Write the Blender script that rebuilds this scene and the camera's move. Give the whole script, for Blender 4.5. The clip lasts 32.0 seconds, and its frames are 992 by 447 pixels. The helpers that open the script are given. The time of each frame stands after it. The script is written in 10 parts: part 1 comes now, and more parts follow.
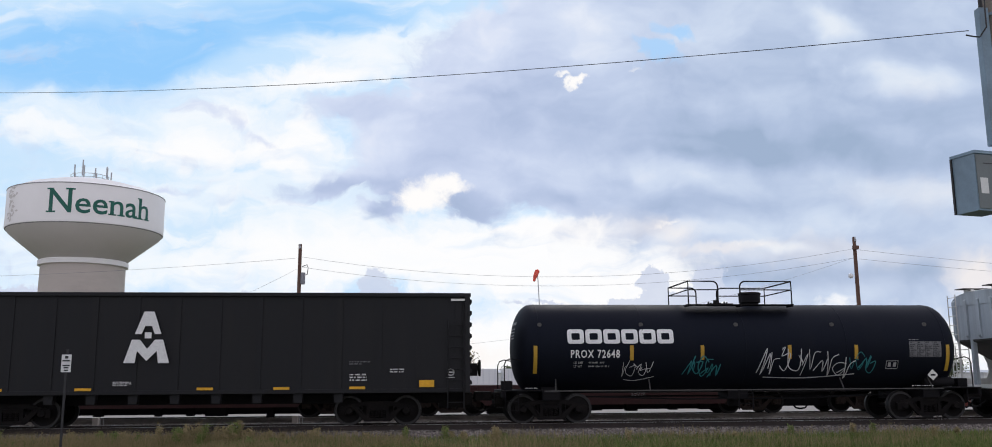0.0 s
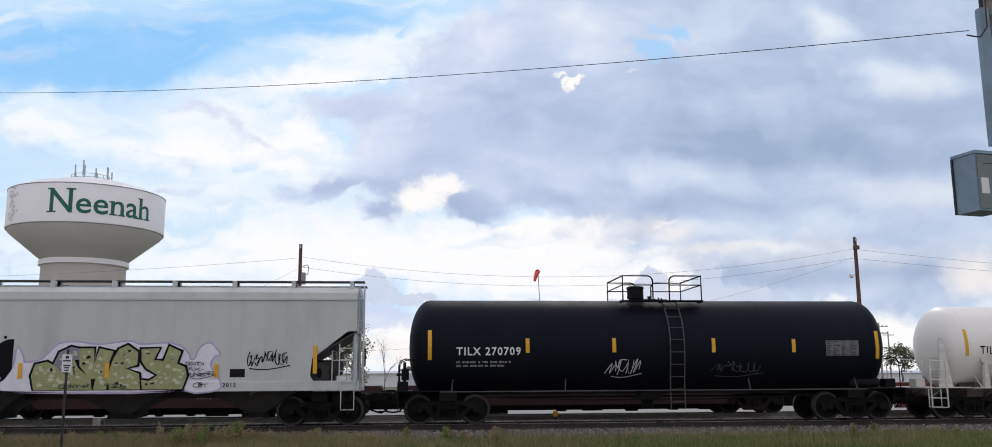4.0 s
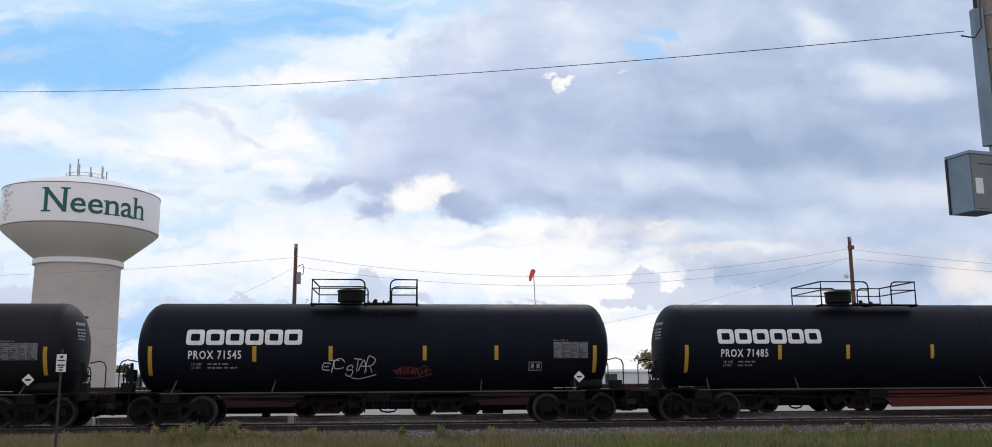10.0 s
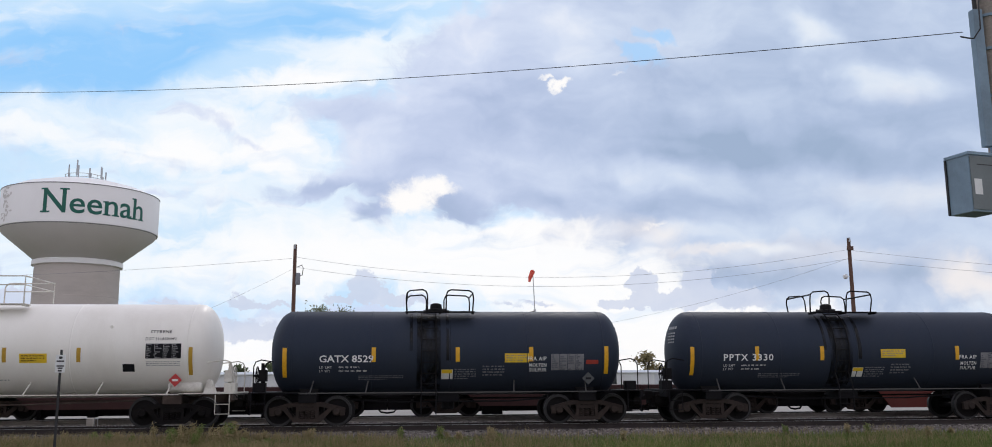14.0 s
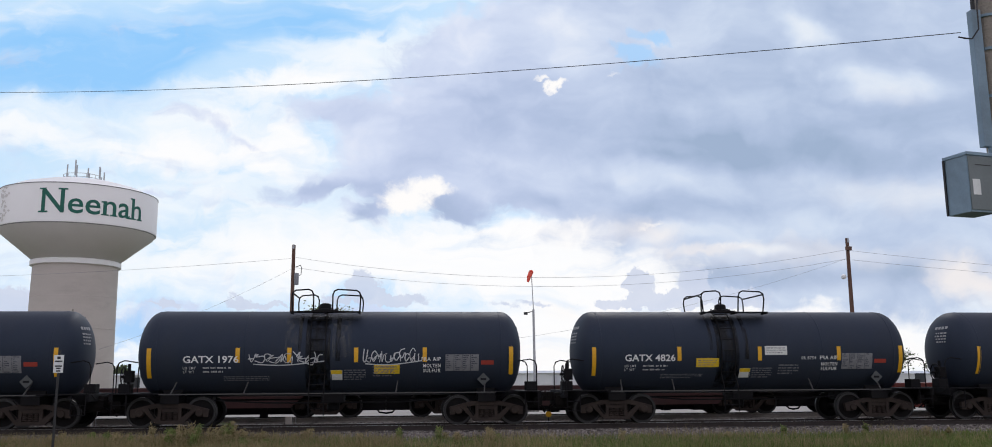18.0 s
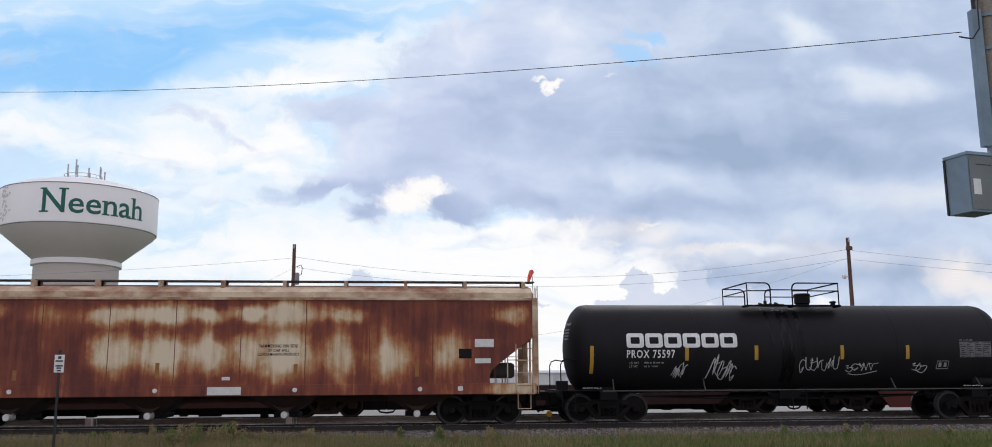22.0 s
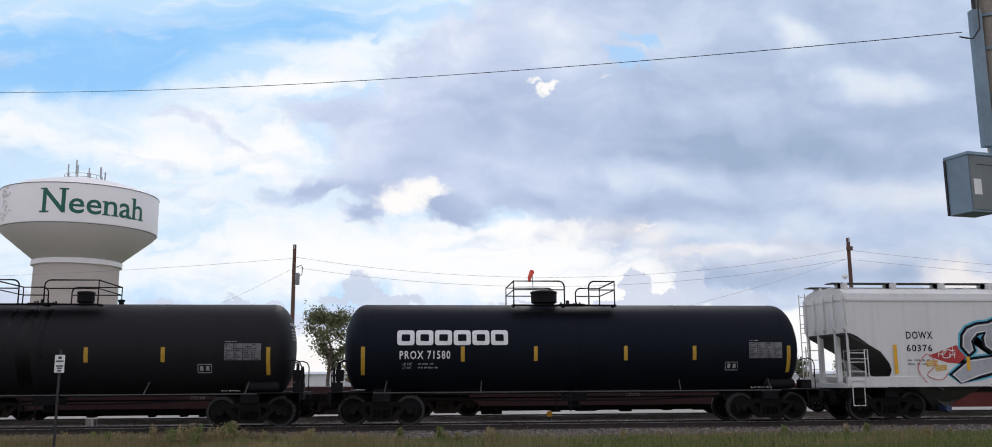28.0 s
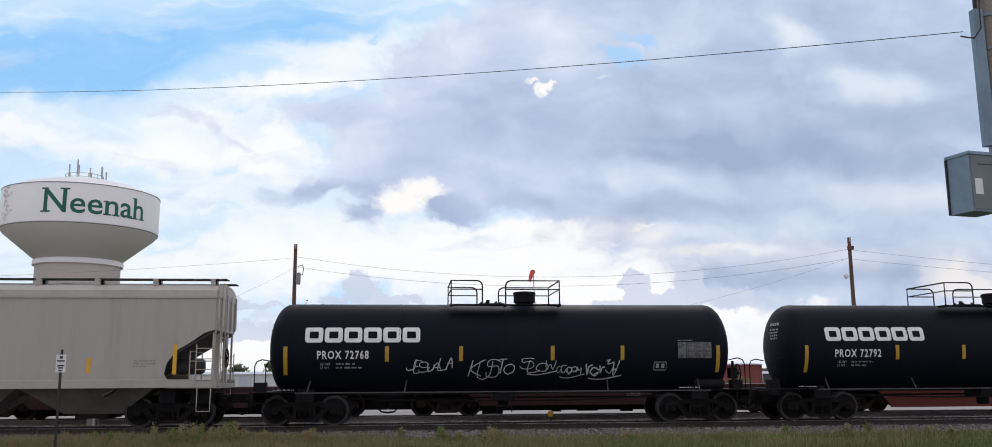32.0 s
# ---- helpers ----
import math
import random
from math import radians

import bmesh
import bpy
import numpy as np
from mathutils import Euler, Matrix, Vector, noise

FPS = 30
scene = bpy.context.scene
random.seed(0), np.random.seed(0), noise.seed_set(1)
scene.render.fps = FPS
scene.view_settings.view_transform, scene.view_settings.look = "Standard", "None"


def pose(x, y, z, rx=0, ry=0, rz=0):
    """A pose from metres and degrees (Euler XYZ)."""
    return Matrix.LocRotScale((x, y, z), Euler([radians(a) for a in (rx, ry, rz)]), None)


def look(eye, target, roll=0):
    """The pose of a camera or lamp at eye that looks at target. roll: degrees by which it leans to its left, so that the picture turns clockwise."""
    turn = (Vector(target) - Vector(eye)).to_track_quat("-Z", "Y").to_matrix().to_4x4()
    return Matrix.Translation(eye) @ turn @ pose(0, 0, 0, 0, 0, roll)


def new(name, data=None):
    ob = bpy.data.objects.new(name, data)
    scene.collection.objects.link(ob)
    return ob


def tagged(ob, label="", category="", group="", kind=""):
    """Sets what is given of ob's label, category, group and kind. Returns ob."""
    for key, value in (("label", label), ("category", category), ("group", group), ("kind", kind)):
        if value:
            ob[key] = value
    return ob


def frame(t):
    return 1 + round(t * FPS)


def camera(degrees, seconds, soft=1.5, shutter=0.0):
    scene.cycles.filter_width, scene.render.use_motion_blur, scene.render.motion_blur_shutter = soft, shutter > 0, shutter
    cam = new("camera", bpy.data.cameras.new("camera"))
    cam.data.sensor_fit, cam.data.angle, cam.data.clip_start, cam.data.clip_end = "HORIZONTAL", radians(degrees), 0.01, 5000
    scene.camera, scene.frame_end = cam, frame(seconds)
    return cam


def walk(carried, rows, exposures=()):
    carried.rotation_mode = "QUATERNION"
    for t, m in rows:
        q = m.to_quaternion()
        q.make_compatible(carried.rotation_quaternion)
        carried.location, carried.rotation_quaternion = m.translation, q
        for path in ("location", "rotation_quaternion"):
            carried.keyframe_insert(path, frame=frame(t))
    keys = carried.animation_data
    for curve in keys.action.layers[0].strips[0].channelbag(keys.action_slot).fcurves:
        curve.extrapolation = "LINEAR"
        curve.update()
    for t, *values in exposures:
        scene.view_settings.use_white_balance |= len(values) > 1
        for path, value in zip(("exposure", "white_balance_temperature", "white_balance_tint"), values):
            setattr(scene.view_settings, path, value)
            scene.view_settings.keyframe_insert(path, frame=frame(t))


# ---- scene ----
FOCAL = 1420.0 / 1568.0          # focal length over the sensor's width
EYE = Vector((0.0, 0.0, 1.43))   # metres above the rail tops, which are z = 0
YAW, PITCH, ROLL = 5.523, 9.743, -0.346
TRACK_Y = 29.85                  # centre line of the near track
SPEED = 15.07

cam = camera(math.degrees(2 * math.atan(0.5 / FOCAL)), 32.0, soft=0.9)


def aim(yaw, pitch, roll):
    """The camera's pose at EYE, turned to the right by yaw and up by pitch (degrees)."""
    return Matrix.Translation(EYE) @ pose(0, 0, 0, 90 + pitch, 0, -yaw) @ pose(0, 0, 0, 0, 0, roll)


# a hand-held camera that sways by a fraction of a degree: seconds, yaw, pitch
SWAY = [(0, -0.20, 0.02), (1, -0.24, 0.02), (3.5, -0.24, 0.02), (5.5, -0.20, 0.02), (6.5, -0.20, 0.01), (7, -0.16, 0.01),
        (8, -0.10, 0.0), (9, 0.0, 0.0), (10, 0.06, 0.0), (11, 0.08, 0.0), (12, 0.08, 0.01), (13, 0.09, 0.05), (14.5, 0.12, 0.05),
        (16.5, 0.20, 0.06), (17.5, 0.20, 0.06), (19.5, 0.16, 0.04), (22, 0.16, 0.04), (25, 0.20, 0.06), (28, 0.14, 0.05),
        (30, 0.10, 0.03), (31, 0.08, 0.03), (32, 0.08, 0.03)]
walk(cam, [(t, aim(YAW + a, PITCH + b, ROLL)) for t, a, b in SWAY])


def travel(t):
    """How far the train has rolled towards -x by t seconds."""
    return SPEED * t - 0.00185 * (t - 16) ** 2
# ---- world, sun, sky ----
world = bpy.data.worlds.new("world")
scene.world = world
world.use_nodes = True
wt = world.node_tree
wbg = wt.nodes["Background"]
sky = wt.nodes.new("ShaderNodeTexSky")
sky.sky_type, sky.sun_disc = "NISHITA", False
SUN_EL, SUN_AZ = radians(38), radians(12)
sky.sun_elevation, sky.sun_rotation = SUN_EL, SUN_AZ
wgrey = wt.nodes.new("ShaderNodeMix")
wgrey.data_type = "RGBA"
wgrey.inputs[7].default_value = (8.25, 8.0, 9.1, 1)
wn = wt.nodes.new("ShaderNodeTexNoise")
wn.inputs["Scale"].default_value, wn.inputs["Detail"].default_value = 3.0, 5
wr = wt.nodes.new("ShaderNodeMapRange")
wr.inputs[1].default_value, wr.inputs[2].default_value = 0.3, 0.6
wr.inputs[3].default_value, wr.inputs[4].default_value = 0.45, 0.95
wt.links.new(wn.outputs["Fac"], wr.inputs[0])
wt.links.new(wr.outputs[0], wgrey.inputs[0])
wt.links.new(sky.outputs[0], wgrey.inputs[6])
wt.links.new(wgrey.outputs[2], wbg.inputs[0])
wbg.inputs[1].default_value = 0.12

sun = new("sun", bpy.data.lights.new("sun", "SUN"))
sun.data.energy, sun.data.angle, sun.data.color = 0.8, radians(14), (1, 0.95, 0.88)
sun.matrix_world = look((math.sin(SUN_AZ) * math.cos(SUN_EL) * 50, math.cos(SUN_AZ) * math.cos(SUN_EL) * 50, math.sin(SUN_EL) * 50), (0, 0, 0))
scene.view_settings.exposure = 0.0

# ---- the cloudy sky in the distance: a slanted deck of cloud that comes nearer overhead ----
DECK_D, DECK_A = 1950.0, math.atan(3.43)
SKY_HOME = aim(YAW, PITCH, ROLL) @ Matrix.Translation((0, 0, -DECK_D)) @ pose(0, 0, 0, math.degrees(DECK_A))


def tone(r, g, b):
    """A display colour as linear light."""
    return tuple((c / 255 / 12.92) if c < 10 else ((c / 255 + 0.055) / 1.055) ** 2.4 for c in (r, g, b))


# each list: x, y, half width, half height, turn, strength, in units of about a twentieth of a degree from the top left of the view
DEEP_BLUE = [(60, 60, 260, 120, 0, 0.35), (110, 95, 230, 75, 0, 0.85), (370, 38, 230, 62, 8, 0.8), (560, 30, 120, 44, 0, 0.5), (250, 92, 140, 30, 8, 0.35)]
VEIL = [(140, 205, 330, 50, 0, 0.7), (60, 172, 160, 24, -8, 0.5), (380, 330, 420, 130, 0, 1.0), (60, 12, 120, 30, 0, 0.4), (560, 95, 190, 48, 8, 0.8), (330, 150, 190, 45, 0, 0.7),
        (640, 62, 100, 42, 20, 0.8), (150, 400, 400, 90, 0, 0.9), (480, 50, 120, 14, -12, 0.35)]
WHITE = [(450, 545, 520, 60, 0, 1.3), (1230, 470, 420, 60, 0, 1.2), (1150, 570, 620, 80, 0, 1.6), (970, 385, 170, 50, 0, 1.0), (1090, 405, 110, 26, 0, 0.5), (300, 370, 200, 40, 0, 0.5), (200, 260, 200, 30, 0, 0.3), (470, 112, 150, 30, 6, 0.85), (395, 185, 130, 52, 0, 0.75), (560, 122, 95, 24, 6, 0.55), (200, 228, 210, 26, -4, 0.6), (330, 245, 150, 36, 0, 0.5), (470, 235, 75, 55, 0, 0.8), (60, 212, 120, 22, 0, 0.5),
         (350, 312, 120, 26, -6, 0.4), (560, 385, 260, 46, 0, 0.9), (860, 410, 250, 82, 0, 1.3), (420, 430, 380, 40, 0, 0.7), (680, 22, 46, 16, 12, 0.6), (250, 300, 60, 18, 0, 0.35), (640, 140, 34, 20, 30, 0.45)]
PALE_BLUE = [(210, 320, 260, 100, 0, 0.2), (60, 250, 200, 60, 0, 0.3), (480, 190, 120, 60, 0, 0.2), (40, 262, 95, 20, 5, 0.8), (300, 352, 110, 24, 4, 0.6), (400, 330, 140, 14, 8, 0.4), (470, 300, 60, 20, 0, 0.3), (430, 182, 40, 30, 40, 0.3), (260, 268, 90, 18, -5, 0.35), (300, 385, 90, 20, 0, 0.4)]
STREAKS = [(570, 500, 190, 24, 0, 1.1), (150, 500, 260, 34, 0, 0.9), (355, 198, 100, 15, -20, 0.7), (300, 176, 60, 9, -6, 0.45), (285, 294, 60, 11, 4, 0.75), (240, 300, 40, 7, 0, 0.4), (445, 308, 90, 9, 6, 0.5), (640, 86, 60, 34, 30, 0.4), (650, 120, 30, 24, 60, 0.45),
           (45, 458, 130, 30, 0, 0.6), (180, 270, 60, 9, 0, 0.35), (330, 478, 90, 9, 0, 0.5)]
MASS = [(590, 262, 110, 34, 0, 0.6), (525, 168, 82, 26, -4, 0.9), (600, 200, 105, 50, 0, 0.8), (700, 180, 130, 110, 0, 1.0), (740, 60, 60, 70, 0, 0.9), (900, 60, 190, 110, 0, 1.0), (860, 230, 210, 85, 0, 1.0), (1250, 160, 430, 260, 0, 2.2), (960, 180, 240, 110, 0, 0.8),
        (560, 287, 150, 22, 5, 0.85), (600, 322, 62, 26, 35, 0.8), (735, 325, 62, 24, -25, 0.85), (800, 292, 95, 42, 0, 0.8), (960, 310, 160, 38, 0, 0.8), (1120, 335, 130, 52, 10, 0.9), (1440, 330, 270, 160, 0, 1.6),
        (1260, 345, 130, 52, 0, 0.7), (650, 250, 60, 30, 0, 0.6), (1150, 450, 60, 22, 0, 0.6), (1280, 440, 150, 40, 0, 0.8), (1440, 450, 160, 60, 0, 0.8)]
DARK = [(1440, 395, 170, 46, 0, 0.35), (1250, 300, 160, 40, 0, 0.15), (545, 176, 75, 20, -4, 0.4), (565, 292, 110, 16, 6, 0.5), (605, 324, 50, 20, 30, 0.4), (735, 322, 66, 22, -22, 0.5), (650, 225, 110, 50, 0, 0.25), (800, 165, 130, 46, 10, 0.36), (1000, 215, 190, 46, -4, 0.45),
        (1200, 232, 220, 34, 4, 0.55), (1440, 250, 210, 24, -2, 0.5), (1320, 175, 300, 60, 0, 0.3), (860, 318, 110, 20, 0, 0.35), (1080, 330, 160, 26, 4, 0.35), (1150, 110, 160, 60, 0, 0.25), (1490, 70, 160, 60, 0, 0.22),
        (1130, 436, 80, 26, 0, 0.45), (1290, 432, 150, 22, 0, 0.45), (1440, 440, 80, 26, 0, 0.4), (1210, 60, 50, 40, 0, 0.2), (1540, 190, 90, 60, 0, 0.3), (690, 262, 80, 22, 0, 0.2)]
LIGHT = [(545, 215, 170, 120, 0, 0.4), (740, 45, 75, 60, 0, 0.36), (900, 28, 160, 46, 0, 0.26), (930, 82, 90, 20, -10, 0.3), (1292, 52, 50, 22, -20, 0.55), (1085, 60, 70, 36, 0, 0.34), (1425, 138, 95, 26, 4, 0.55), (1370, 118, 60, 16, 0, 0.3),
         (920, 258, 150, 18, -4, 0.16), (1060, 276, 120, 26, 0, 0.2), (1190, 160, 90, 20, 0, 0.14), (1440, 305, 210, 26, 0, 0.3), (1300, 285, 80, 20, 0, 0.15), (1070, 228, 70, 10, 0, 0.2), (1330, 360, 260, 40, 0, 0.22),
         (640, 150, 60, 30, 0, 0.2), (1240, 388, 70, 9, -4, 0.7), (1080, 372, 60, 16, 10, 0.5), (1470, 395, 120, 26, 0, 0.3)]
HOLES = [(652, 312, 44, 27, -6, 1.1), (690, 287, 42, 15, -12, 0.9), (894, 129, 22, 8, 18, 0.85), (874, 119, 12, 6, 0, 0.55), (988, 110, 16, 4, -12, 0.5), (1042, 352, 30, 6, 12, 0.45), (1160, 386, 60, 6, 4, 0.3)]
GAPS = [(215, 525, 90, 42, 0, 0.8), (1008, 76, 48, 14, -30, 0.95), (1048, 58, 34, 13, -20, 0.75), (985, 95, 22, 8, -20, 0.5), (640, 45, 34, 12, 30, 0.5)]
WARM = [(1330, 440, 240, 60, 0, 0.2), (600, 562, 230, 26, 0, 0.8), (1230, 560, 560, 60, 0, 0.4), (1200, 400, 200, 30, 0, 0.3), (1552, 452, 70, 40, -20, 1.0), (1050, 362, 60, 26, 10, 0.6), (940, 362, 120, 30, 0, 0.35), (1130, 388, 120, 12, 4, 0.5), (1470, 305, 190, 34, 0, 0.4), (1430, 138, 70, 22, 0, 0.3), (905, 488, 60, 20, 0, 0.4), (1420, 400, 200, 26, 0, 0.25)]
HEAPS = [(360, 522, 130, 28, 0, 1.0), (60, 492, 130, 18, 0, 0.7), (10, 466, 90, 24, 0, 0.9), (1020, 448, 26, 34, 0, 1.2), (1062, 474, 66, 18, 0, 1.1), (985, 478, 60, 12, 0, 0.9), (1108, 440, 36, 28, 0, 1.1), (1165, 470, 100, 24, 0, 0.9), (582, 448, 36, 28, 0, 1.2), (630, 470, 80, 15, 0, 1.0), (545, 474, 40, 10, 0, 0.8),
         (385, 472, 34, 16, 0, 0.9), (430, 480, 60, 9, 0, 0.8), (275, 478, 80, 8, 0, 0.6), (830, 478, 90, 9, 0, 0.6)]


def cloudy_sky():
    m = bpy.data.materials.new("cloudy_sky")
    m.use_nodes = True
    nt = m.node_tree
    nd, lk = nt.nodes, nt.links
    nd.remove(nd["Principled BSDF"])
    em = nd.new("ShaderNodeEmission")
    lk.new(em.outputs[0], nd["Material Output"].inputs[0])
    tc = nd.new("ShaderNodeTexCoord")

    def vmath(op, a, b=None):
        n = nd.new("ShaderNodeVectorMath")
        n.operation = op
        for i, x in enumerate((a, b)):
            if x is None:
                continue
            if isinstance(x, tuple):
                n.inputs[i].default_value = x
            else:
                lk.new(x, n.inputs[i])
        return n.outputs[0]

    def fmath(op, a, b=0.0, clamp=False):
        n = nd.new("ShaderNodeMath")
        n.operation, n.use_clamp = op, clamp
        for i, x in enumerate((a, b)):
            if isinstance(x, (int, float)):
                n.inputs[i].default_value = x
            else:
                lk.new(x, n.inputs[i])
        return n.outputs[0]

    def noise_at(v, scale, detail=6, rough=0.55, distort=0.0, colour=False):
        n = nd.new("ShaderNodeTexNoise")
        n.inputs["Scale"].default_value, n.inputs["Detail"].default_value = scale, detail
        n.inputs["Roughness"].default_value, n.inputs["Distortion"].default_value = rough, distort
        lk.new(v, n.inputs["Vector"])
        return n.outputs[1 if colour else 0]

    def ramp(v, lo, hi, a=0.0, b=1.0, kind="SMOOTHSTEP"):
        n = nd.new("ShaderNodeMapRange")
        n.interpolation_type = kind
        lk.new(v, n.inputs[0])
        for i, x in enumerate((lo, hi, a, b)):
            n.inputs[1 + i].default_value = x
        return n.outputs[0]

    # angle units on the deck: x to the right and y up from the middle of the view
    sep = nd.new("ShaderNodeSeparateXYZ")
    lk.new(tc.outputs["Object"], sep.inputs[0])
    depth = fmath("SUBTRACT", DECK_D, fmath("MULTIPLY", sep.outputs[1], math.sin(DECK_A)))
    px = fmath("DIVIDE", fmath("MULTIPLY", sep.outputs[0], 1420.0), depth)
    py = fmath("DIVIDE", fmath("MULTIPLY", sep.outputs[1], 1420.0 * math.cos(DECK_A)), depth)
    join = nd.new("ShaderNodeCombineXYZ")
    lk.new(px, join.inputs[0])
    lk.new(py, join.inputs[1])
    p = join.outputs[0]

    def warp(v, scale, ax, ay, detail=5, rough=0.55):
        w = vmath("SUBTRACT", noise_at(v, scale, detail, rough, colour=True), (0.5, 0.5, 0.5))
        return vmath("ADD", v, vmath("MULTIPLY", w, (ax, ay, 0)))

    soft_q = warp(p, 0.006, 170, 90, 4, 0.5)
    q = warp(warp(p, 0.009, 120, 80, 3, 0.5), 0.03, 66, 40, 7, 0.55)
    knob_q = warp(p, 0.04, 50, 44, 7, 0.58)

    def field(blobs, at, soft=1.45):
        total = None
        for x, y, w, h, turn, amp in blobs:
            mp = nd.new("ShaderNodeMapping")
            mp.vector_type = "TEXTURE"
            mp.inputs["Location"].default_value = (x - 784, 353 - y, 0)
            mp.inputs["Rotation"].default_value = (0, 0, radians(turn))
            mp.inputs["Scale"].default_value = (w, h, 1)
            if total is None:
                lk.new(at, mp.inputs["Vector"])
            else:
                # one blob after the other, which keeps the shader's memory small
                after = nd.new("ShaderNodeVectorMath")
                after.operation = "MULTIPLY_ADD"
                after.inputs[1].default_value = (1e-5, 1e-5, 0)
                lk.new(total, after.inputs[0])
                lk.new(at, after.inputs[2])
                lk.new(after.outputs[0], mp.inputs["Vector"])
            ln = nd.new("ShaderNodeVectorMath")
            ln.operation = "LENGTH"
            lk.new(mp.outputs[0], ln.inputs[0])
            g = ramp(ln.outputs["Value"], 0.1, soft, amp, 0.0)
            total = g if total is None else fmath("ADD", total, g)
        return total

    def mixc(fac, a, b):
        n = nd.new("ShaderNodeMix")
        n.data_type = "RGBA"
        lk.new(fac, n.inputs[0])
        for i, c in ((6, a), (7, b)):
            if isinstance(c, tuple):
                n.inputs[i].default_value = (*c, 1)
            else:
                lk.new(c, n.inputs[i])
        return n.outputs[2]

    def plus(f, n, amp):
        return fmath("ADD", f, fmath("MULTIPLY", fmath("SUBTRACT", n, 0.5), amp))

    def ragged(f, n, amp):
        """Noise on a field, only where the field is."""
        return fmath("ADD", f, fmath("MULTIPLY", fmath("MULTIPLY", fmath("SUBTRACT", n, 0.5), amp), fmath("MULTIPLY", f, 3.0, True)))

    wisps = noise_at(vmath("MULTIPLY", q, (1, 2.4, 0)), 0.009, 8, 0.57, 0.4)
    puffs = noise_at(q, 0.014, 8, 0.56)
    billows = noise_at(vmath("MULTIPLY", soft_q, (1, 1.5, 0)), 0.013, 5, 0.5)
    calm = ramp(px, -150, 200, 1.0, 0.3)
    puffs_left = fmath("ADD", fmath("MULTIPLY", fmath("SUBTRACT", puffs, 0.5), calm), 0.5)
    curls = noise_at(p, 0.03, 8, 0.6, 0.4)
    sheets = noise_at(vmath("MULTIPLY", soft_q, (1, 2.0, 0)), 0.006, 5, 0.5)
    # open sky, then the thin veil, the sunlit white cloud and its shaded streaks
    deep = ramp(field(DEEP_BLUE, soft_q), 0.0, 1.1)
    c = mixc(deep, tone(198, 228, 255), tone(149, 204, 253))
    c = mixc(ramp(plus(field(VEIL, q), wisps, 1.7), 0.1, 1.3, 0.0, 0.88), c, tone(240, 248, 255))
    c = mixc(ramp(ragged(field(WHITE, q), fmath("MULTIPLY", fmath("ADD", puffs_left, wisps), 0.5), 2.3), 0.05, 1.2), c, tone(254, 254, 255))
    c = mixc(ramp(ragged(field(PALE_BLUE, q), wisps, 3.2), 0.1, 1.1, 0.0, 0.8), c, tone(203, 230, 253))
    c = mixc(ramp(ragged(field(STREAKS, q), puffs, 2.2), 0.2, 1.0, 0.0, 0.75), c, tone(205, 215, 242))
    # long combed fibres through the sunlit part
    comb = nd.new("ShaderNodeMapping")
    comb.inputs["Rotation"].default_value = (0, 0, radians(24))
    comb.inputs["Scale"].default_value = (0.3, 1.5, 1)
    lk.new(soft_q, comb.inputs["Vector"])
    fibres = noise_at(comb.outputs[0], 0.016, 7, 0.52, 0.5)
    c = mixc(ramp(fibres, 0.5, 0.72, 0.0, 0.5), c, tone(214, 233, 254))
    c = mixc(fmath("MULTIPLY", ramp(fibres, 0.5, 0.3, 0.0, 0.55), ramp(deep, 0.9, 0.2, 0.12, 1.0)), c, tone(250, 252, 255))
    # the broad shaded mass
    shade = fmath("SUBTRACT", field(DARK, soft_q), field(LIGHT, soft_q))
    shade = plus(plus(shade, sheets, 1.2), billows, 0.9)
    cr = nd.new("ShaderNodeValToRGB")
    stops = ((0.0, tone(236, 240, 252)), (0.28, tone(213, 223, 245)), (0.5, tone(197, 209, 236)), (0.72, tone(182, 196, 226)), (1.0, tone(165, 182, 212)))
    for pos, col in stops[1:-1]:
        cr.color_ramp.elements.new(pos)
    for e, (pos, col) in zip(cr.color_ramp.elements, stops):
        e.position, e.color = pos, (*col, 1)
    lk.new(ramp(shade, -0.65, 0.75, kind="LINEAR"), cr.inputs[0])
    tint = nd.new("ShaderNodeMix")
    tint.data_type, tint.blend_type = "RGBA", "MULTIPLY"
    lk.new(ramp(px, -150, 450), tint.inputs[0])
    lk.new(cr.outputs[0], tint.inputs[6])
    tint.inputs[7].default_value = (0.93, 0.965, 0.955, 1)
    edge = plus(plus(plus(field(MASS, q), puffs_left, 1.7), curls, 0.4), fibres, 1.2)
    c = mixc(ramp(edge, 0.12, 0.98), c, tint.outputs[2])
    # blue gaps, bright holes, warm light, and small heaped clouds low down
    c = mixc(ramp(ragged(field(GAPS, q), puffs, 2.0), 0.15, 0.9, 0.0, 0.9), c, tone(172, 212, 252))
    c = mixc(ramp(ragged(field(HOLES, knob_q), puffs, 2.4), 0.08, 1.0), c, tone(255, 253, 252))
    c = mixc(ramp(field(WARM, q), 0.0, 1.2, 0.0, 0.8), c, tone(253, 245, 240))
    heap = plus(field(HEAPS, knob_q, 1.3), curls, 1.1)
    c = mixc(ramp(heap, 0.36, 0.62, 0.0, 0.85), c, mixc(puffs, tone(190, 201, 226), tone(224, 229, 243)))
    lk.new(c, em.inputs[0])
    em.inputs[1].default_value = 1.0
    return m


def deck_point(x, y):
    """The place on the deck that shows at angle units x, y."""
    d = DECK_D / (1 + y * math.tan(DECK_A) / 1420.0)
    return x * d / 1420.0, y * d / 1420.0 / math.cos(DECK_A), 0


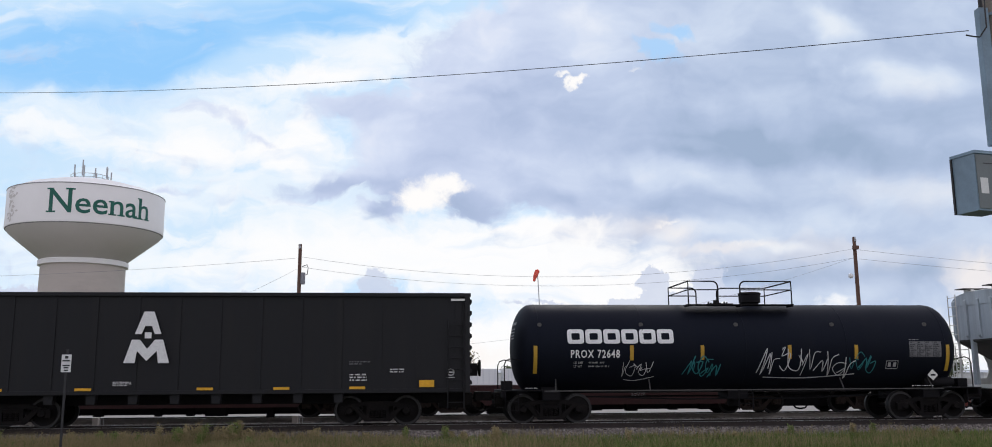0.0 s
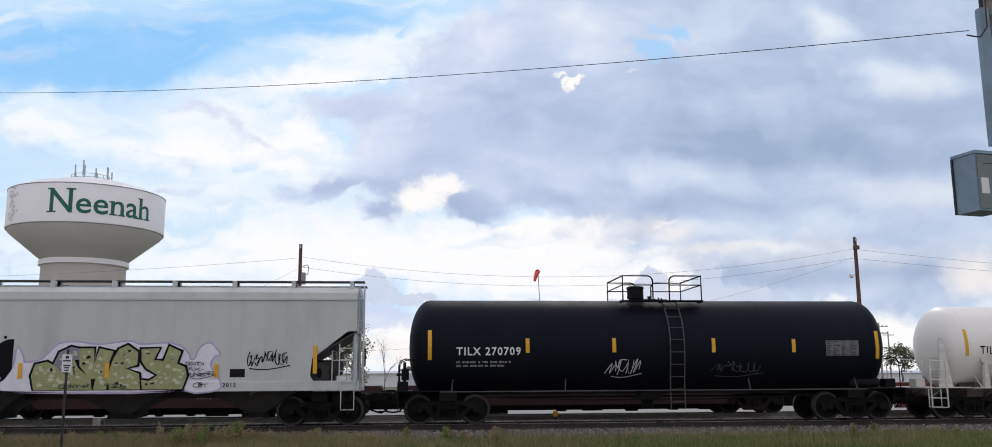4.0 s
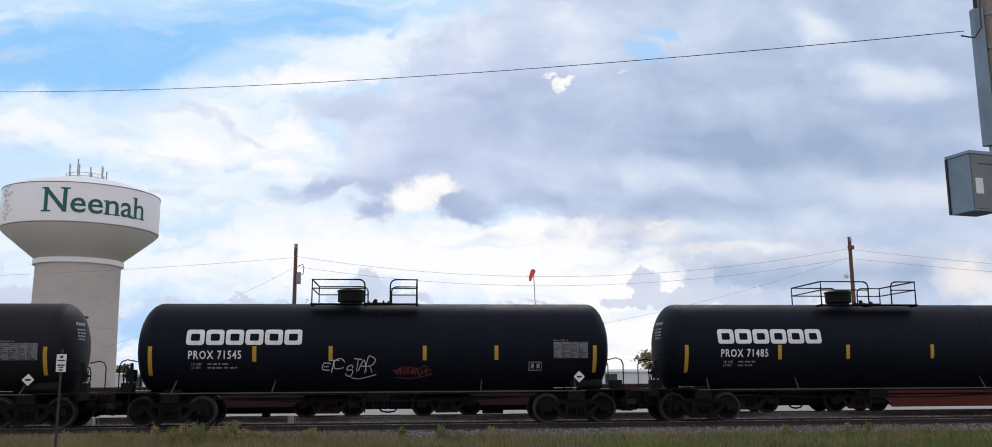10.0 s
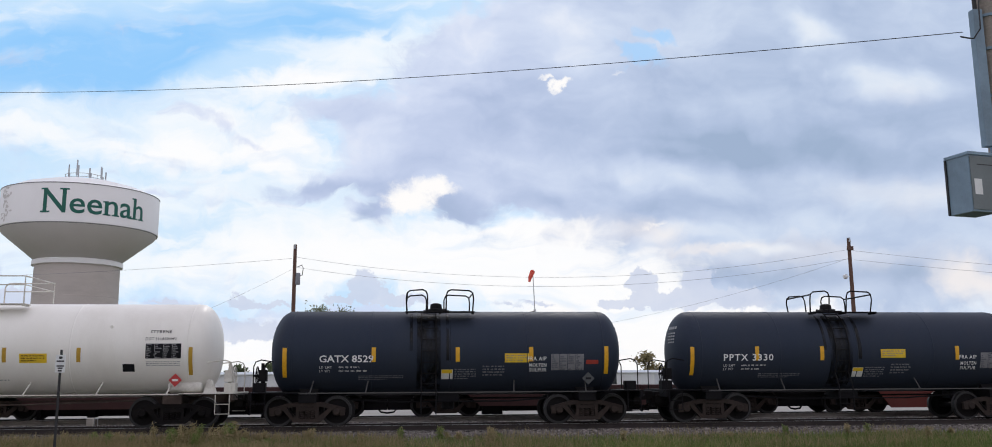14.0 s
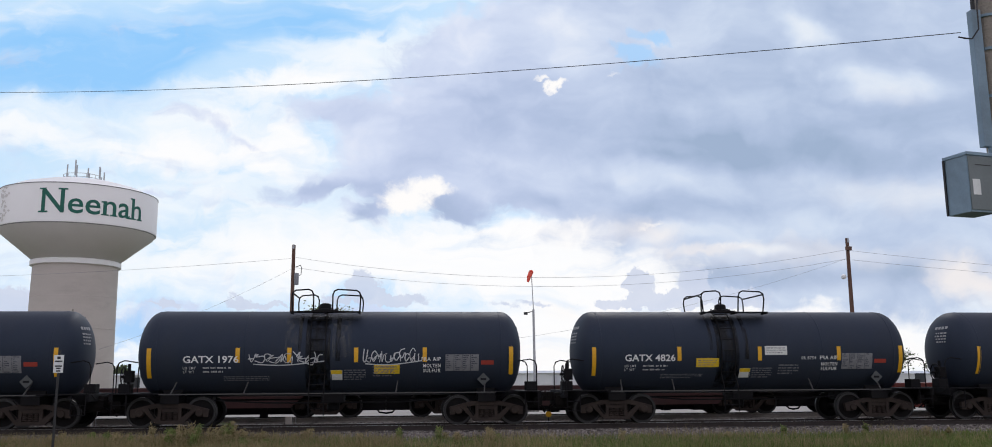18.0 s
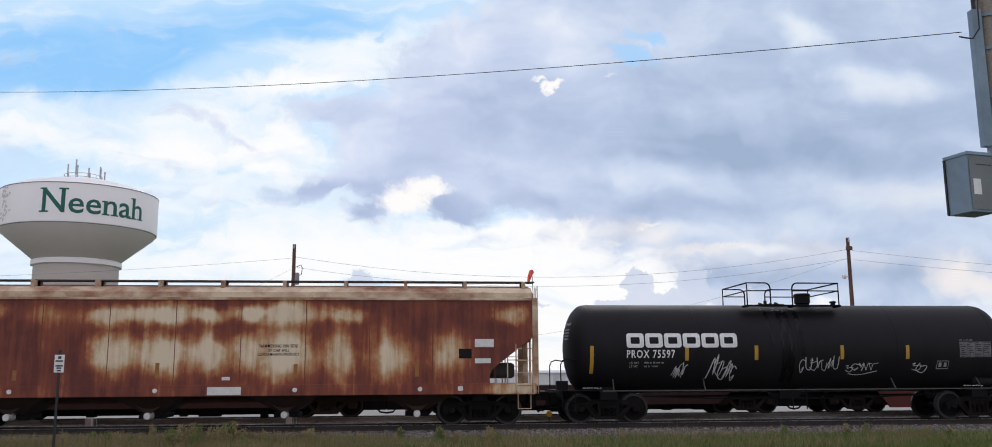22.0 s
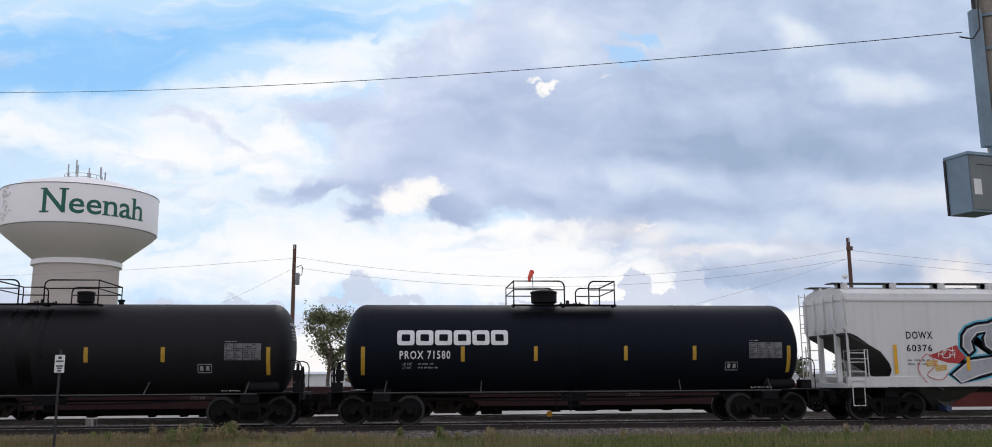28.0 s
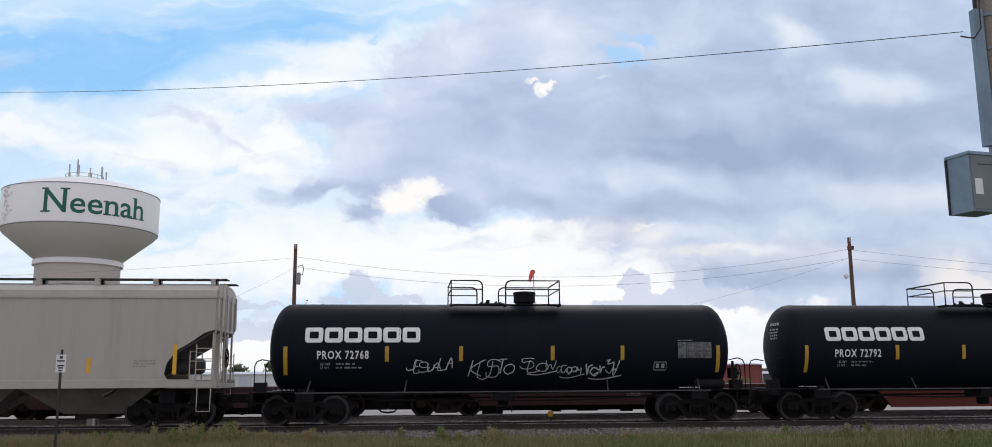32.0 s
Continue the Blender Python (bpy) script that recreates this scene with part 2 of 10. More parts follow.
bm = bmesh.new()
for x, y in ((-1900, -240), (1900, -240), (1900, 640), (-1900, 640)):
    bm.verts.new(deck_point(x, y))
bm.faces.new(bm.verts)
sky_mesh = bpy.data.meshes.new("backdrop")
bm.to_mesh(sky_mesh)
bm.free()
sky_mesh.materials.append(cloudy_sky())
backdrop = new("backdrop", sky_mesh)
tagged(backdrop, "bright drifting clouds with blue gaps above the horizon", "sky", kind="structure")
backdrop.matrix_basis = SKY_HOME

# ---- mesh tools ----
def part(name, bm, material, parent=None, label="", smooth=False):
    """Links a bmesh as one mesh object under a thing or a part."""
    me = bpy.data.meshes.new(name)
    bm.normal_update()
    bm.to_mesh(me)
    bm.free()
    if smooth:
        me.shade_smooth() if smooth is True else me.set_sharp_from_angle(angle=radians(smooth))
        for p in me.polygons:
            p.use_smooth = True
        if smooth is not True:
            me.set_sharp_from_angle(angle=radians(smooth))
    if material is not None:
        me.materials.append(material)
    ob = new(name, me)
    if parent is not None:
        ob.parent = parent
    if label:
        ob["label"] = label
    return ob


def thing(name, label, category, group="", kind="", m=None):
    ob = new(name)
    tagged(ob, label, category, group, kind)
    if m is not None:
        ob.matrix_basis = m
    return ob


def box(bm, x0, x1, y0, y1, z0, z1, bevel=0.0):
    v = [bm.verts.new((x, y, z)) for z in (z0, z1) for y in (y0, y1) for x in (x0, x1)]
    fs = [bm.faces.new([v[i] for i in q]) for q in ((0, 2, 3, 1), (4, 5, 7, 6), (0, 1, 5, 4), (2, 6, 7, 3), (0, 4, 6, 2), (1, 3, 7, 5))]
    if bevel:
        es = list({e for f in fs for e in f.edges})
        bmesh.ops.bevel(bm, geom=es, offset=bevel, segments=2, affect="EDGES", profile=0.7)
    return bm


def prism(bm, outline, y0, y1):
    """Extrudes an x, z outline from y0 to y1."""
    a = [bm.verts.new((x, y0, z)) for x, z in outline]
    b = [bm.verts.new((x, y1, z)) for x, z in outline]
    n = len(outline)
    fs = [bm.faces.new(a), bm.faces.new(b[::-1])]
    for i in range(n):
        fs.append(bm.faces.new((a[i], b[i], b[(i + 1) % n], a[(i + 1) % n])))
    bmesh.ops.recalc_face_normals(bm, faces=fs)
    return bm


def rod(bm, p, q, r, n=8, r2=None):
    """A closed round bar from p to q."""
    p, q = Vector(p), Vector(q)
    w = (q - p).normalized()
    u = w.orthogonal().normalized()
    s = w.cross(u)
    r2 = r if r2 is None else r2
    a = [bm.verts.new(p + (u * math.cos(k) + s * math.sin(k)) * r) for k in [2 * math.pi * i / n for i in range(n)]]
    b = [bm.verts.new(q + (u * math.cos(k) + s * math.sin(k)) * r2) for k in [2 * math.pi * i / n for i in range(n)]]
    for i in range(n):
        bm.faces.new((a[i], a[(i + 1) % n], b[(i + 1) % n], b[i]))
    bm.faces.new(a[::-1])
    bm.faces.new(b)
    return bm


def pipe(bm, pts, r, n=6):
    """A bent bar through the points, corners joined."""
    pts = [Vector(p) for p in pts]
    rings = []
    ref = None
    for i, p in enumerate(pts):
        w = ((pts[min(i + 1, len(pts) - 1)] - p).normalized() + (p - pts[max(i - 1, 0)]).normalized()).normalized()
        if ref is None:
            ref = w.orthogonal().normalized()
        u = (ref - w * ref.dot(w)).normalized()
        ref = u
        s = w.cross(u)
        rings.append([bm.verts.new(p + (u * math.cos(k) + s * math.sin(k)) * r) for k in [2 * math.pi * j / n for j in range(n)]])
    for a, b in zip(rings, rings[1:]):
        for j in range(n):
            bm.faces.new((a[j], a[(j + 1) % n], b[(j + 1) % n], b[j]))
    bm.faces.new(rings[0][::-1])
    bm.faces.new(rings[-1])
    return bm


def arch(x0, x1, y, z0, z1, r=0.2, n=4):
    """Points of an arch in the x, z plane, with rounded shoulders."""
    out = [(x0, y, z0)]
    for i in range(n + 1):
        a = math.pi / 2 * i / n
        out.append((x0 + r - r * math.cos(a), y, z1 - r + r * math.sin(a)))
    for i in range(n + 1):
        a = math.pi / 2 * (1 - i / n)
        out.append((x1 - r + r * math.cos(a), y, z1 - r + r * math.sin(a)))
    return out + [(x1, y, z0)]


def lathe_x(bm, profile, y, z, n=48):
    """Turns (x, r) round the axis y, z along x."""
    rings = []
    for x, r in profile:
        if r < 1e-5:
            rings.append([bm.verts.new((x, y, z))])
        else:
            rings.append([bm.verts.new((x, y + r * math.cos(k), z + r * math.sin(k))) for k in [2 * math.pi * j / n for j in range(n)]])
    return knit(bm, rings, n)


def lathe_z(bm, profile, x, y, n=48):
    rings = []
    for r, z in profile:
        if r < 1e-5:
            rings.append([bm.verts.new((x, y, z))])
        else:
            rings.append([bm.verts.new((x + r * math.cos(k), y + r * math.sin(k), z)) for k in [2 * math.pi * j / n for j in range(n)]])
    return knit(bm, rings, n)


def lathe_y(bm, profile, x, z, n=24):
    """Turns (r, y) round the axis x, z along y."""
    rings = []
    for r, y in profile:
        if r < 1e-5:
            rings.append([bm.verts.new((x, y, z))])
        else:
            rings.append([bm.verts.new((x + r * math.cos(k), y, z + r * math.sin(k))) for k in [2 * math.pi * j / n for j in range(n)]])
    return knit(bm, rings, n)


def knit(bm, rings, n):
    fs = []
    for a, b in zip(rings, rings[1:]):
        for j in range(n):
            q = [a[j % len(a)], a[(j + 1) % len(a)], b[(j + 1) % len(b)], b[j % len(b)]]
            q = [v for i, v in enumerate(q) if v not in q[:i]]
            if len(q) > 2:
                fs.append(bm.faces.new(q))
    for r in (rings[0], rings[-1]):
        if len(r) > 2:
            fs.append(bm.faces.new(r))
    bmesh.ops.recalc_face_normals(bm, faces=fs)
    return bm


def quad(bm, x0, z0, x1, z1):
    bm.faces.new([bm.verts.new(p) for p in ((x0, 0, z0), (x1, 0, z0), (x1, 0, z1), (x0, 0, z1))])
    return bm


B = bmesh.new

# ---- materials ----
def material(name, colour, rough=0.6, metal=0.0, second=None, scale=3.0, amount=0.5, stretch=(1, 1, 1), grain=0.15, bump=0.0, bump_scale=40.0,
             vary=0.0, gloss=0.5, runs=None, runs_amount=0.5, dirt=None, dirt_scale=0.6, dirt_amount=0.35):
    """Two-scale painted or raw surface: colour mixed with a second one by broad noise, fine grain, stains and relief."""
    m = bpy.data.materials.new(name)
    m.use_nodes = True
    nt = m.node_tree
    nd, lk = nt.nodes, nt.links
    bs = nd["Principled BSDF"]
    tc = nd.new("ShaderNodeTexCoord")
    info = nd.new("ShaderNodeObjectInfo")
    off = nd.new("ShaderNodeVectorMath")
    off.operation = "MULTIPLY_ADD"
    off.inputs[1].default_value = stretch
    sc = nd.new("ShaderNodeMath")
    sc.operation = "MULTIPLY"
    sc.inputs[1].default_value = 37.0
    lk.new(info.outputs["Random"], sc.inputs[0])
    lk.new(tc.outputs["Object"], off.inputs[0])
    lk.new(sc.outputs[0], off.inputs[2])
    big = nd.new("ShaderNodeTexNoise")
    big.inputs["Scale"].default_value, big.inputs["Detail"].default_value, big.inputs["Roughness"].default_value = scale, 6, 0.62
    lk.new(off.outputs[0], big.inputs["Vector"])
    fine = nd.new("ShaderNodeTexNoise")
    fine.inputs["Scale"].default_value, fine.inputs["Detail"].default_value = bump_scale, 4
    lk.new(tc.outputs["Object"], fine.inputs["Vector"])
    ramp = nd.new("ShaderNodeMapRange")
    ramp.inputs[1].default_value, ramp.inputs[2].default_value = 0.38, 0.66
    ramp.inputs[4].default_value = amount
    lk.new(big.outputs["Fac"], ramp.inputs[0])
    mix = nd.new("ShaderNodeMix")
    mix.data_type = "RGBA"
    sec = second or tuple(c * 0.7 for c in colour)
    mix.inputs[6].default_value, mix.inputs[7].default_value = (*colour, 1), (*sec, 1)
    lk.new(ramp.outputs[0], mix.inputs[0])
    last = mix.outputs[2]
    if dirt:
        dn = nd.new("ShaderNodeTexNoise")
        dn.inputs["Scale"].default_value, dn.inputs["Detail"].default_value, dn.inputs["Roughness"].default_value = dirt_scale, 9, 0.7
        lk.new(off.outputs[0], dn.inputs["Vector"])
        dr = nd.new("ShaderNodeMapRange")
        dr.inputs[1].default_value, dr.inputs[2].default_value, dr.inputs[4].default_value = 0.5, 0.72, dirt_amount
        lk.new(dn.outputs["Fac"], dr.inputs[0])
        dm = nd.new("ShaderNodeMix")
        dm.data_type = "RGBA"
        dm.inputs[7].default_value = (*dirt, 1)
        lk.new(dr.outputs[0], dm.inputs[0])
        lk.new(last, dm.inputs[6])
        last = dm.outputs[2]
    if runs:
        # thin rain-washed runs down the side
        rw = nd.new("ShaderNodeVectorMath")
        rw.operation = "MULTIPLY_ADD"
        rw.inputs[1].default_value = (5.0, 5.0, 0.22)
        lk.new(tc.outputs["Object"], rw.inputs[0])
        lk.new(sc.outputs[0], rw.inputs[2])
        rn = nd.new("ShaderNodeTexNoise")
        rn.inputs["Scale"].default_value, rn.inputs["Detail"].default_value, rn.inputs["Roughness"].default_value = 1.0, 6, 0.6
        lk.new(rw.outputs[0], rn.inputs["Vector"])
        rg = nd.new("ShaderNodeMapRange")
        rg.inputs[1].default_value, rg.inputs[2].default_value, rg.inputs[4].default_value = 0.48, 0.78, runs_amount
        lk.new(rn.outputs["Fac"], rg.inputs[0])
        rm = nd.new("ShaderNodeMix")
        rm.data_type = "RGBA"
        rm.inputs[7].default_value = (*runs, 1)
        lk.new(rg.outputs[0], rm.inputs[0])
        lk.new(last, rm.inputs[6])
        last = rm.outputs[2]
    hsv = nd.new("ShaderNodeHueSaturation")
    val = nd.new("ShaderNodeMapRange")
    val.inputs[1].default_value, val.inputs[2].default_value = 0.25, 0.75
    val.inputs[3].default_value, val.inputs[4].default_value = 1 - grain, 1 + grain
    lk.new(fine.outputs["Fac"], val.inputs[0])
    if vary:
        rv = nd.new("ShaderNodeMapRange")
        rv.inputs[3].default_value, rv.inputs[4].default_value = 1 - vary, 1 + vary
        lk.new(info.outputs["Random"], rv.inputs[0])
        mu = nd.new("ShaderNodeMath")
        mu.operation = "MULTIPLY"
        lk.new(rv.outputs[0], mu.inputs[0])
        lk.new(val.outputs[0], mu.inputs[1])
        lk.new(mu.outputs[0], hsv.inputs["Value"])
    else:
        lk.new(val.outputs[0], hsv.inputs["Value"])
    lk.new(last, hsv.inputs["Color"])
    lk.new(hsv.outputs[0], bs.inputs["Base Color"])
    rr = nd.new("ShaderNodeMapRange")
    rr.inputs[3].default_value, rr.inputs[4].default_value = max(0.02, rough - 0.1), min(1, rough + 0.12)
    lk.new(big.outputs["Fac"], rr.inputs[0])
    lk.new(rr.outputs[0], bs.inputs["Roughness"])
    bs.inputs["Specular IOR Level"].default_value = gloss
    bs.inputs["Metallic"].default_value = metal
    if bump:
        bp = nd.new("ShaderNodeBump")
        bp.inputs["Strength"].default_value, bp.inputs["Distance"].default_value = bump, 0.02
        lk.new(fine.outputs["Fac"], bp.inputs["Height"])
        lk.new(bp.outputs[0], bs.inputs["Normal"])
    return m


BLACK_TANK = material("black_tank_paint", (0.0053, 0.0061, 0.0100), 0.58, second=(0.0077, 0.0086, 0.0130), scale=0.9, stretch=(1, 1, 0.25), dirt=(0.0115, 0.0118, 0.0128), dirt_scale=0.8, bump=0.05, gloss=0.12)
DUSTY_TANK = material("dusty_black_tank_paint", (0.0088, 0.0088, 0.011), 0.58, second=(0.0145, 0.0138, 0.0155), scale=0.9, stretch=(1, 1, 0.25), dirt=(0.017, 0.016, 0.016), dirt_scale=0.8, bump=0.05, gloss=0.16)
WET_TAR = material("wet_tar_film", (0.002, 0.002, 0.0024), 0.4, second=(0.005, 0.005, 0.0055), scale=2, stretch=(5, 5, 0.4), gloss=0.3)
GREY_TANK = material("charcoal_tank_paint", (0.0245, 0.0308, 0.0455), 0.55, second=(0.0325, 0.039, 0.0525), scale=0.8, stretch=(1, 1, 0.2), dirt=(0.036, 0.036, 0.039), bump=0.05, gloss=0.16)
WHITE_TANK = material("white_tank_paint", (0.80, 0.775, 0.71), 0.4, second=(0.74, 0.71, 0.635), scale=0.8, stretch=(1, 1, 0.2), dirt=(0.48, 0.43, 0.35), dirt_amount=0.22, grain=0.04)
MAROON = material("maroon_paint", (0.16, 0.035, 0.03), 0.55, second=(0.21, 0.06, 0.05), scale=1.5, dirt=(0.1, 0.05, 0.04))
STEEL_DARK = material("running_gear_steel", (0.0078, 0.0072, 0.0074), 0.72, second=(0.0155, 0.0128, 0.0118), scale=5, dirt=(0.032, 0.026, 0.022), dirt_scale=2, bump=0.2, gloss=0.07)
BLACK_FRAME = material("black_frame_paint", (0.0098, 0.0096, 0.0112), 0.65, second=(0.018, 0.0165, 0.0162), scale=3, bump=0.1, gloss=0.08)
WHEEL = material("wheel_steel", (0.008, 0.0074, 0.0077), 0.65, 0.1, second=(0.0155, 0.013, 0.012), scale=6, bump=0.1, gloss=0.08)
# blue-black and slate paints keep their cast in the sheen too
for m in (BLACK_TANK, GREY_TANK):
    m.node_tree.nodes["Principled BSDF"].inputs["Specular Tint"].default_value = (0.6, 0.74, 1.0, 1)
# ---- ground, tracks ----
GRASSY = material("grass_soil", (0.09, 0.105, 0.036), 0.95, second=(0.14, 0.12, 0.06), scale=0.35, bump=0.5, bump_scale=14)
GRAVEL = material("ballast_stone", (0.155, 0.135, 0.122), 0.95, second=(0.082, 0.071, 0.064), scale=9, bump=0.9, bump_scale=26, grain=0.5)
# bed of the near track, darker than the ballast shoulder
BED_DARK = material("dark_bed_ballast", (0.035, 0.031, 0.029), 0.9, second=(0.02, 0.018, 0.017), scale=7, bump=0.9, bump_scale=26, grain=0.5)
YARD = material("pale_yard_gravel", (0.28, 0.265, 0.24), 0.95, second=(0.21, 0.20, 0.18), scale=0.2, bump=0.4, bump_scale=10)
ASPHALT = material("asphalt", (0.05, 0.05, 0.052), 0.9, scale=2, bump=0.3, bump_scale=60)
RUST = material("rail_rust", (0.032, 0.023, 0.02), 0.8, second=(0.02, 0.016, 0.015), scale=4)
RAIL_DUST = material("dust_covered_rail", (0.24, 0.215, 0.19), 0.9, second=(0.15, 0.125, 0.105), scale=4)
RAIL_TOP = material("rail_running_face", (0.45, 0.44, 0.43), 0.28, 1.0, scale=6)
TIE = material("creosoted_timber", (0.025, 0.021, 0.019), 0.9, second=(0.045, 0.038, 0.034), scale=3, stretch=(6, 1, 1), bump=0.4)


def rise(y):
    """Height of the ground across the tracks."""
    pts = [(-400, -0.85), (10, -0.85), (13, -0.98), (20, -0.98), (25, -0.72), (26.6, -0.5), (27.6, -0.34), (28.2, -0.26), (28.6, -0.19), (31.2, -0.19), (32.4, -0.3), (33.6, -0.3), (34.3, -0.19),
           (38, -0.19), (40, -0.28), (70, -0.3), (3800, -0.3)]
    for (a, h), (b, k) in zip(pts, pts[1:]):
        if y <= b:
            return h + (k - h) * max(0, (y - a)) / (b - a)
    return pts[-1][1]


def ground_sheet():
    bm = B()
    ys = [-400, -100, -20, 0, 8, 10, 13, 18, 20, 22, 24, 25, 26, 26.6, 27, 27.3, 27.6, 27.9, 28.2, 28.6, 29.2, 30.4, 31.2, 32.4, 33.6, 34.3, 36, 38, 40, 50, 70, 120, 300, 900, 3800]
    xs = [-3800, -900, -300, -100, -60] + [-40 + 0.5 * i for i in range(161)] + [60, 100, 300, 900, 3800]
    grid = []
    for y in ys:
        row = []
        for x in xs:
            n = noise.noise((x * 0.5, y * 0.9, 0)) * 0.05 + noise.noise((x * 1.7, y * 2.1, 5)) * 0.03
            row.append(bm.verts.new((x, y, rise(y) + (n if 22 < y < 28.3 else 0))))
        grid.append(row)
    for j in range(len(ys) - 1):
        for i in range(len(xs) - 1):
            f = bm.faces.new((grid[j][i], grid[j][i + 1], grid[j + 1][i + 1], grid[j + 1][i]))
            y = (ys[j] + ys[j + 1]) / 2
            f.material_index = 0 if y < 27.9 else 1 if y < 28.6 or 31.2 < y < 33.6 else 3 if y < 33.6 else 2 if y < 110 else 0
    g = part("ground", bm, GRASSY, smooth=True)
    g.data.materials.append(GRAVEL)
    g.data.materials.append(YARD)
    g.data.materials.append(BED_DARK)
    return tagged(g, "weedy grass verge, stony ballast and pale gravel yard", "ground", kind="structure")


ground = ground_sheet()


def road():
    bm = B()
    box(bm, -420, 420, 13.0, 20.0, -1.1, -0.96)
    return tagged(part("road", bm, ASPHALT), "grey asphalt road in front of the tracks", "road", kind="structure")


road()


def rail_line(y, label, steel):
    t = thing("railway_track", label, "railway track", kind="structure", m=pose(0, y, 0))
    for s in (-0.7525, 0.7525):
        bm = B()
        prof = [(-0.075, -0.18), (0.075, -0.18), (0.075, -0.165), (0.012, -0.145), (0.012, -0.045), (0.036, -0.035), (0.036, -0.004), (-0.036, -0.004), (-0.036, -0.035), (-0.012, -0.045), (-0.012, -0.145), (-0.075, -0.165)]
        a = [bm.verts.new((-260, s + u, w)) for u, w in prof]
        b = [bm.verts.new((260, s + u, w)) for u, w in prof]
        for i in range(len(prof)):
            bm.faces.new((a[i], b[i], b[(i + 1) % len(prof)], a[(i + 1) % len(prof)]))
        bmesh.ops.recalc_face_normals(bm, faces=bm.faces[:])
        r = part("rail", bm, steel, t)
        bm = B()
        box(bm, -260, 260, s - 0.033, s + 0.033, -0.004, 0.0)
        part("running_face", bm, RAIL_TOP, r, "polished bright rail head")
    return t


near_track = rail_line(TRACK_Y, "steel rails on ballast under the train", RUST)
far_track = rail_line(36.2, "second siding track with dusty rails", RAIL_DUST)
TIE_X = [-22 + 0.53 * i for i in range(100)]


# ---- water tower ----
CONCRETE = material("tower_concrete", (0.49, 0.445, 0.40), 0.85, second=(0.43, 0.39, 0.35), scale=0.25, stretch=(1, 1, 3), bump=0.1, grain=0.06, dirt=(0.31, 0.28, 0.245), dirt_scale=0.15)
TOWER_WHITE = material("tower_white_paint", (0.80, 0.79, 0.765), 0.5, second=(0.75, 0.74, 0.715), scale=0.3, grain=0.04)
TOWER_TAN = material("tower_tan_paint", (0.60, 0.575, 0.535), 0.55, second=(0.56, 0.535, 0.495), scale=0.3, grain=0.04)
TOWER_RIM = material("tower_grey_rim", (0.22, 0.215, 0.21), 0.6, scale=1)
GREEN_INK = material("dark_green_paint", (0.0, 0.11, 0.075), 0.5, scale=2)
GALV = material("galvanised_steel", (0.42, 0.43, 0.44), 0.5, 0.6, scale=4)

TOWER_X, TOWER_Y = -47.8, 135.0
TOWER_R, COLUMN_R = 10.64, 5.78
RING_Z, BAND_Z0, BAND_Z1, ROOF_Z = 18.05, 22.9, 28.4, 30.75   # heights above the foot
NAME_A0, NAME_A1, NAME_Z0, NAME_Z1 = -7.4, 67.3, 24.15, 27.2


def tower():
    t = thing("water_tower", "white and tan water tower on a broad concrete column", "water tower", m=pose(TOWER_X, TOWER_Y, -0.3))
    rs, rt = COLUMN_R, TOWER_R
    zr, zb, zt, zd = RING_Z, BAND_Z0, BAND_Z1, ROOF_Z
    bm = B()
    lathe_z(bm, [(rs * 1.03, 0), (rs, zr * 0.5), (rs * 0.985, zr - 0.1)], 0, 0, 64)
    part("column", bm, CONCRETE, t, smooth=40)
    bm = B()
    lathe_z(bm, [(rs * 0.985, zr - 0.1), (rs * 1.05, zr - 0.05), (rs * 1.05, zr + 0.6), (rs * 1.0, zr + 0.75)], 0, 0, 64)
    part("collar", bm, TOWER_WHITE, t, "white ring under the tank", smooth=40)
    bm = B()
    lathe_z(bm, [(rs * 1.0, zr + 0.7), (rt * 0.955, zb - 0.5), (rt * 0.985, zb)], 0, 0, 96)
    part("tank_cone", bm, TOWER_TAN, t, smooth=40)
    bm = B()
    lathe_z(bm, [(rt * 0.985, zb), (rt, zb + 0.12), (rt, zt - 0.12), (rt * 0.995, zt)], 0, 0, 96)
    part("tank_band", bm, TOWER_WHITE, t, "white painted tank wall", smooth=40)
    bm = B()
    lathe_z(bm, [(rt * 0.995, zt), (rt * 0.8, zt + (zd - zt) * 0.42), (rt * 0.5, zt + (zd - zt) * 0.8), (rt * 0.2, zd - 0.1), (0, zd)], 0, 0, 96)
    part("tank_roof", bm, TOWER_WHITE, t, smooth=40)
    for name, z, r in (("roof_edge", zt - 0.02, rt * 0.995), ("band_foot", zb + 0.02, rt * 0.985)):
        bm = B()
        lathe_z(bm, [(r - 0.03, z - 0.05), (r + 0.09, z - 0.05), (r + 0.09, z + 0.05), (r - 0.03, z + 0.05)], 0, 0, 96)
        part(name, bm, TOWER_RIM, t, "thin darker rim round the tank", smooth=40)
    return t


water_tower = tower()

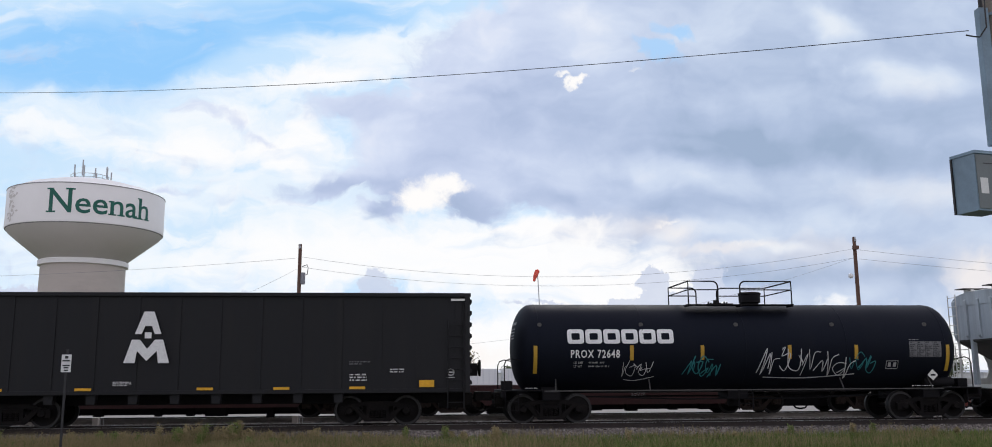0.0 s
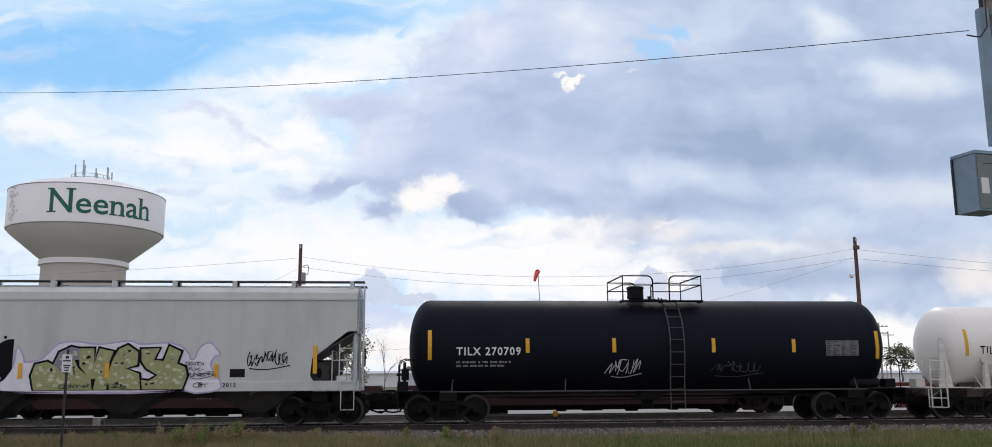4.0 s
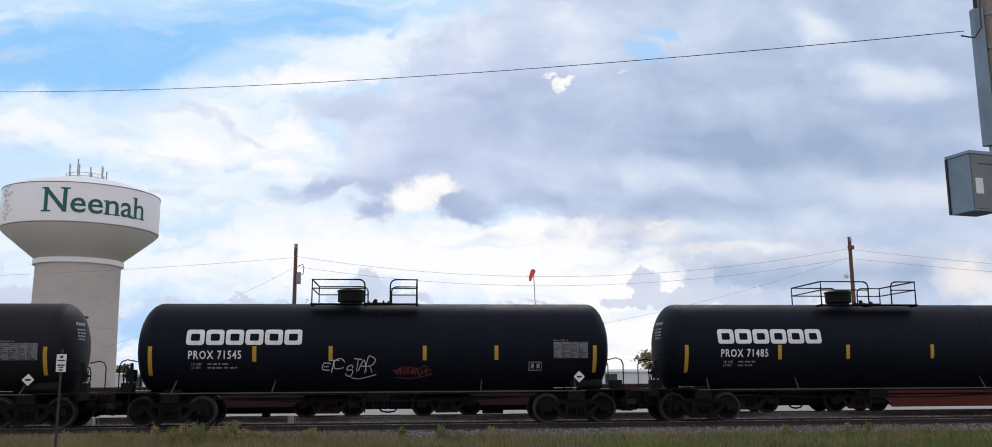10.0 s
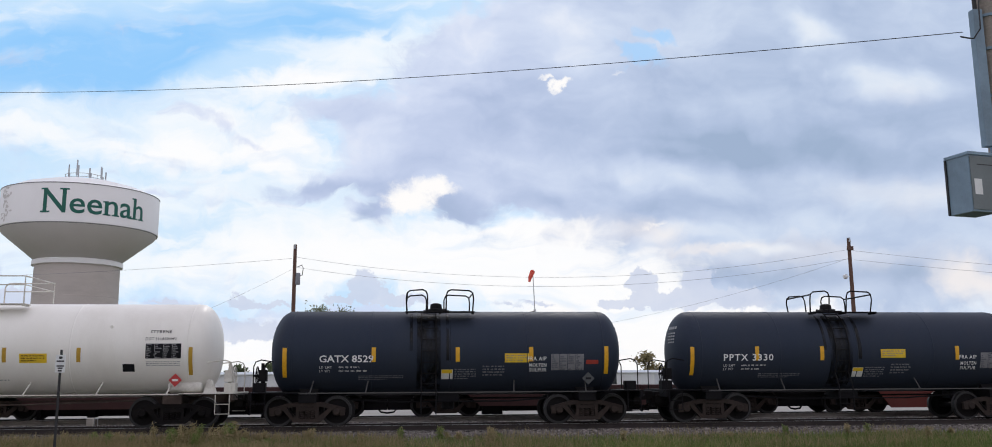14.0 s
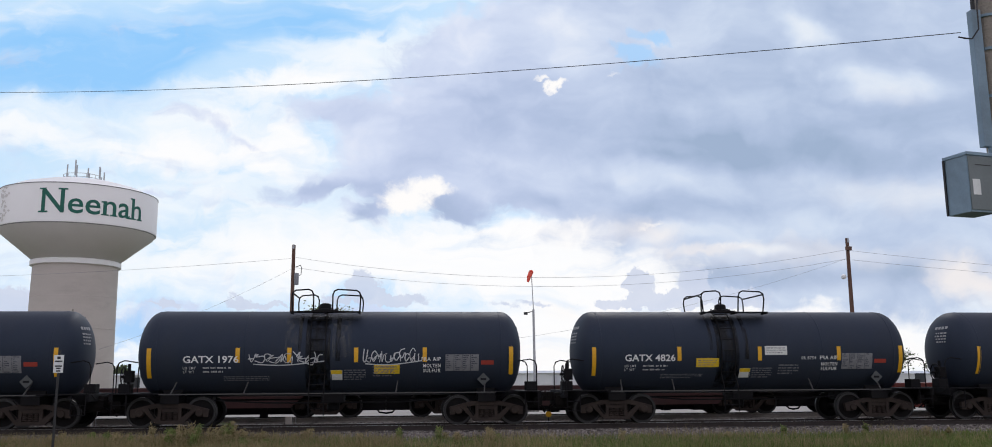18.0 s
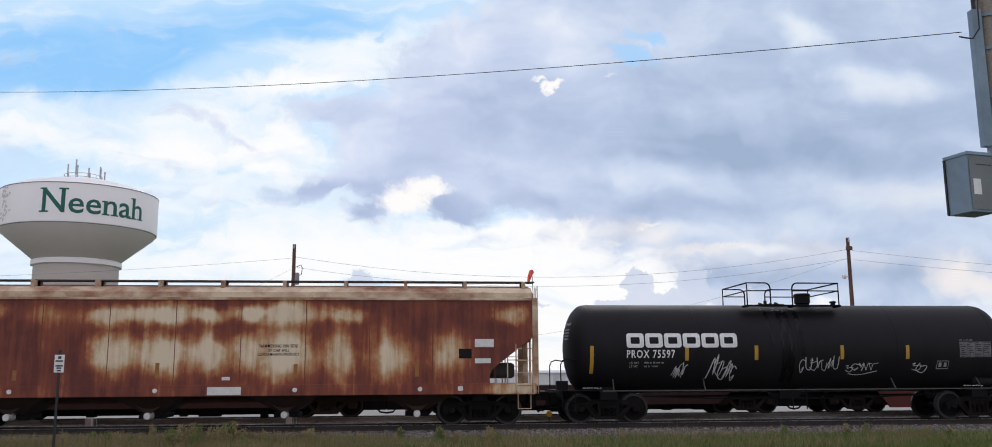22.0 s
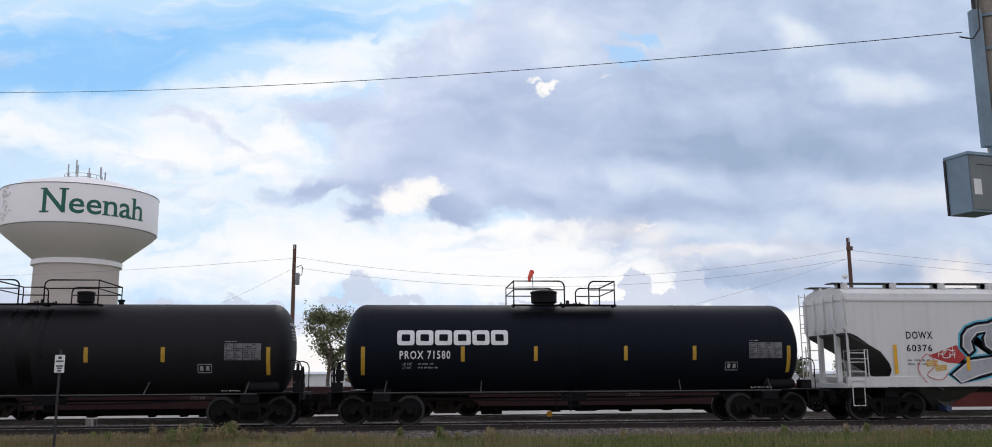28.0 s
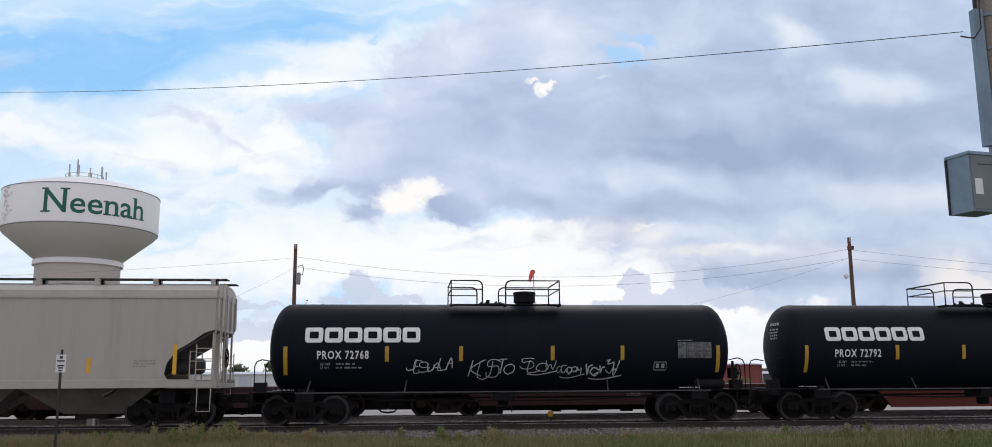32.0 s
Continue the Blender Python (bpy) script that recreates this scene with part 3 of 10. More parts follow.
# ---- lettering and fittings of the tower ----
def tower_details():
    t = water_tower
    rt = TOWER_R
    # the town's name, bent round the tank
    c = bpy.data.curves.new("word", "FONT")
    c.body, c.size, c.offset, c.resolution_u = "Neenah", 1.0, 0.01, 3
    ob = bpy.data.objects.new("word", c)
    me = bpy.data.meshes.new_from_object(ob)
    bpy.data.objects.remove(ob)
    bm = B()
    bm.from_mesh(me)
    bpy.data.meshes.remove(me)
    xs = [v.co.x for v in bm.verts]
    zs = [v.co.y for v in bm.verts]
    lo, hi, zl, zh = min(xs), max(xs), min(zs), max(zs)
    # short slabs at the feet and heads of the stems, as on the painted letters
    left = set(bm.verts)
    spans = []
    while left:
        todo, isle = [left.pop()], []
        while todo:
            v = todo.pop()
            isle.append(v)
            for e in v.link_edges:
                o = e.other_vert(v)
                if o in left:
                    left.remove(o)
                    todo.append(o)
        spans.append((min(v.co.x for v in isle), max(v.co.x for v in isle), min(v.co.y for v in isle), max(v.co.y for v in isle)))
    spans.sort()
    t0 = 0.045
    first_end = (spans[0][1] + 0.085 - lo) / (hi - lo)

    def slab(a, b, y):
        bm.faces.new([bm.verts.new(q) for q in ((a, y, 0), (b, y, 0), (b, y + t0, 0), (a, y + t0, 0))])

    for i, (a, b, y0, y1) in enumerate(spans):
        if i == 0:
            slab(a - 0.08, a + 0.2, y0)
            slab(a - 0.08, a + 0.12, y1 - t0)
            slab(b - 0.19, b + 0.08, y1 - t0)
        if i in (3, 5):
            slab(a - 0.05, a + 0.18, y0)
            slab(b - 0.18, b + 0.05, y0)
            slab(a - 0.06, a + 0.06, y1 - t0 - (0.02 if i == 3 else 0))
        if i == 4:
            slab(b - 0.1, b + 0.07, y0)
    for k in range(1, 30):
        bmesh.ops.bisect_plane(bm, geom=bm.verts[:] + bm.edges[:] + bm.faces[:], plane_co=(lo + (hi - lo) * k / 30, 0, 0), plane_no=(1, 0, 0))
    # the word runs round an arc that faces the tracks
    for v in bm.verts:
        u = (v.co.x - lo) / (hi - lo)
        h = (v.co.y - zl) / (zh - zl) * (1.12 if u < first_end else 1.0)
        a = radians(NAME_A0 + (NAME_A1 - NAME_A0) * u)
        v.co = Vector(((rt + 0.03) * math.sin(a), -(rt + 0.03) * math.cos(a), NAME_Z0 + (NAME_Z1 - NAME_Z0) * h))
    part("town_name", bm, GREEN_INK, t, "dark green painted town name")
    # a faded grey leaf emblem at the side
    bm = B()
    rng = random.Random(8)
    for i in range(46):
        a = radians(-45 + rng.gauss(0, 3.2))
        z = NAME_Z0 + rng.uniform(-0.6, 4.2)
        w = radians(rng.uniform(0.8, 2.2))
        h = rng.uniform(0.25, 0.6)
        vs = [bm.verts.new(((rt + 0.03) * math.sin(q), -(rt + 0.03) * math.cos(q), zz)) for q, zz in ((a - w, z), (a, z - h / 2), (a + w, z), (a, z + h / 2))]
        bm.faces.new(vs)
    tagged(part("faded_emblem", bm, TOWER_TAN, t, "faded grey leaf emblem"), kind="stuff")
    # aerials and rail on the roof
    zd = ROOF_Z
    for i in range(9):
        a = 2 * math.pi * i / 9 + 0.3
        x, y = 0.35 + 2.55 * math.cos(a), 2.55 * math.sin(a)
        bm = B()
        hgt = (1.9, 3.0, 2.2, 3.4, 1.6, 2.6, 3.2, 1.8, 2.4)[i]
        rod(bm, (x, y, zd - 0.6), (x, y, zd + hgt * 0.6), 0.04)
        box(bm, x - 0.09, x + 0.09, y - 0.06, y + 0.06, zd + hgt * 0.15, zd + hgt * 0.85, 0.02)
        part("aerial", bm, GALV, t, "slim rooftop aerial")
    for z in (0.25, 0.75):
        bm = B()
        pipe(bm, [(2.6 * math.cos(k), 2.6 * math.sin(k), zd + z) for k in [2 * math.pi * i / 24 for i in range(25)]], 0.04)
        part("roof_rail", bm, GALV, t)
    for i in range(12):
        a = 2 * math.pi * i / 12
        bm = B()
        rod(bm, (2.6 * math.cos(a), 2.6 * math.sin(a), zd - 0.5), (2.6 * math.cos(a), 2.6 * math.sin(a), zd + 0.75), 0.035)
        part("roof_rail_post", bm, GALV, t)
    for z in (4.5, 9.0, 13.5, 17.0):
        bm = B()
        r = COLUMN_R * (1.03 - 0.045 * z / 18)
        lathe_z(bm, [(r - 0.02, z - 0.03), (r + 0.015, z - 0.02), (r + 0.015, z + 0.02), (r - 0.02, z + 0.03)], 0, 0, 64)
        part("pour_line", bm, CONCRETE, t, smooth=40)


tower_details()

# ---- poles and wires ----
POLE_WOOD = material("weathered_pole_wood", (0.10, 0.05, 0.036), 0.9, second=(0.15, 0.10, 0.07), scale=2, stretch=(4, 4, 0.3), bump=0.4)
POLE_GREY = material("grey_pole_wood", (0.24, 0.21, 0.18), 0.9, second=(0.33, 0.3, 0.26), scale=2, stretch=(5, 5, 0.25), bump=0.5, bump_scale=30)
CABLE = material("black_cable", (0.02, 0.02, 0.022), 0.6, scale=5)
CABLE_FAR = material("weathered_cable", (0.22, 0.23, 0.25), 0.6, scale=5)
BLUE_STEEL = material("blue_grey_enclosure", (0.19, 0.28, 0.36), 0.45, second=(0.09, 0.13, 0.16), scale=2, dirt=(0.07, 0.09, 0.1), grain=0.06)
BOX_FRONT = material("dull_grey_enclosure", (0.14, 0.165, 0.17), 0.5, second=(0.11, 0.13, 0.13), scale=3, grain=0.06)
SIGN_WHITE = material("white_sign_face", (0.72, 0.73, 0.72), 0.5, scale=4, grain=0.04)
SOCK_RED = material("faded_red_fabric", (0.8, 0.12, 0.08), 0.8, scale=3)


def utility_pole(x, y, top, label, lean=0.0):
    t = thing("utility_pole", label, "utility pole", "utility poles", m=pose(x, y, -0.3, 0, lean, 0))
    bm = B()
    rod(bm, (0, 0, 0), (0, 0, top + 0.3), 0.19, 12, 0.13)
    part("pole", bm, POLE_WOOD, t, smooth=40)
    bm = B()
    box(bm, -0.06, 0.06, -0.25, -0.13, top - 0.05, top + 0.1)
    rod(bm, (0, -0.15, top + 0.1), (0, -0.15, top + 0.3), 0.05)
    part("insulator", bm, GALV, t)
    return t


left_pole = utility_pole(-8.72, 70.0, 11.74, "brown wooden utility pole with a small transformer")
bm = B()
lathe_z(bm, [(0.0, 8.9), (0.16, 8.92), (0.18, 9.0), (0.18, 9.75), (0.16, 9.82), (0.0, 9.85)], 0.28, -0.1, 16)
part("transformer", bm, CABLE_FAR, left_pole, smooth=40)
bm = B()
pipe(bm, [(0.2, 0, 10.3), (0.55, 0, 10.45), (0.65, 0, 10.2), (0.6, 0, 9.7), (0.3, 0, 9.6)], 0.03)
part("riser_loop", bm, CABLE, left_pole)
right_pole = utility_pole(33.5, 65.0, 11.88, "brown wooden utility pole with a round lamp")
bm = B()
rod(bm, (0, 0, 9.2), (-0.42, 0, 9.2), 0.03)
lathe_x(bm, [(-0.62, 0), (-0.6, 0.14), (-0.48, 0.2), (-0.36, 0.16), (-0.34, 0)], 0, 9.2, 16)
part("round_lamp", bm, SIGN_WHITE, right_pole, smooth=40)
bm = B()
box(bm, -0.25, 0.2, -0.3, -0.1, 11.2, 11.5, 0.03)
part("pole_lamp", bm, POLE_WOOD, right_pole)


def wire(points_a, points_b, sag, r, material, label, n=24, name="overhead_wire"):
    a, b = Vector(points_a), Vector(points_b)
    bm = B()
    pipe(bm, [a.lerp(b, i / n) - Vector((0, 0, 4 * sag * (i / n) * (1 - i / n))) for i in range(n + 1)], r, 5)
    return tagged(part(name, bm, material), label, "cable")


wire((7.9, 11.55, 6.30), (-35.47, 41.9, 15.7), 1.2, 0.0065, CABLE, "single black service cable slung across the road", 40)
wire((-8.6, 69.9, 10.75), (33.5, 65.0, 11.0), 1.85, 0.010, CABLE_FAR, "grey overhead cable between two poles", 30)
wire((-8.6, 69.8, 9.95), (33.5, 65.0, 10.3), 1.8, 0.010, CABLE_FAR, "grey overhead cable between two poles", 30)
wire((-8.9, 69.9, 10.65), (-75.0, 80.0, 10.4), 1.1, 0.010, CABLE_FAR, "grey overhead cable between two poles", 24)
wire((-8.9, 69.9, 9.8), (-24.0, 74.0, 3.9), 0.4, 0.008, CABLE_FAR, "slack grey service cable from a pole", 16)
wire((33.4, 65.0, 10.3), (-4.0, 72.0, 3.6), 1.5, 0.008, CABLE_FAR, "slack grey service cable from a pole", 24)
wire((33.8, 65.0, 10.9), (75.0, 42.0, 5.6), 0.9, 0.010, CABLE_FAR, "grey overhead cable between two poles", 24)
wire((33.8, 65.0, 10.2), (75.0, 42.0, 5.2), 0.8, 0.010, CABLE_FAR, "grey overhead cable between two poles", 24)


utility_pole(-35.5, 42.0, 15.7, "tall brown wooden utility pole beside the siding")
utility_pole(-75.0, 80.1, 10.5, "brown wooden utility pole in the yard")
utility_pole(75.0, 42.1, 5.7, "short brown wooden utility pole in the yard")


def road_pole():
    """The big pole by the road with a cable guard and a meter box."""
    t = thing("roadside_pole", "grey wooden pole with steel cable guard beside the road", "utility pole", m=pose(8.37, 11.62, -0.85))
    bm = B()
    rod(bm, (0, 0, 0), (0, 0, 10.5), 0.20, 20, 0.16)
    part("pole", bm, POLE_GREY, t, smooth=40)
    bm = B()
    box(bm, -0.33, -0.19, -0.14, -0.02, 5.45, 7.48, 0.012)
    part("cable_guard", bm, BLUE_STEEL, t, "blue-grey steel cable guard")
    bm = B()
    rod(bm, (-0.26, -0.08, 7.4), (-0.26, -0.08, 9.5), 0.03)
    part("conduit", bm, CABLE, t)
    bm = B()
    rod(bm, (-0.2, -0.1, 3.0), (-0.2, -0.1, 5.5), 0.05)
    part("lower_conduit", bm, BLUE_STEEL, t)
    bm = B()
    pipe(bm, [(-0.2, -0.15, 7.9), (-0.28, -0.2, 7.5), (-0.30, -0.22, 7.15), (-0.36, -0.14, 7.03), (-0.42, -0.1, 7.05), (-0.52, -0.07, 7.08)], 0.011)
    part("cable_tail", bm, CABLE, t)
    for z in (5.6, 6.2, 6.9, 7.4):
        bm = B()
        lathe_z(bm, [(0.19, z - 0.02), (0.196, z - 0.02), (0.196, z + 0.02), (0.19, z + 0.02)], 0, 0, 20)
        part("strap", bm, BLUE_STEEL, t)
    b = thing("meter_box", "blue-grey steel electrical box fixed to a pole", "electrical box", m=pose(7.69, 11.4, 3.65, 0, 0, 12))
    bm = B()
    box(bm, 0.0, 0.46, 0.0, 0.41, 0.0, 0.80, 0.006)
    part("body", bm, BLUE_STEEL, b)
    bm = B()
    box(bm, -0.012, 0.472, -0.02, 0.42, 0.80, 0.846, 0.006)
    part("lid", bm, BLUE_STEEL, b)
    bm = B()
    box(bm, 0.014, 0.446, -0.012, -0.001, 0.03, 0.785, 0.004)
    part("door", bm, BOX_FRONT, b, "dull grey-green door")
    bm = B()
    box(bm, 0.06, 0.19, -0.016, -0.012, 0.24, 0.46)
    part("label_plate", bm, SIGN_WHITE, b, "blank white label plate")
    bm = B()
    box(bm, 0.13, 0.40, -0.0155, -0.012, 0.66, 0.672)
    part("door_seam", bm, CABLE, b)
    bm = B()
    box(bm, -0.022, -0.0, 0.385, 0.415, 0.0, 0.80, 0.004)
    part("rear_flange", bm, CABLE, b)
    bm = B()
    box(bm, 0.44, 0.62, 0.1, 0.2, 0.3, 0.5)
    part("pole_bracket", bm, CABLE, b)
    return t


road_pole()


def post_sign():
    t = thing("post_sign", "white notice plate on a thin dark post in grass", "sign", m=pose(-9.47, 26.0, -0.62))
    bm = B()
    box(bm, -0.03, 0.03, -0.02, 0.02, 0, 2.9)
    part("post", bm, CABLE, t)
    bm = B()
    box(bm, -0.13, 0.13, -0.035, -0.02, 2.28, 2.76, 0.006)
    p = part("plate", bm, SIGN_WHITE, t, "white plate with unreadable lines")
    bm = B()
    for x0, x1, z0, z1 in ((-0.04, 0.05, 2.65, 2.72), (-0.1, 0.1, 2.57, 2.61), (-0.09, 0.1, 2.44, 2.48), (-0.06, 0.07, 2.38, 2.42), (-0.05, 0.06, 2.31, 2.35)):
        quad(bm, x0, z0, x1, z1)
    for v in bm.verts:
        v.co.y = -0.037
    tagged(part("writing_bars", bm, CABLE, p), kind="stuff")


post_sign()


def windsock():
    t = thing("windsock", "red windsock drooping from a pale metal mast", "windsock", m=pose(8.55, 60.0, -0.3))
    bm = B()
    rod(bm, (0, 0, 0), (-0.05, 0, 6.3), 0.1, 10, 0.08)
    part("mast", bm, GALV, t, smooth=40)
    bm = B()
    rod(bm, (-0.05, 0, 6.3), (-0.16, 0, 8.9), 0.03, 6)
    part("top_rod", bm, GALV, t)
    bm = B()
    pts = [(-0.12, 0, 8.86), (-0.2, -0.05, 8.8), (-0.33, -0.1, 8.5), (-0.42, -0.12, 8.15)]
    for a, b, r0, r1 in zip(pts, pts[1:], (0.14, 0.17, 0.14), (0.17, 0.14, 0.08)):
        rod(bm, a, b, r0, 12, r1)
    part("sock", bm, SOCK_RED, t, "faded red fabric sock", smooth=40)
    bm = B()
    rod(bm, (-0.05, 0, 6.2), (-0.55, 0, 6.05), 0.03, 6)
    box(bm, -0.7, -0.45, -0.1, 0.1, 5.95, 6.12, 0.02)
    part("lamp_arm", bm, CABLE, t)


windsock()


def yard_pole(x, y, top, label, cross=()):
    t = thing("yard_pole", label, "pole", "yard poles", m=pose(x, y, -0.3))
    bm = B()
    rod(bm, (0, 0, 0), (0, 0, top + 0.3), 0.16, 10, 0.11)
    part("pole", bm, POLE_GREY, t, smooth=40)
    for z, w in cross:
        bm = B()
        box(bm, -w, w, -0.16, -0.06, z + 0.25, z + 0.37)
        for k in (-0.9, -0.4, 0.4, 0.9):
            rod(bm, (k * w, -0.11, z + 0.37), (k * w, -0.11, z + 0.5), 0.04, 6)
        part("cross_arm", bm, POLE_GREY, t)
    return t


p = yard_pole(-35.4, 100.0, 9.0, "grey pole with a lamp before the tower", ((8.3, 0.9),))
bm = B()
rod(bm, (0, 0, 8.2), (1.0, -0.2, 8.5), 0.05, 6)
box(bm, 0.8, 1.4, -0.4, 0.0, 8.2, 8.45, 0.04)
part("lamp_head", bm, CABLE, p)
yard_pole(61.7, 115.0, 8.4, "grey pole with two cross arms in the yard", ((7.9, 1.2), (7.0, 1.1)))
yard_pole(93.0, 170.0, 10.0, "grey pole with two cross arms in the yard", ((9.3, 1.2),))

# ---- low buildings beyond the yard ----
SHED_WHITE = material("white_metal_cladding", (0.66, 0.67, 0.67), 0.5, second=(0.6, 0.61, 0.62), scale=0.4, stretch=(6, 1, 1), grain=0.04)
SHED_TEAL = material("pale_teal_cladding", (0.36, 0.50, 0.52), 0.5, scale=0.4, stretch=(6, 1, 1), grain=0.04)
SHED_ROOF = material("pale_metal_roof", (0.55, 0.57, 0.6), 0.45, scale=0.4, stretch=(6, 1, 1))
SHED_RED = material("red_brown_cladding", (0.18, 0.04, 0.03), 0.6, scale=0.5, stretch=(6, 1, 1))
DARK_GLASS = material("dark_window_glass", (0.03, 0.035, 0.04), 0.15, scale=1)


def shed(x0, x1, y, depth, eave, ridge, wall, label, doors=0):
    t = thing("warehouse", label, "building", "low buildings", m=pose((x0 + x1) / 2, y, -0.3))
    w = (x1 - x0) / 2
    bm = B()
    box(bm, -w, w, 0, depth, 0, eave)
    part("wall", bm, wall, t)
    n = max(2, int(2 * w / 6))
    for i in range(n + 1):
        bm = B()
        x = -w + 2 * w * i / n
        box(bm, x - 0.08, x + 0.08, -0.06, 0, 0, eave)
        part("wall_rib", bm, wall, t)
    for s, a in ((-1, -0.4), (1, depth + 0.4)):
        bm = B()
        vs = [bm.verts.new(v) for v in ((-w - 0.4, a, eave - 0.1), (w + 0.4, a, eave - 0.1), (w + 0.4, depth / 2, ridge), (-w - 0.4, depth / 2, ridge))]
        bm.faces.new(vs)
        part("roof_slope", bm, SHED_ROOF, t)
    for i in range(doors):
        x = -w + 2 * w * (i + 0.5) / doors
        bm = B()
        box(bm, x - 1.3, x + 1.3, -0.1, -0.04, 0, 2.4)
        part("dock_door", bm, DARK_GLASS if i % 3 == 0 else SHED_ROOF, t)
    return t


shed(-60, 70, 190, 40, 2.9, 3.5, SHED_WHITE, "long low white metal warehouse beyond the yard", 12)
shed(-130, -62, 185, 40, 2.6, 3.2, SHED_TEAL, "long low pale teal metal warehouse", 6)
shed(74, 170, 196, 40, 2.4, 3.0, SHED_WHITE, "long low white metal warehouse beyond the yard", 8)
shed(39.5, 48.0, 120, 8, 3.45, 3.65, SHED_RED, "small red-brown metal shed in the yard")


def trailer(x0, x1, y):
    t = thing("box_trailer", "white box trailer parked in the yard", "trailer", "parked trailers", m=pose((x0 + x1) / 2, y, -0.3))
    w = (x1 - x0) / 2
    bm = B()
    box(bm, -w, w, 0, 2.5, 0.7, 2.75, 0.04)
    part("box_body", bm, SHED_WHITE, t)
    for i in range(5):
        x = -w + 2 * w * (i + 0.5) / 5
        bm = B()
        box(bm, x - 0.03, x + 0.03, -0.04, 0, 0.75, 2.7)
        part("rib", bm, SHED_ROOF, t)
    for x in (-w * 0.6, w * 0.6):
        bm = B()
        lathe_y(bm, [(0, 0.05), (0.35, 0.05), (0.37, 0.1), (0.37, 0.3), (0, 0.32)], x, 0.37, 16)
        part("wheel", bm, CABLE, t)


trailer(6.15, 9.43, 100)
trailer(9.99, 11.96, 100)


# ---- trees ----
BARK = material("tree_bark", (0.09, 0.07, 0.055), 0.95, second=(0.05, 0.04, 0.03), scale=4, stretch=(3, 3, 0.5), bump=0.5)


def leaf_material(name, colour, second):
    m = material(name, colour, 0.7, second=second, scale=1.2, grain=0.3)
    bs = m.node_tree.nodes["Principled BSDF"]
    bs.inputs["Transmission Weight"].default_value = 0.0
    return m


LEAF = leaf_material("tree_leaves", (0.06, 0.085, 0.03), (0.10, 0.11, 0.05))
LEAF_OLIVE = leaf_material("olive_leaves", (0.10, 0.115, 0.045), (0.16, 0.16, 0.075))
LEAF_GOLD = leaf_material("yellowing_leaves", (0.16, 0.12, 0.04), (0.10, 0.10, 0.04))


def tree(x, y, height, spread, leaves, leaf, seed, label, size=0.3, bare=0.0):
    rng = random.Random(seed)
    t = thing("tree", label, "tree", "trees beyond the tracks", m=pose(x, y, -0.3))
    bm = B()
    trunk = [Vector((0, 0, 0))]
    for i in range(1, 6):
        trunk.append(Vector((rng.uniform(-0.05, 0.05) * height, rng.uniform(-0.05, 0.05) * height, height * 0.82 * i / 5)))
    for i in range(5):
        rod(bm, trunk[i], trunk[i + 1], height * 0.022 * (1 - i / 6), 8, height * 0.022 * (1 - (i + 1) / 6))
    tips = [(trunk[-1], 0.6)]
    for i in range(16):
        k = rng.uniform(0.3, 0.95)
        base = trunk[0].lerp(trunk[-1], k)
        a = rng.uniform(0, 6.28)
        ln = spread * (0.35 + 0.65 * math.sin(math.pi * min(1, k * 0.95))) * rng.uniform(0.6, 1.05)
        tip = base + Vector((math.cos(a) * ln, math.sin(a) * ln, rng.uniform(0.1, 0.45) * ln + 0.05 * height))
        mid = base.lerp(tip, 0.5) + Vector((0, 0, 0.06 * ln))
        rod(bm, base, mid, height * 0.009, 6, height * 0.006)
        rod(bm, mid, tip, height * 0.006, 6, height * 0.002)
        tips += [(tip, 1.0), (mid, 0.7), (mid.lerp(tip, 0.5) + Vector((rng.uniform(-1, 1), rng.uniform(-1, 1), rng.uniform(-0.4, 1))) * 0.14 * spread, 0.8)]
    part("trunk", bm, BARK, t)
    verts, faces = [], []
    for i in range(leaves):
        tip, w = rng.choice(tips)
        if rng.random() < bare:
            continue
        r = spread * 0.2 * w
        c = tip + Vector((rng.gauss(0, r), rng.gauss(0, r), rng.gauss(0, r * 0.75)))
        u = Vector((rng.gauss(0, 1), rng.gauss(0, 1), rng.gauss(0, 1))).normalized()
        v = u.orthogonal().normalized()
        s = size * rng.uniform(0.6, 1.3)
        k = len(verts)
        verts += [c - u * s, c + v * s * 0.55, c + u * s, c - v * s * 0.55]
        faces.append((k, k + 1, k + 2, k + 3))
    me = bpy.data.meshes.new("crown")
    me.from_pydata([v[:] for v in verts], [], faces)
    me.materials.append(leaf)
    o = new("crown", me)
    o.parent = t
    return t


def bare_tree(x, y, height, seed, label):
    """Thin leafless stems that fork upwards."""
    rng = random.Random(seed)
    t = thing("tree", label, "tree", "trees beyond the tracks", m=pose(x, y, -0.3))
    stack = [(Vector((0, 0, 0)), Vector((0.03, 0, 1)).normalized(), height * 0.34, 0.045, 0)]
    while stack:
        a, d, ln, r, level = stack.pop()
        b = a + d * ln
        bm = B()
        rod(bm, a, b, r, 6, r * 0.6)
        part("trunk" if level == 0 else "branch", bm, BARK, t)
        if level < 4:
            for k in range(3 if level < 2 else 2):
                side = Vector((rng.uniform(-1, 1), rng.uniform(-1, 1), 0)) * (0.62 if level else 0.5)
                stack.append((a.lerp(b, rng.uniform(0.7, 1.0)), (d + side).normalized(), ln * rng.uniform(0.55, 0.78), r * 0.58, level + 1))


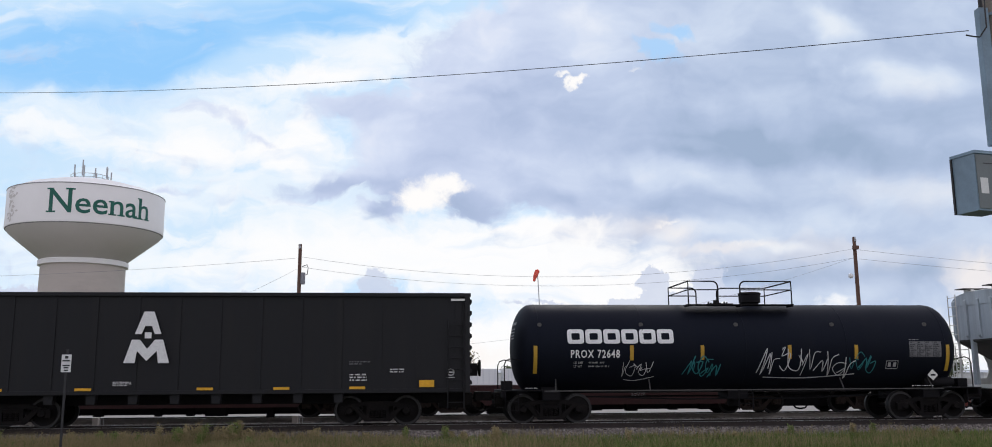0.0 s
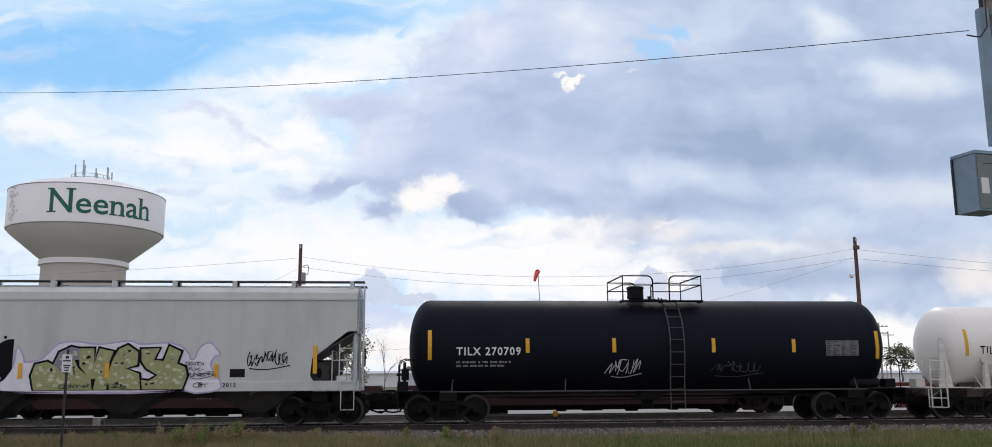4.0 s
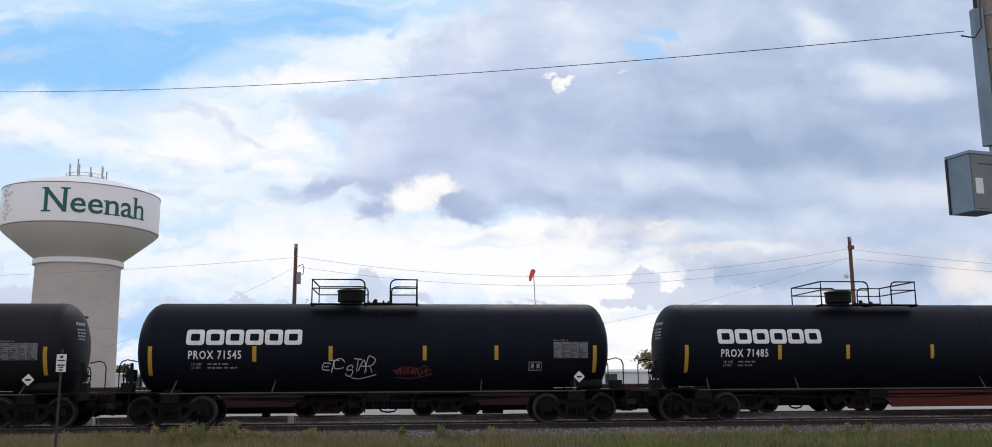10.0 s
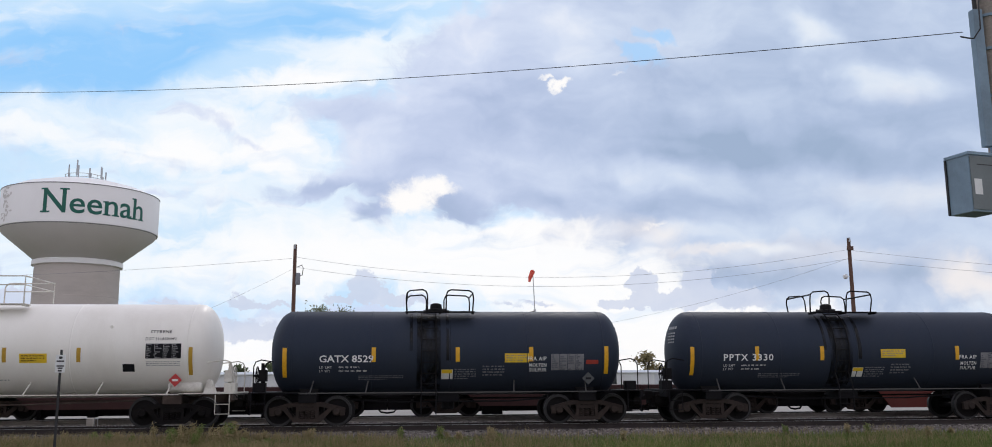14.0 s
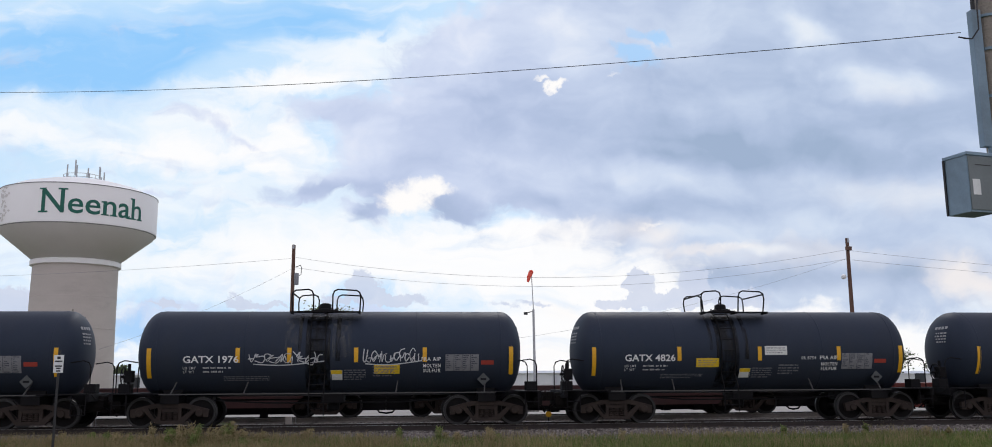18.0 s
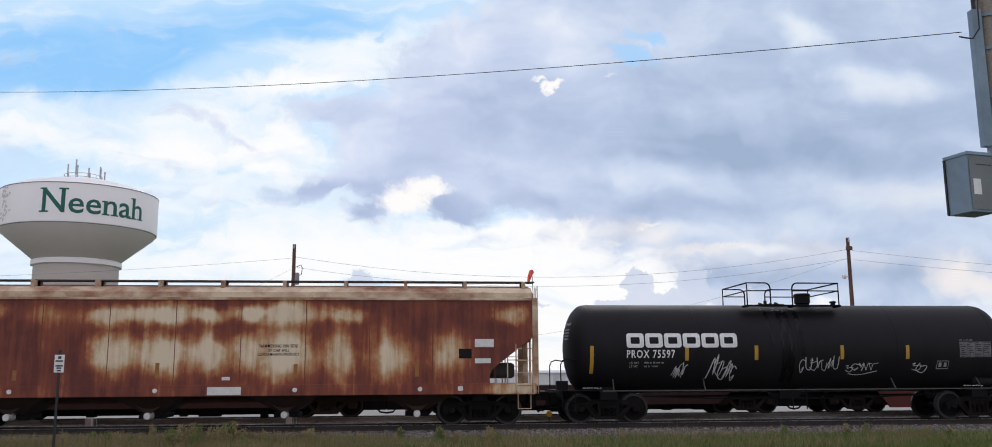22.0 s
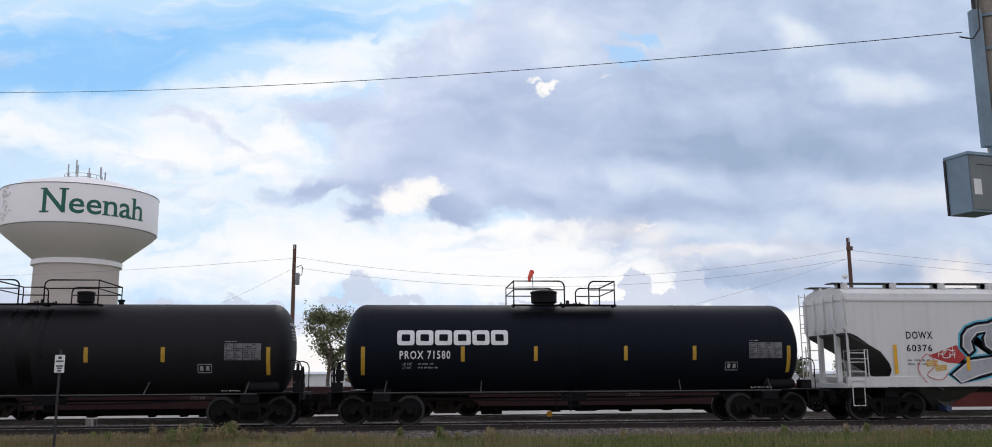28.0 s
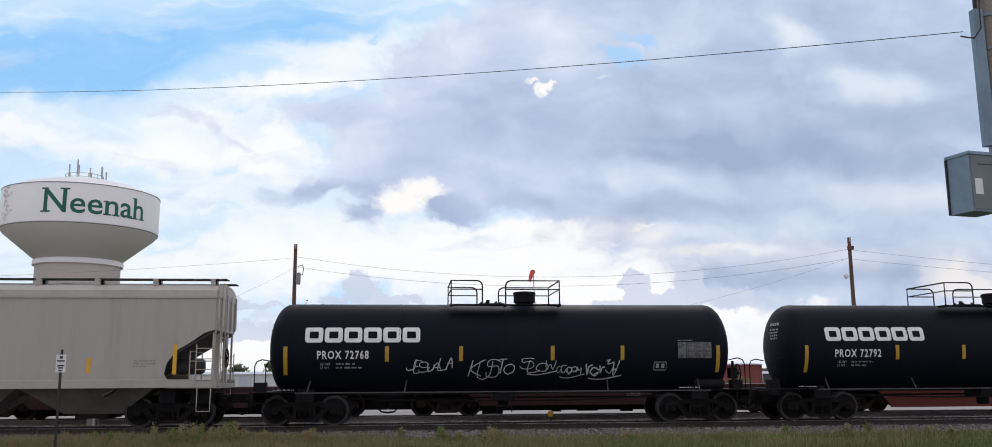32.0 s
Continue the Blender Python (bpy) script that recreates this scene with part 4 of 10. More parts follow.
bare_tree(-2.3, 75, 6.0, 74, "bare thin young tree behind the tracks")
tree(-6.75, 82, 8.9, 2.3, 6800, LEAF_OLIVE, 3, "tall loose-crowned green tree behind the tracks", 0.12)
tree(-4.85, 80, 3.8, 1.0, 900, LEAF_GOLD, 44, "small yellowing bush under a tall tree", 0.1)
tree(-112, 236, 9.5, 4.5, 1400, LEAF_GOLD, 4, "distant yellowing tree beside the warehouses", 0.45)
for i, (x, top) in enumerate(((-96, 8.7), (-54.6, 4.8), (-43.4, 4.5), (-32.8, 5.3), (-0.9, 3.7), (25.6, 4.2), (91.9, 3.4), (101.0, 5.5), (120.3, 6.6), (-70, 4.4), (70, 4.0))):
    tree(x, 233 + (i % 3) * 3, top * 1.12 + 0.3, 2.6, 900, LEAF, 20 + i, "distant bushy green tree behind the warehouses", 0.42)
tree(57.3 * 1.1, 233, 8.4, 3.6, 1100, LEAF_GOLD, 41, "distant yellowing tree behind the warehouses", 0.42)
tree(111.2 * 1.1, 240, 9.6, 3.4, 1100, LEAF, 42, "distant bushy green tree behind the warehouses", 0.42)
for i, (x, y, h, r) in enumerate(((33.6, 100, 1.9, 1.0), (35.4, 101, 1.6, 0.9), (37.2, 100, 2.1, 1.1), (38.6, 102, 1.8, 0.8), (59.3, 130, 2.7, 1.3))):
    tree(x, y, h, r, 620, LEAF_GOLD, 60 + i, "yellow-green bush in the yard", 0.11)
tree(83.8, 150, 7.4, 3.0, 1500, LEAF, 70, "grey-green tree beyond the yard", 0.24)
tree(93.0, 150, 5.6, 2.6, 1500, LEAF, 71, "grey-green tree beyond the yard", 0.24)
tree(62.2, 140, 4.8, 2.0, 1300, LEAF, 72, "dark green tree in the yard", 0.2)
tree(70.4, 140, 5.2, 1.9, 1300, LEAF, 73, "dark green tree in the yard", 0.2)
tree(9.0, 140, 6.5, 2.2, 300, LEAF_GOLD, 43, "thin half-bare tree in the yard", 0.2, 0.5)

# ---- parked flat cars on the second track ----
FLAT_MAROON = material("dark_maroon_car_paint", (0.046, 0.0115, 0.0105), 0.7, second=(0.028, 0.010, 0.0095), scale=1.5, dirt=(0.03, 0.025, 0.023), dirt_amount=0.4)
FLAT_RED = material("red_oxide_car_paint", (0.15, 0.026, 0.018), 0.7, second=(0.11, 0.024, 0.018), scale=1.5, dirt=(0.07, 0.05, 0.04), dirt_amount=0.3)
TRACK_TWO = 36.2


# ---- the train: marks ----
WHITE_INK = material("white_stencil_paint", (0.75, 0.75, 0.74), 0.6, scale=6, second=(0.5, 0.5, 0.5), amount=0.4)
SOFT_WHITE = material("greyed_white_stencil", (0.5, 0.5, 0.5), 0.65, scale=8)
DULL_INK = material("dull_white_stencil", (0.32, 0.32, 0.32), 0.7, scale=8)
BLACK_INK = material("black_stencil_paint", (0.009, 0.009, 0.011), 0.6, scale=6, gloss=0.15)
TABLE_GREY = material("weathered_table_print", (0.16, 0.16, 0.165), 0.75, scale=8, second=(0.05, 0.05, 0.055))
GREY_INK = material("grey_stencil_paint", (0.2, 0.2, 0.21), 0.7, scale=8)
BLUE_INK = material("blue_stencil_paint", (0.05, 0.12, 0.33), 0.6, scale=6, second=(0.12, 0.2, 0.4))
YELLOW = material("yellow_reflective_strip", (0.72, 0.38, 0.01), 0.5, scale=10, second=(0.55, 0.28, 0.01))
DULL_YELLOW = material("dulled_yellow_strip", (0.46, 0.27, 0.02), 0.6, scale=10, second=(0.33, 0.2, 0.02))
PLACARD_YELLOW = material("yellow_placard", (0.75, 0.50, 0.02), 0.5, scale=5)
PLACARD_WHITE = material("white_placard", (0.7, 0.7, 0.66), 0.5, scale=5)
ORANGE_INK = material("orange_red_panel", (0.33, 0.035, 0.02), 0.6, scale=6)
RED_INK = material("red_spray_paint", (0.45, 0.03, 0.03), 0.6, scale=6)
FADED_RED = material("faded_red_spray", (0.14, 0.025, 0.025), 0.75, scale=6, second=(0.05, 0.012, 0.013))
TEAL_INK = material("teal_spray_paint", (0.015, 0.17, 0.185), 0.6, scale=6)
SPRAY_WHITE = material("white_spray_paint", (0.55, 0.56, 0.57), 0.7, scale=9, second=(0.3, 0.3, 0.31))
SPRAY_FAINT = material("faded_spray_paint", (0.07, 0.075, 0.075), 0.8, scale=9)
SPRAY_BLACK = material("black_spray_paint", (0.006, 0.006, 0.009), 0.65, scale=9, gloss=0.12)
SPRAY_BLUE = material("navy_spray_paint", (0.004, 0.014, 0.075), 0.6, scale=2.2, second=(0.008, 0.062, 0.20), amount=0.8, gloss=0.2)
SPRAY_GREEN = material("mint_spray_paint", (0.16, 0.50, 0.42), 0.6, scale=3)
SPRAY_OLIVE = material("olive_spray_paint", (0.26, 0.27, 0.12), 0.6, scale=4, second=(0.42, 0.42, 0.2))
SPRAY_GREY = material("grey_lilac_spray_paint", (0.22, 0.22, 0.26), 0.6, scale=3)
SPRAY_PALE = material("pale_olive_spray_paint", (0.5, 0.51, 0.34), 0.6, scale=4)
SPRAY_LILAC = material("lilac_spray_paint", (0.42, 0.37, 0.55), 0.6, scale=3)
SPRAY_SILVER = material("silver_spray_paint", (0.36, 0.37, 0.39), 0.45, 0.2, second=(0.17, 0.17, 0.19), scale=2)
SPRAY_CYAN = material("cyan_spray_paint", (0.1, 0.45, 0.6), 0.6, scale=4)
SPRAY_MID = material("bright_blue_spray_paint", (0.012, 0.11, 0.34), 0.6, scale=3, second=(0.03, 0.22, 0.42))
PINK_SPRAY = material("thin_red_spray_paint", (0.52, 0.12, 0.12), 0.65, scale=5, second=(0.56, 0.26, 0.25), amount=0.6)
SPRAY_AMBER = material("amber_spray_paint", (0.6, 0.38, 0.08), 0.6, scale=4)


class Round:
    """The near side of a lying cylinder: marks follow its curve."""
    def __init__(self, radius, axis):
        self.r, self.z = radius, axis

    def __call__(self, z):
        return -math.sqrt(max(self.r ** 2 - (z - self.z) ** 2, 0.01))

    step = 0.09


class Flat:
    def __init__(self, y):
        self.y = y

    def __call__(self, z):
        return self.y

    step = 9.0


def lay(bm, surf, lift):
    """Cuts flat x, z artwork into strips and lays it on the surface."""
    zs = [v.co.z for v in bm.verts]
    z = math.ceil(min(zs) / surf.step) * surf.step
    while z < max(zs):
        bmesh.ops.bisect_plane(bm, geom=bm.verts[:] + bm.edges[:] + bm.faces[:], plane_co=(0, 0, z), plane_no=(0, 0, 1))
        z += surf.step
    for v in bm.verts:
        v.co.y += surf(v.co.z) - lift
    return bm


GLYPHS = {}


def glyphs(text):
    """The outline mesh of a word in the built-in font, fitted to 0..1 both ways."""
    if text not in GLYPHS:
        c = bpy.data.curves.new("word", "FONT")
        c.body, c.size, c.offset, c.resolution_u = text, 1.0, 0.017, 2
        c.space_character = 1.0 if text.startswith("GATX") else 1.17
        ob = bpy.data.objects.new("word", c)
        me = bpy.data.meshes.new_from_object(ob)
        co = np.array([v.co[:] for v in me.vertices])
        lo, hi = co.min(0), co.max(0)
        GLYPHS[text] = ((co - lo) / np.maximum(hi - lo, 1e-6), [tuple(p.vertices) for p in me.polygons])
        bpy.data.objects.remove(ob)
        bpy.data.curves.remove(c)
        bpy.data.meshes.remove(me)
    return GLYPHS[text]


def word_of(co, faces, words):
    """Which word each face belongs to: the widest gaps part the words."""
    spans = sorted((min(co[i][0] for i in f), max(co[i][0] for i in f), k) for k, f in enumerate(faces))
    gaps, end = [], spans[0][1]
    for x0, x1, _ in spans:
        if x0 > end:
            gaps.append((x0 - end, x0))
        end = max(end, x1)
    cuts = sorted(x for _, x in sorted(gaps, reverse=True)[:words - 1])
    owner = [0] * len(faces)
    for x0, x1, k in spans:
        owner[k] = sum(x0 >= c - 1e-6 for c in cuts)
    return owner


def lettering(car, text, x0, z0, x1, z1, ink, surf, label="", lift=0.006):
    """Painted writing, one part for each word."""
    co, faces = glyphs(text)
    words = len(text.split())
    owner = word_of(co, faces, words)
    for k in range(words):
        bm = B()
        vs = {}
        for f, w in zip(faces, owner):
            if w != k:
                continue
            for i in f:
                if i not in vs:
                    vs[i] = bm.verts.new((x0 + (x1 - x0) * co[i][0], 0, z0 + (z1 - z0) * co[i][1]))
            try:
                bm.faces.new([vs[i] for i in f])
            except ValueError:
                pass
        ob = part("lettering", lay(bm, surf, lift), ink, car, label)
    return ob


def small_print(car, x0, z0, x1, z1, rows, ink, surf, seed=1, name="small_print"):
    """Lines of writing too small to read, as broken bars."""
    rng = random.Random(seed)
    bm = B()
    h = (z1 - z0) / rows
    for i in range(rows):
        x = x0
        end = x1 if i < rows - 1 else x0 + (x1 - x0) * rng.uniform(0.5, 1)
        step = max(h * 0.52 * 0.62, 0.02)
        while x < end - 0.02:
            for k in range(rng.randint(2, 6)):
                if x > end - step:
                    break
                quad(bm, x, z1 - (i + 0.72) * h, x + step * rng.uniform(0.6, 0.82), z1 - (i + rng.choice((0.2, 0.2, 0.3))) * h)
                x += step
            x += step * rng.uniform(0.8, 2.0)
    return tagged(part(name, lay(bm, surf, 0.006), ink, car), kind="stuff")


def panel(car, name, x0, z0, x1, z1, ink, surf, label="", lift=0.005):
    return part(name, lay(quad(B(), x0, z0, x1, z1), surf, lift), ink, car, label)


def placard(car, x, z, size, ink, surf, mark=None):
    """A diamond plate in a holder, standing off the side."""
    bm = B()
    y = min(surf(z + size), surf(z), surf(z - size)) + 0.02
    prism(bm, [(x - size, z), (x, z - size), (x + size, z), (x, z + size)], y - 0.06, y - 0.045)
    ob = part("hazard_placard", bm, ink, car, "diamond hazard placard")
    bm = B()
    quad(bm, x - size * 0.45, z - size * 0.16, x + size * 0.45, z + size * 0.16)
    for v in bm.verts:
        v.co.y = y - 0.064
    part("placard_bar", bm, mark or BLACK_INK, ob)
    return ob


def data_table(car, x0, z0, x1, z1, ink, ground, surf, seed=1):
    """A stencilled test table: a dull panel with columns of bars."""
    t = panel(car, "data_table", x0, z0, x1, z1, ground, surf, "stencilled inspection table")
    rng = random.Random(seed)
    bm = B()
    rows, cols = 8, 4
    w, h = (x1 - x0) / cols, (z1 - z0) / rows
    step = h * 0.42
    for r in range(rows):
        for c in range(cols):
            if rng.random() < 0.08:
                continue
            for k in range(rng.randint(2, max(2, int((w - 0.05) / step)))):
                quad(bm, x0 + c * w + 0.03 + k * step, z0 + (r + 0.26) * h, x0 + c * w + 0.03 + (k + 0.66) * step, z0 + (r + 0.74) * h)
    for c in range(1, cols):
        quad(bm, x0 + c * w - 0.006, z0, x0 + c * w + 0.006, z1)
    tagged(part("table_print", lay(bm, surf, 0.009), ink, t), kind="stuff")
    return t


def ribbon(bm, pts, w):
    """A band of width w along x, z points."""
    out = []
    for i, (x, z) in enumerate(pts):
        a, b = pts[max(i - 1, 0)], pts[min(i + 1, len(pts) - 1)]
        d = Vector((b[0] - a[0], b[1] - a[1]))
        d = d.normalized() if d.length > 1e-6 else Vector((1, 0))
        n = Vector((-d.y, d.x)) * w / 2
        out.append((bm.verts.new((x + n.x, 0, z + n.y)), bm.verts.new((x - n.x, 0, z - n.y))))
    for a, b in zip(out, out[1:]):
        bm.faces.new((a[0], a[1], b[1], b[0]))
    return bm


def curve_through(pts, n=6, closed=False):
    """Catmull-Rom points."""
    if closed:
        p = [pts[-1]] + list(pts) + [pts[0], pts[1]]
    else:
        p = [pts[0]] + list(pts) + [pts[-1]]
    out = []
    for a, b, c, d in zip(p, p[1:], p[2:], p[3:]):
        for k in range(n):
            t = k / n
            out.append(tuple(0.5 * (2 * b[i] + (c[i] - a[i]) * t + (2 * a[i] - 5 * b[i] + 4 * c[i] - d[i]) * t * t + (3 * b[i] - a[i] - 3 * c[i] + d[i]) * t ** 3) for i in (0, 1)))
    out.append(p[-2])
    return out


# hand-sprayed letter strokes on a grid of 6 by 9: x and height of each bend
STROKES = {"A": "00 39 60/14 54", "B": "00 09 39 57 35 05/35 54 52 30 00", "C": "67 49 19 07 02 10 40 62", "D": "00 09 39 65 61 30 00", "G": "67 49 19 06 02 10 40 63 34", "J": "59 51 30 10 02", "L": "09 00 60", "V": "09 30 69", "X": "09 60/69 00", "E": "69 09 00 60/05 45", "F": "69 09 00/05 45", "H": "09 00/05 65/69 60", "I": "39 30", "K": "09 00/69 04 60", "M": "00 09 34 69 60",
           "N": "00 09 60 69", "O": "30 02 07 39 67 62 30", "P": "00 09 49 67 54 04", "R": "00 09 49 67 54 04/34 60", "S": "67 49 19 07 15 55 63 50 10 02", "T": "09 69/39 30", "U": "09 02 20 40 62 69",
           "W": "09 10 35 50 69", "Y": "09 34 69/34 30", "Z": "09 69 00 60"}
# loose marks for tags that nobody can read
MARKS = ("08 30 59/03 44", "67 29 05 40 64 31", "09 21 60 58", "00 27 39 30 58 62", "19 03 50 66 25", "08 35 09/50 59 34", "49 08 04 31 56 60", "00 38 51 69", "07 28 15 66 50 12", "09 30 36 67")


def letter_strokes(ch):
    code = STROKES[ch] if ch in STROKES else MARKS[int(ch)]
    return [[(int(q[0]) / 6, int(q[1]) / 9) for q in st.split()] for st in code.split("/")]


def scrawl(car, x0, z0, x1, z1, ink, surf, seed, width=0.028, letters=5):
    """A sprayed tag in quick thin strokes: a word, or so many loose marks."""
    rng = random.Random(seed)
    word = letters if isinstance(letters, str) else [str(rng.randint(0, 9)) for _ in range(int(letters * 1.6) + 1)]
    bm = B()
    w = (x1 - x0) / len(word)
    h = z1 - z0
    slope = rng.uniform(-0.06, 0.1) * (x1 - x0) / max(len(word), 3)
    for i, ch in enumerate(word):
        kz, dz, kx = rng.uniform(0.5, 1.0), rng.uniform(0, 0.3), rng.uniform(0.9, 1.7)
        for k, st in enumerate(letter_strokes(ch)):
            pts = []
            for u, v in st:
                z = z0 + h * min(v * kz + dz, 1.08) + rng.gauss(0, 0.03) * h
                pts.append((x0 + (i + 0.5) * w + (u - 0.5) * w * kx + 0.22 * (z - z0) - 0.1 * h + rng.gauss(0, 0.05) * w, z + slope * i))
            first = len(bm.verts)
            ribbon(bm, curve_through(pts, 4), width * rng.uniform(0.55, 0.95))
            bm.verts.ensure_lookup_table()
            for vert in bm.verts[first:]:
                vert.co.y = -0.0006 * ((i * 3 + k) % 6)
    if rng.random() < 0.35 and len(word) > 3:
        ribbon(bm, curve_through([(x0 + w * 0.6, z0 - 0.04), ((x0 + x1) / 2, z0 - 0.07), (x1 + 0.1, z0 + 0.05)], 5), width * 0.8)
    return part("graffiti", lay(bm, surf, 0.012), ink, car, "sprayed graffiti scrawl")


def rounded(x0, z0, x1, z1, r, n=4):
    """The corner points of a rounded oblong, in order."""
    out = []
    for cx, cz, a0 in ((x1 - r, z1 - r, 0), (x0 + r, z1 - r, 90), (x0 + r, z0 + r, 180), (x1 - r, z0 + r, 270)):
        out += [(cx + r * math.cos(radians(a0 + 90 * i / n)), cz + r * math.sin(radians(a0 + 90 * i / n))) for i in range(n + 1)]
    return out


def logo_blocks(car, x0, z0, x1, z1, ink, surf):
    """The owner's mark as six plain rounded frames."""
    bm = B()
    n = 6
    w = (x1 - x0) / n
    h = z1 - z0
    for i in range(n):
        a, b = x0 + i * w + 0.02, x0 + (i + 1) * w - 0.03
        outer = rounded(a, z0, b, z1, 0.09)
        inner = rounded(a + 0.135, z0 + h * 0.27, b - 0.135, z1 - h * 0.27, 0.03)
        vo, vi = ([bm.verts.new((x, 0, z)) for x, z in ring] for ring in (outer, inner))
        for k in range(len(vo)):
            j = (k + 1) % len(vo)
            bm.faces.new((vo[k], vo[j], vi[j], vi[k]))
    return part("painted_logo", lay(bm, surf, 0.007), ink, car, "owner's mark as bold plain frames")


# ---- running gear ----
def wheel_mesh():
    bm = B()
    prof = [(0.09, -0.86), (0.13, -0.86), (0.14, -0.80), (0.26, -0.775), (0.37, -0.79), (0.385, -0.815), (0.455, -0.815), (0.457, -0.70), (0.486, -0.675), (0.48, -0.66), (0.38, -0.67), (0.36, -0.71), (0.2, -0.74), (0.12, -0.68), (0.09, -0.66)]
    for side in (1, -1):
        lathe_y(bm, [(0.0, -0.87 * side)] + [(r, y * side) for r, y in prof] + [(0.08, 0.0)], 0, 0, 28)
    for f in bm.faces:
        c = f.calc_center_median()
        if 0.40 < math.hypot(c.x, c.z):
            f.material_index = 1
    me = bpy.data.meshes.new("wheel_set")
    bm.to_mesh(me)
    bm.free()
    for p in me.polygons:
        p.use_smooth = True
    me.set_sharp_from_angle(angle=radians(35))
    me.materials.append(WHEEL)
    me.materials.append(RIM)
    return me


RIM = material("worn_wheel_rim", (0.017, 0.0165, 0.0165), 0.5, 0.3, second=(0.034, 0.032, 0.031), scale=5)
CAP_BLUE = material("blue_bearing_cap", (0.03, 0.06, 0.12), 0.6, scale=6)


def side_frame_mesh():
    bm = B()
    y0, y1 = -1.06, -0.92
    prism(bm, [(-1.14, 0.33), (-1.16, 0.56), (-0.86, 0.64), (-0.45, 0.74), (0.45, 0.74), (0.86, 0.64), (1.16, 0.56), (1.14, 0.33), (1.0, 0.33), (0.98, 0.47), (0.78, 0.52), (0.42, 0.60), (-0.42, 0.60), (-0.78, 0.52), (-0.98, 0.47), (-1.0, 0.33)], y0, y1)
    for s in (-1, 1):
        prism(bm, [(s * 0.80, 0.55), (s * 0.66, 0.57), (s * 0.25, 0.23), (s * 0.33, 0.14), (s * 0.42, 0.14)], y0 + 0.01, y1 - 0.01)
        box(bm, s * 0.30 - 0.05, s * 0.30 + 0.05, y0 + 0.015, y1 - 0.015, 0.2, 0.64)
        lathe_y(bm, [(0, -1.10), (0.10, -1.10), (0.125, -1.06), (0.14, -0.93), (0, -0.93)], s * 0.889, 0.457, 14)
    box(bm, -0.40, 0.40, y0 + 0.005, y1 - 0.005, 0.13, 0.23)
    for x in (-0.17, 0.0, 0.17):
        for k in range(4):
            lathe_z(bm, [(0.05, 0.24 + k * 0.06), (0.072, 0.255 + k * 0.06), (0.072, 0.275 + k * 0.06), (0.05, 0.29 + k * 0.06)], x, -1.0, 8)
    box(bm, -0.26, 0.26, -1.03, -0.9, 0.48, 0.59, 0.01)
    box(bm, -0.27, 0.27, -0.955, -0.935, 0.2, 0.5)
    me = bpy.data.meshes.new("side_frame")
    bm.normal_update()
    bm.to_mesh(me)
    bm.free()
    me.materials.append(STEEL_DARK)
    return me


def bolster_mesh():
    bm = B()
    box(bm, -0.2, 0.2, -1.0, 1.0, 0.45, 0.70, 0.02)
    lathe_z(bm, [(0, 0.70), (0.25, 0.70), (0.25, 0.78), (0, 0.78)], 0, 0, 16)
    for s in (-1, 1):
        rod(bm, (s * 0.42, -0.95, 0.36), (s * 0.42, 0.95, 0.36), 0.05)
        box(bm, s * 0.42 - 0.06, s * 0.42 + 0.06, -0.85, -0.70, 0.28, 0.62)
        box(bm, s * 0.42 - 0.06, s * 0.42 + 0.06, 0.70, 0.85, 0.28, 0.62)
    rod(bm, (-0.62, -1.04, 0.60), (-0.40, -1.08, 0.30), 0.025)
    me = bpy.data.meshes.new("truck")
    bm.normal_update()
    bm.to_mesh(me)
    bm.free()
    me.materials.append(STEEL_DARK)
    return me


WHEEL_ME, FRAME_ME, BOLSTER_ME = wheel_mesh(), side_frame_mesh(), bolster_mesh()
STEEL_RUSTY = material("rusty_truck_casting", (0.03, 0.023, 0.02), 0.85, second=(0.05, 0.036, 0.029), scale=5, dirt=(0.075, 0.055, 0.045), dirt_scale=2, bump=0.3, gloss=0.2)
FRAME_RUSTY_ME = FRAME_ME.copy()
FRAME_RUSTY_ME.materials[0] = STEEL_RUSTY
SPIN_A, SPIN_B = [], []


def truck(car, x, rolling=True, rusty=False):
    t = new("truck", BOLSTER_ME)
    t.parent = car
    t["label"] = "two-axle cast steel truck"
    t.matrix_basis = pose(x, 0, 0)
    for s in (0, 180):
        f = new("side_frame", FRAME_RUSTY_ME if rusty else FRAME_ME)
        f.parent = t
        f.matrix_basis = pose(0, 0, 0, 0, 0, s)
    for a, keep in ((-0.889, SPIN_A), (0.889, SPIN_B)):
        w = new("wheel_set", WHEEL_ME)
        w.parent = t
        w.matrix_basis = pose(a, 0, 0.457)
        if rolling:
            keep.append(w)
    return t


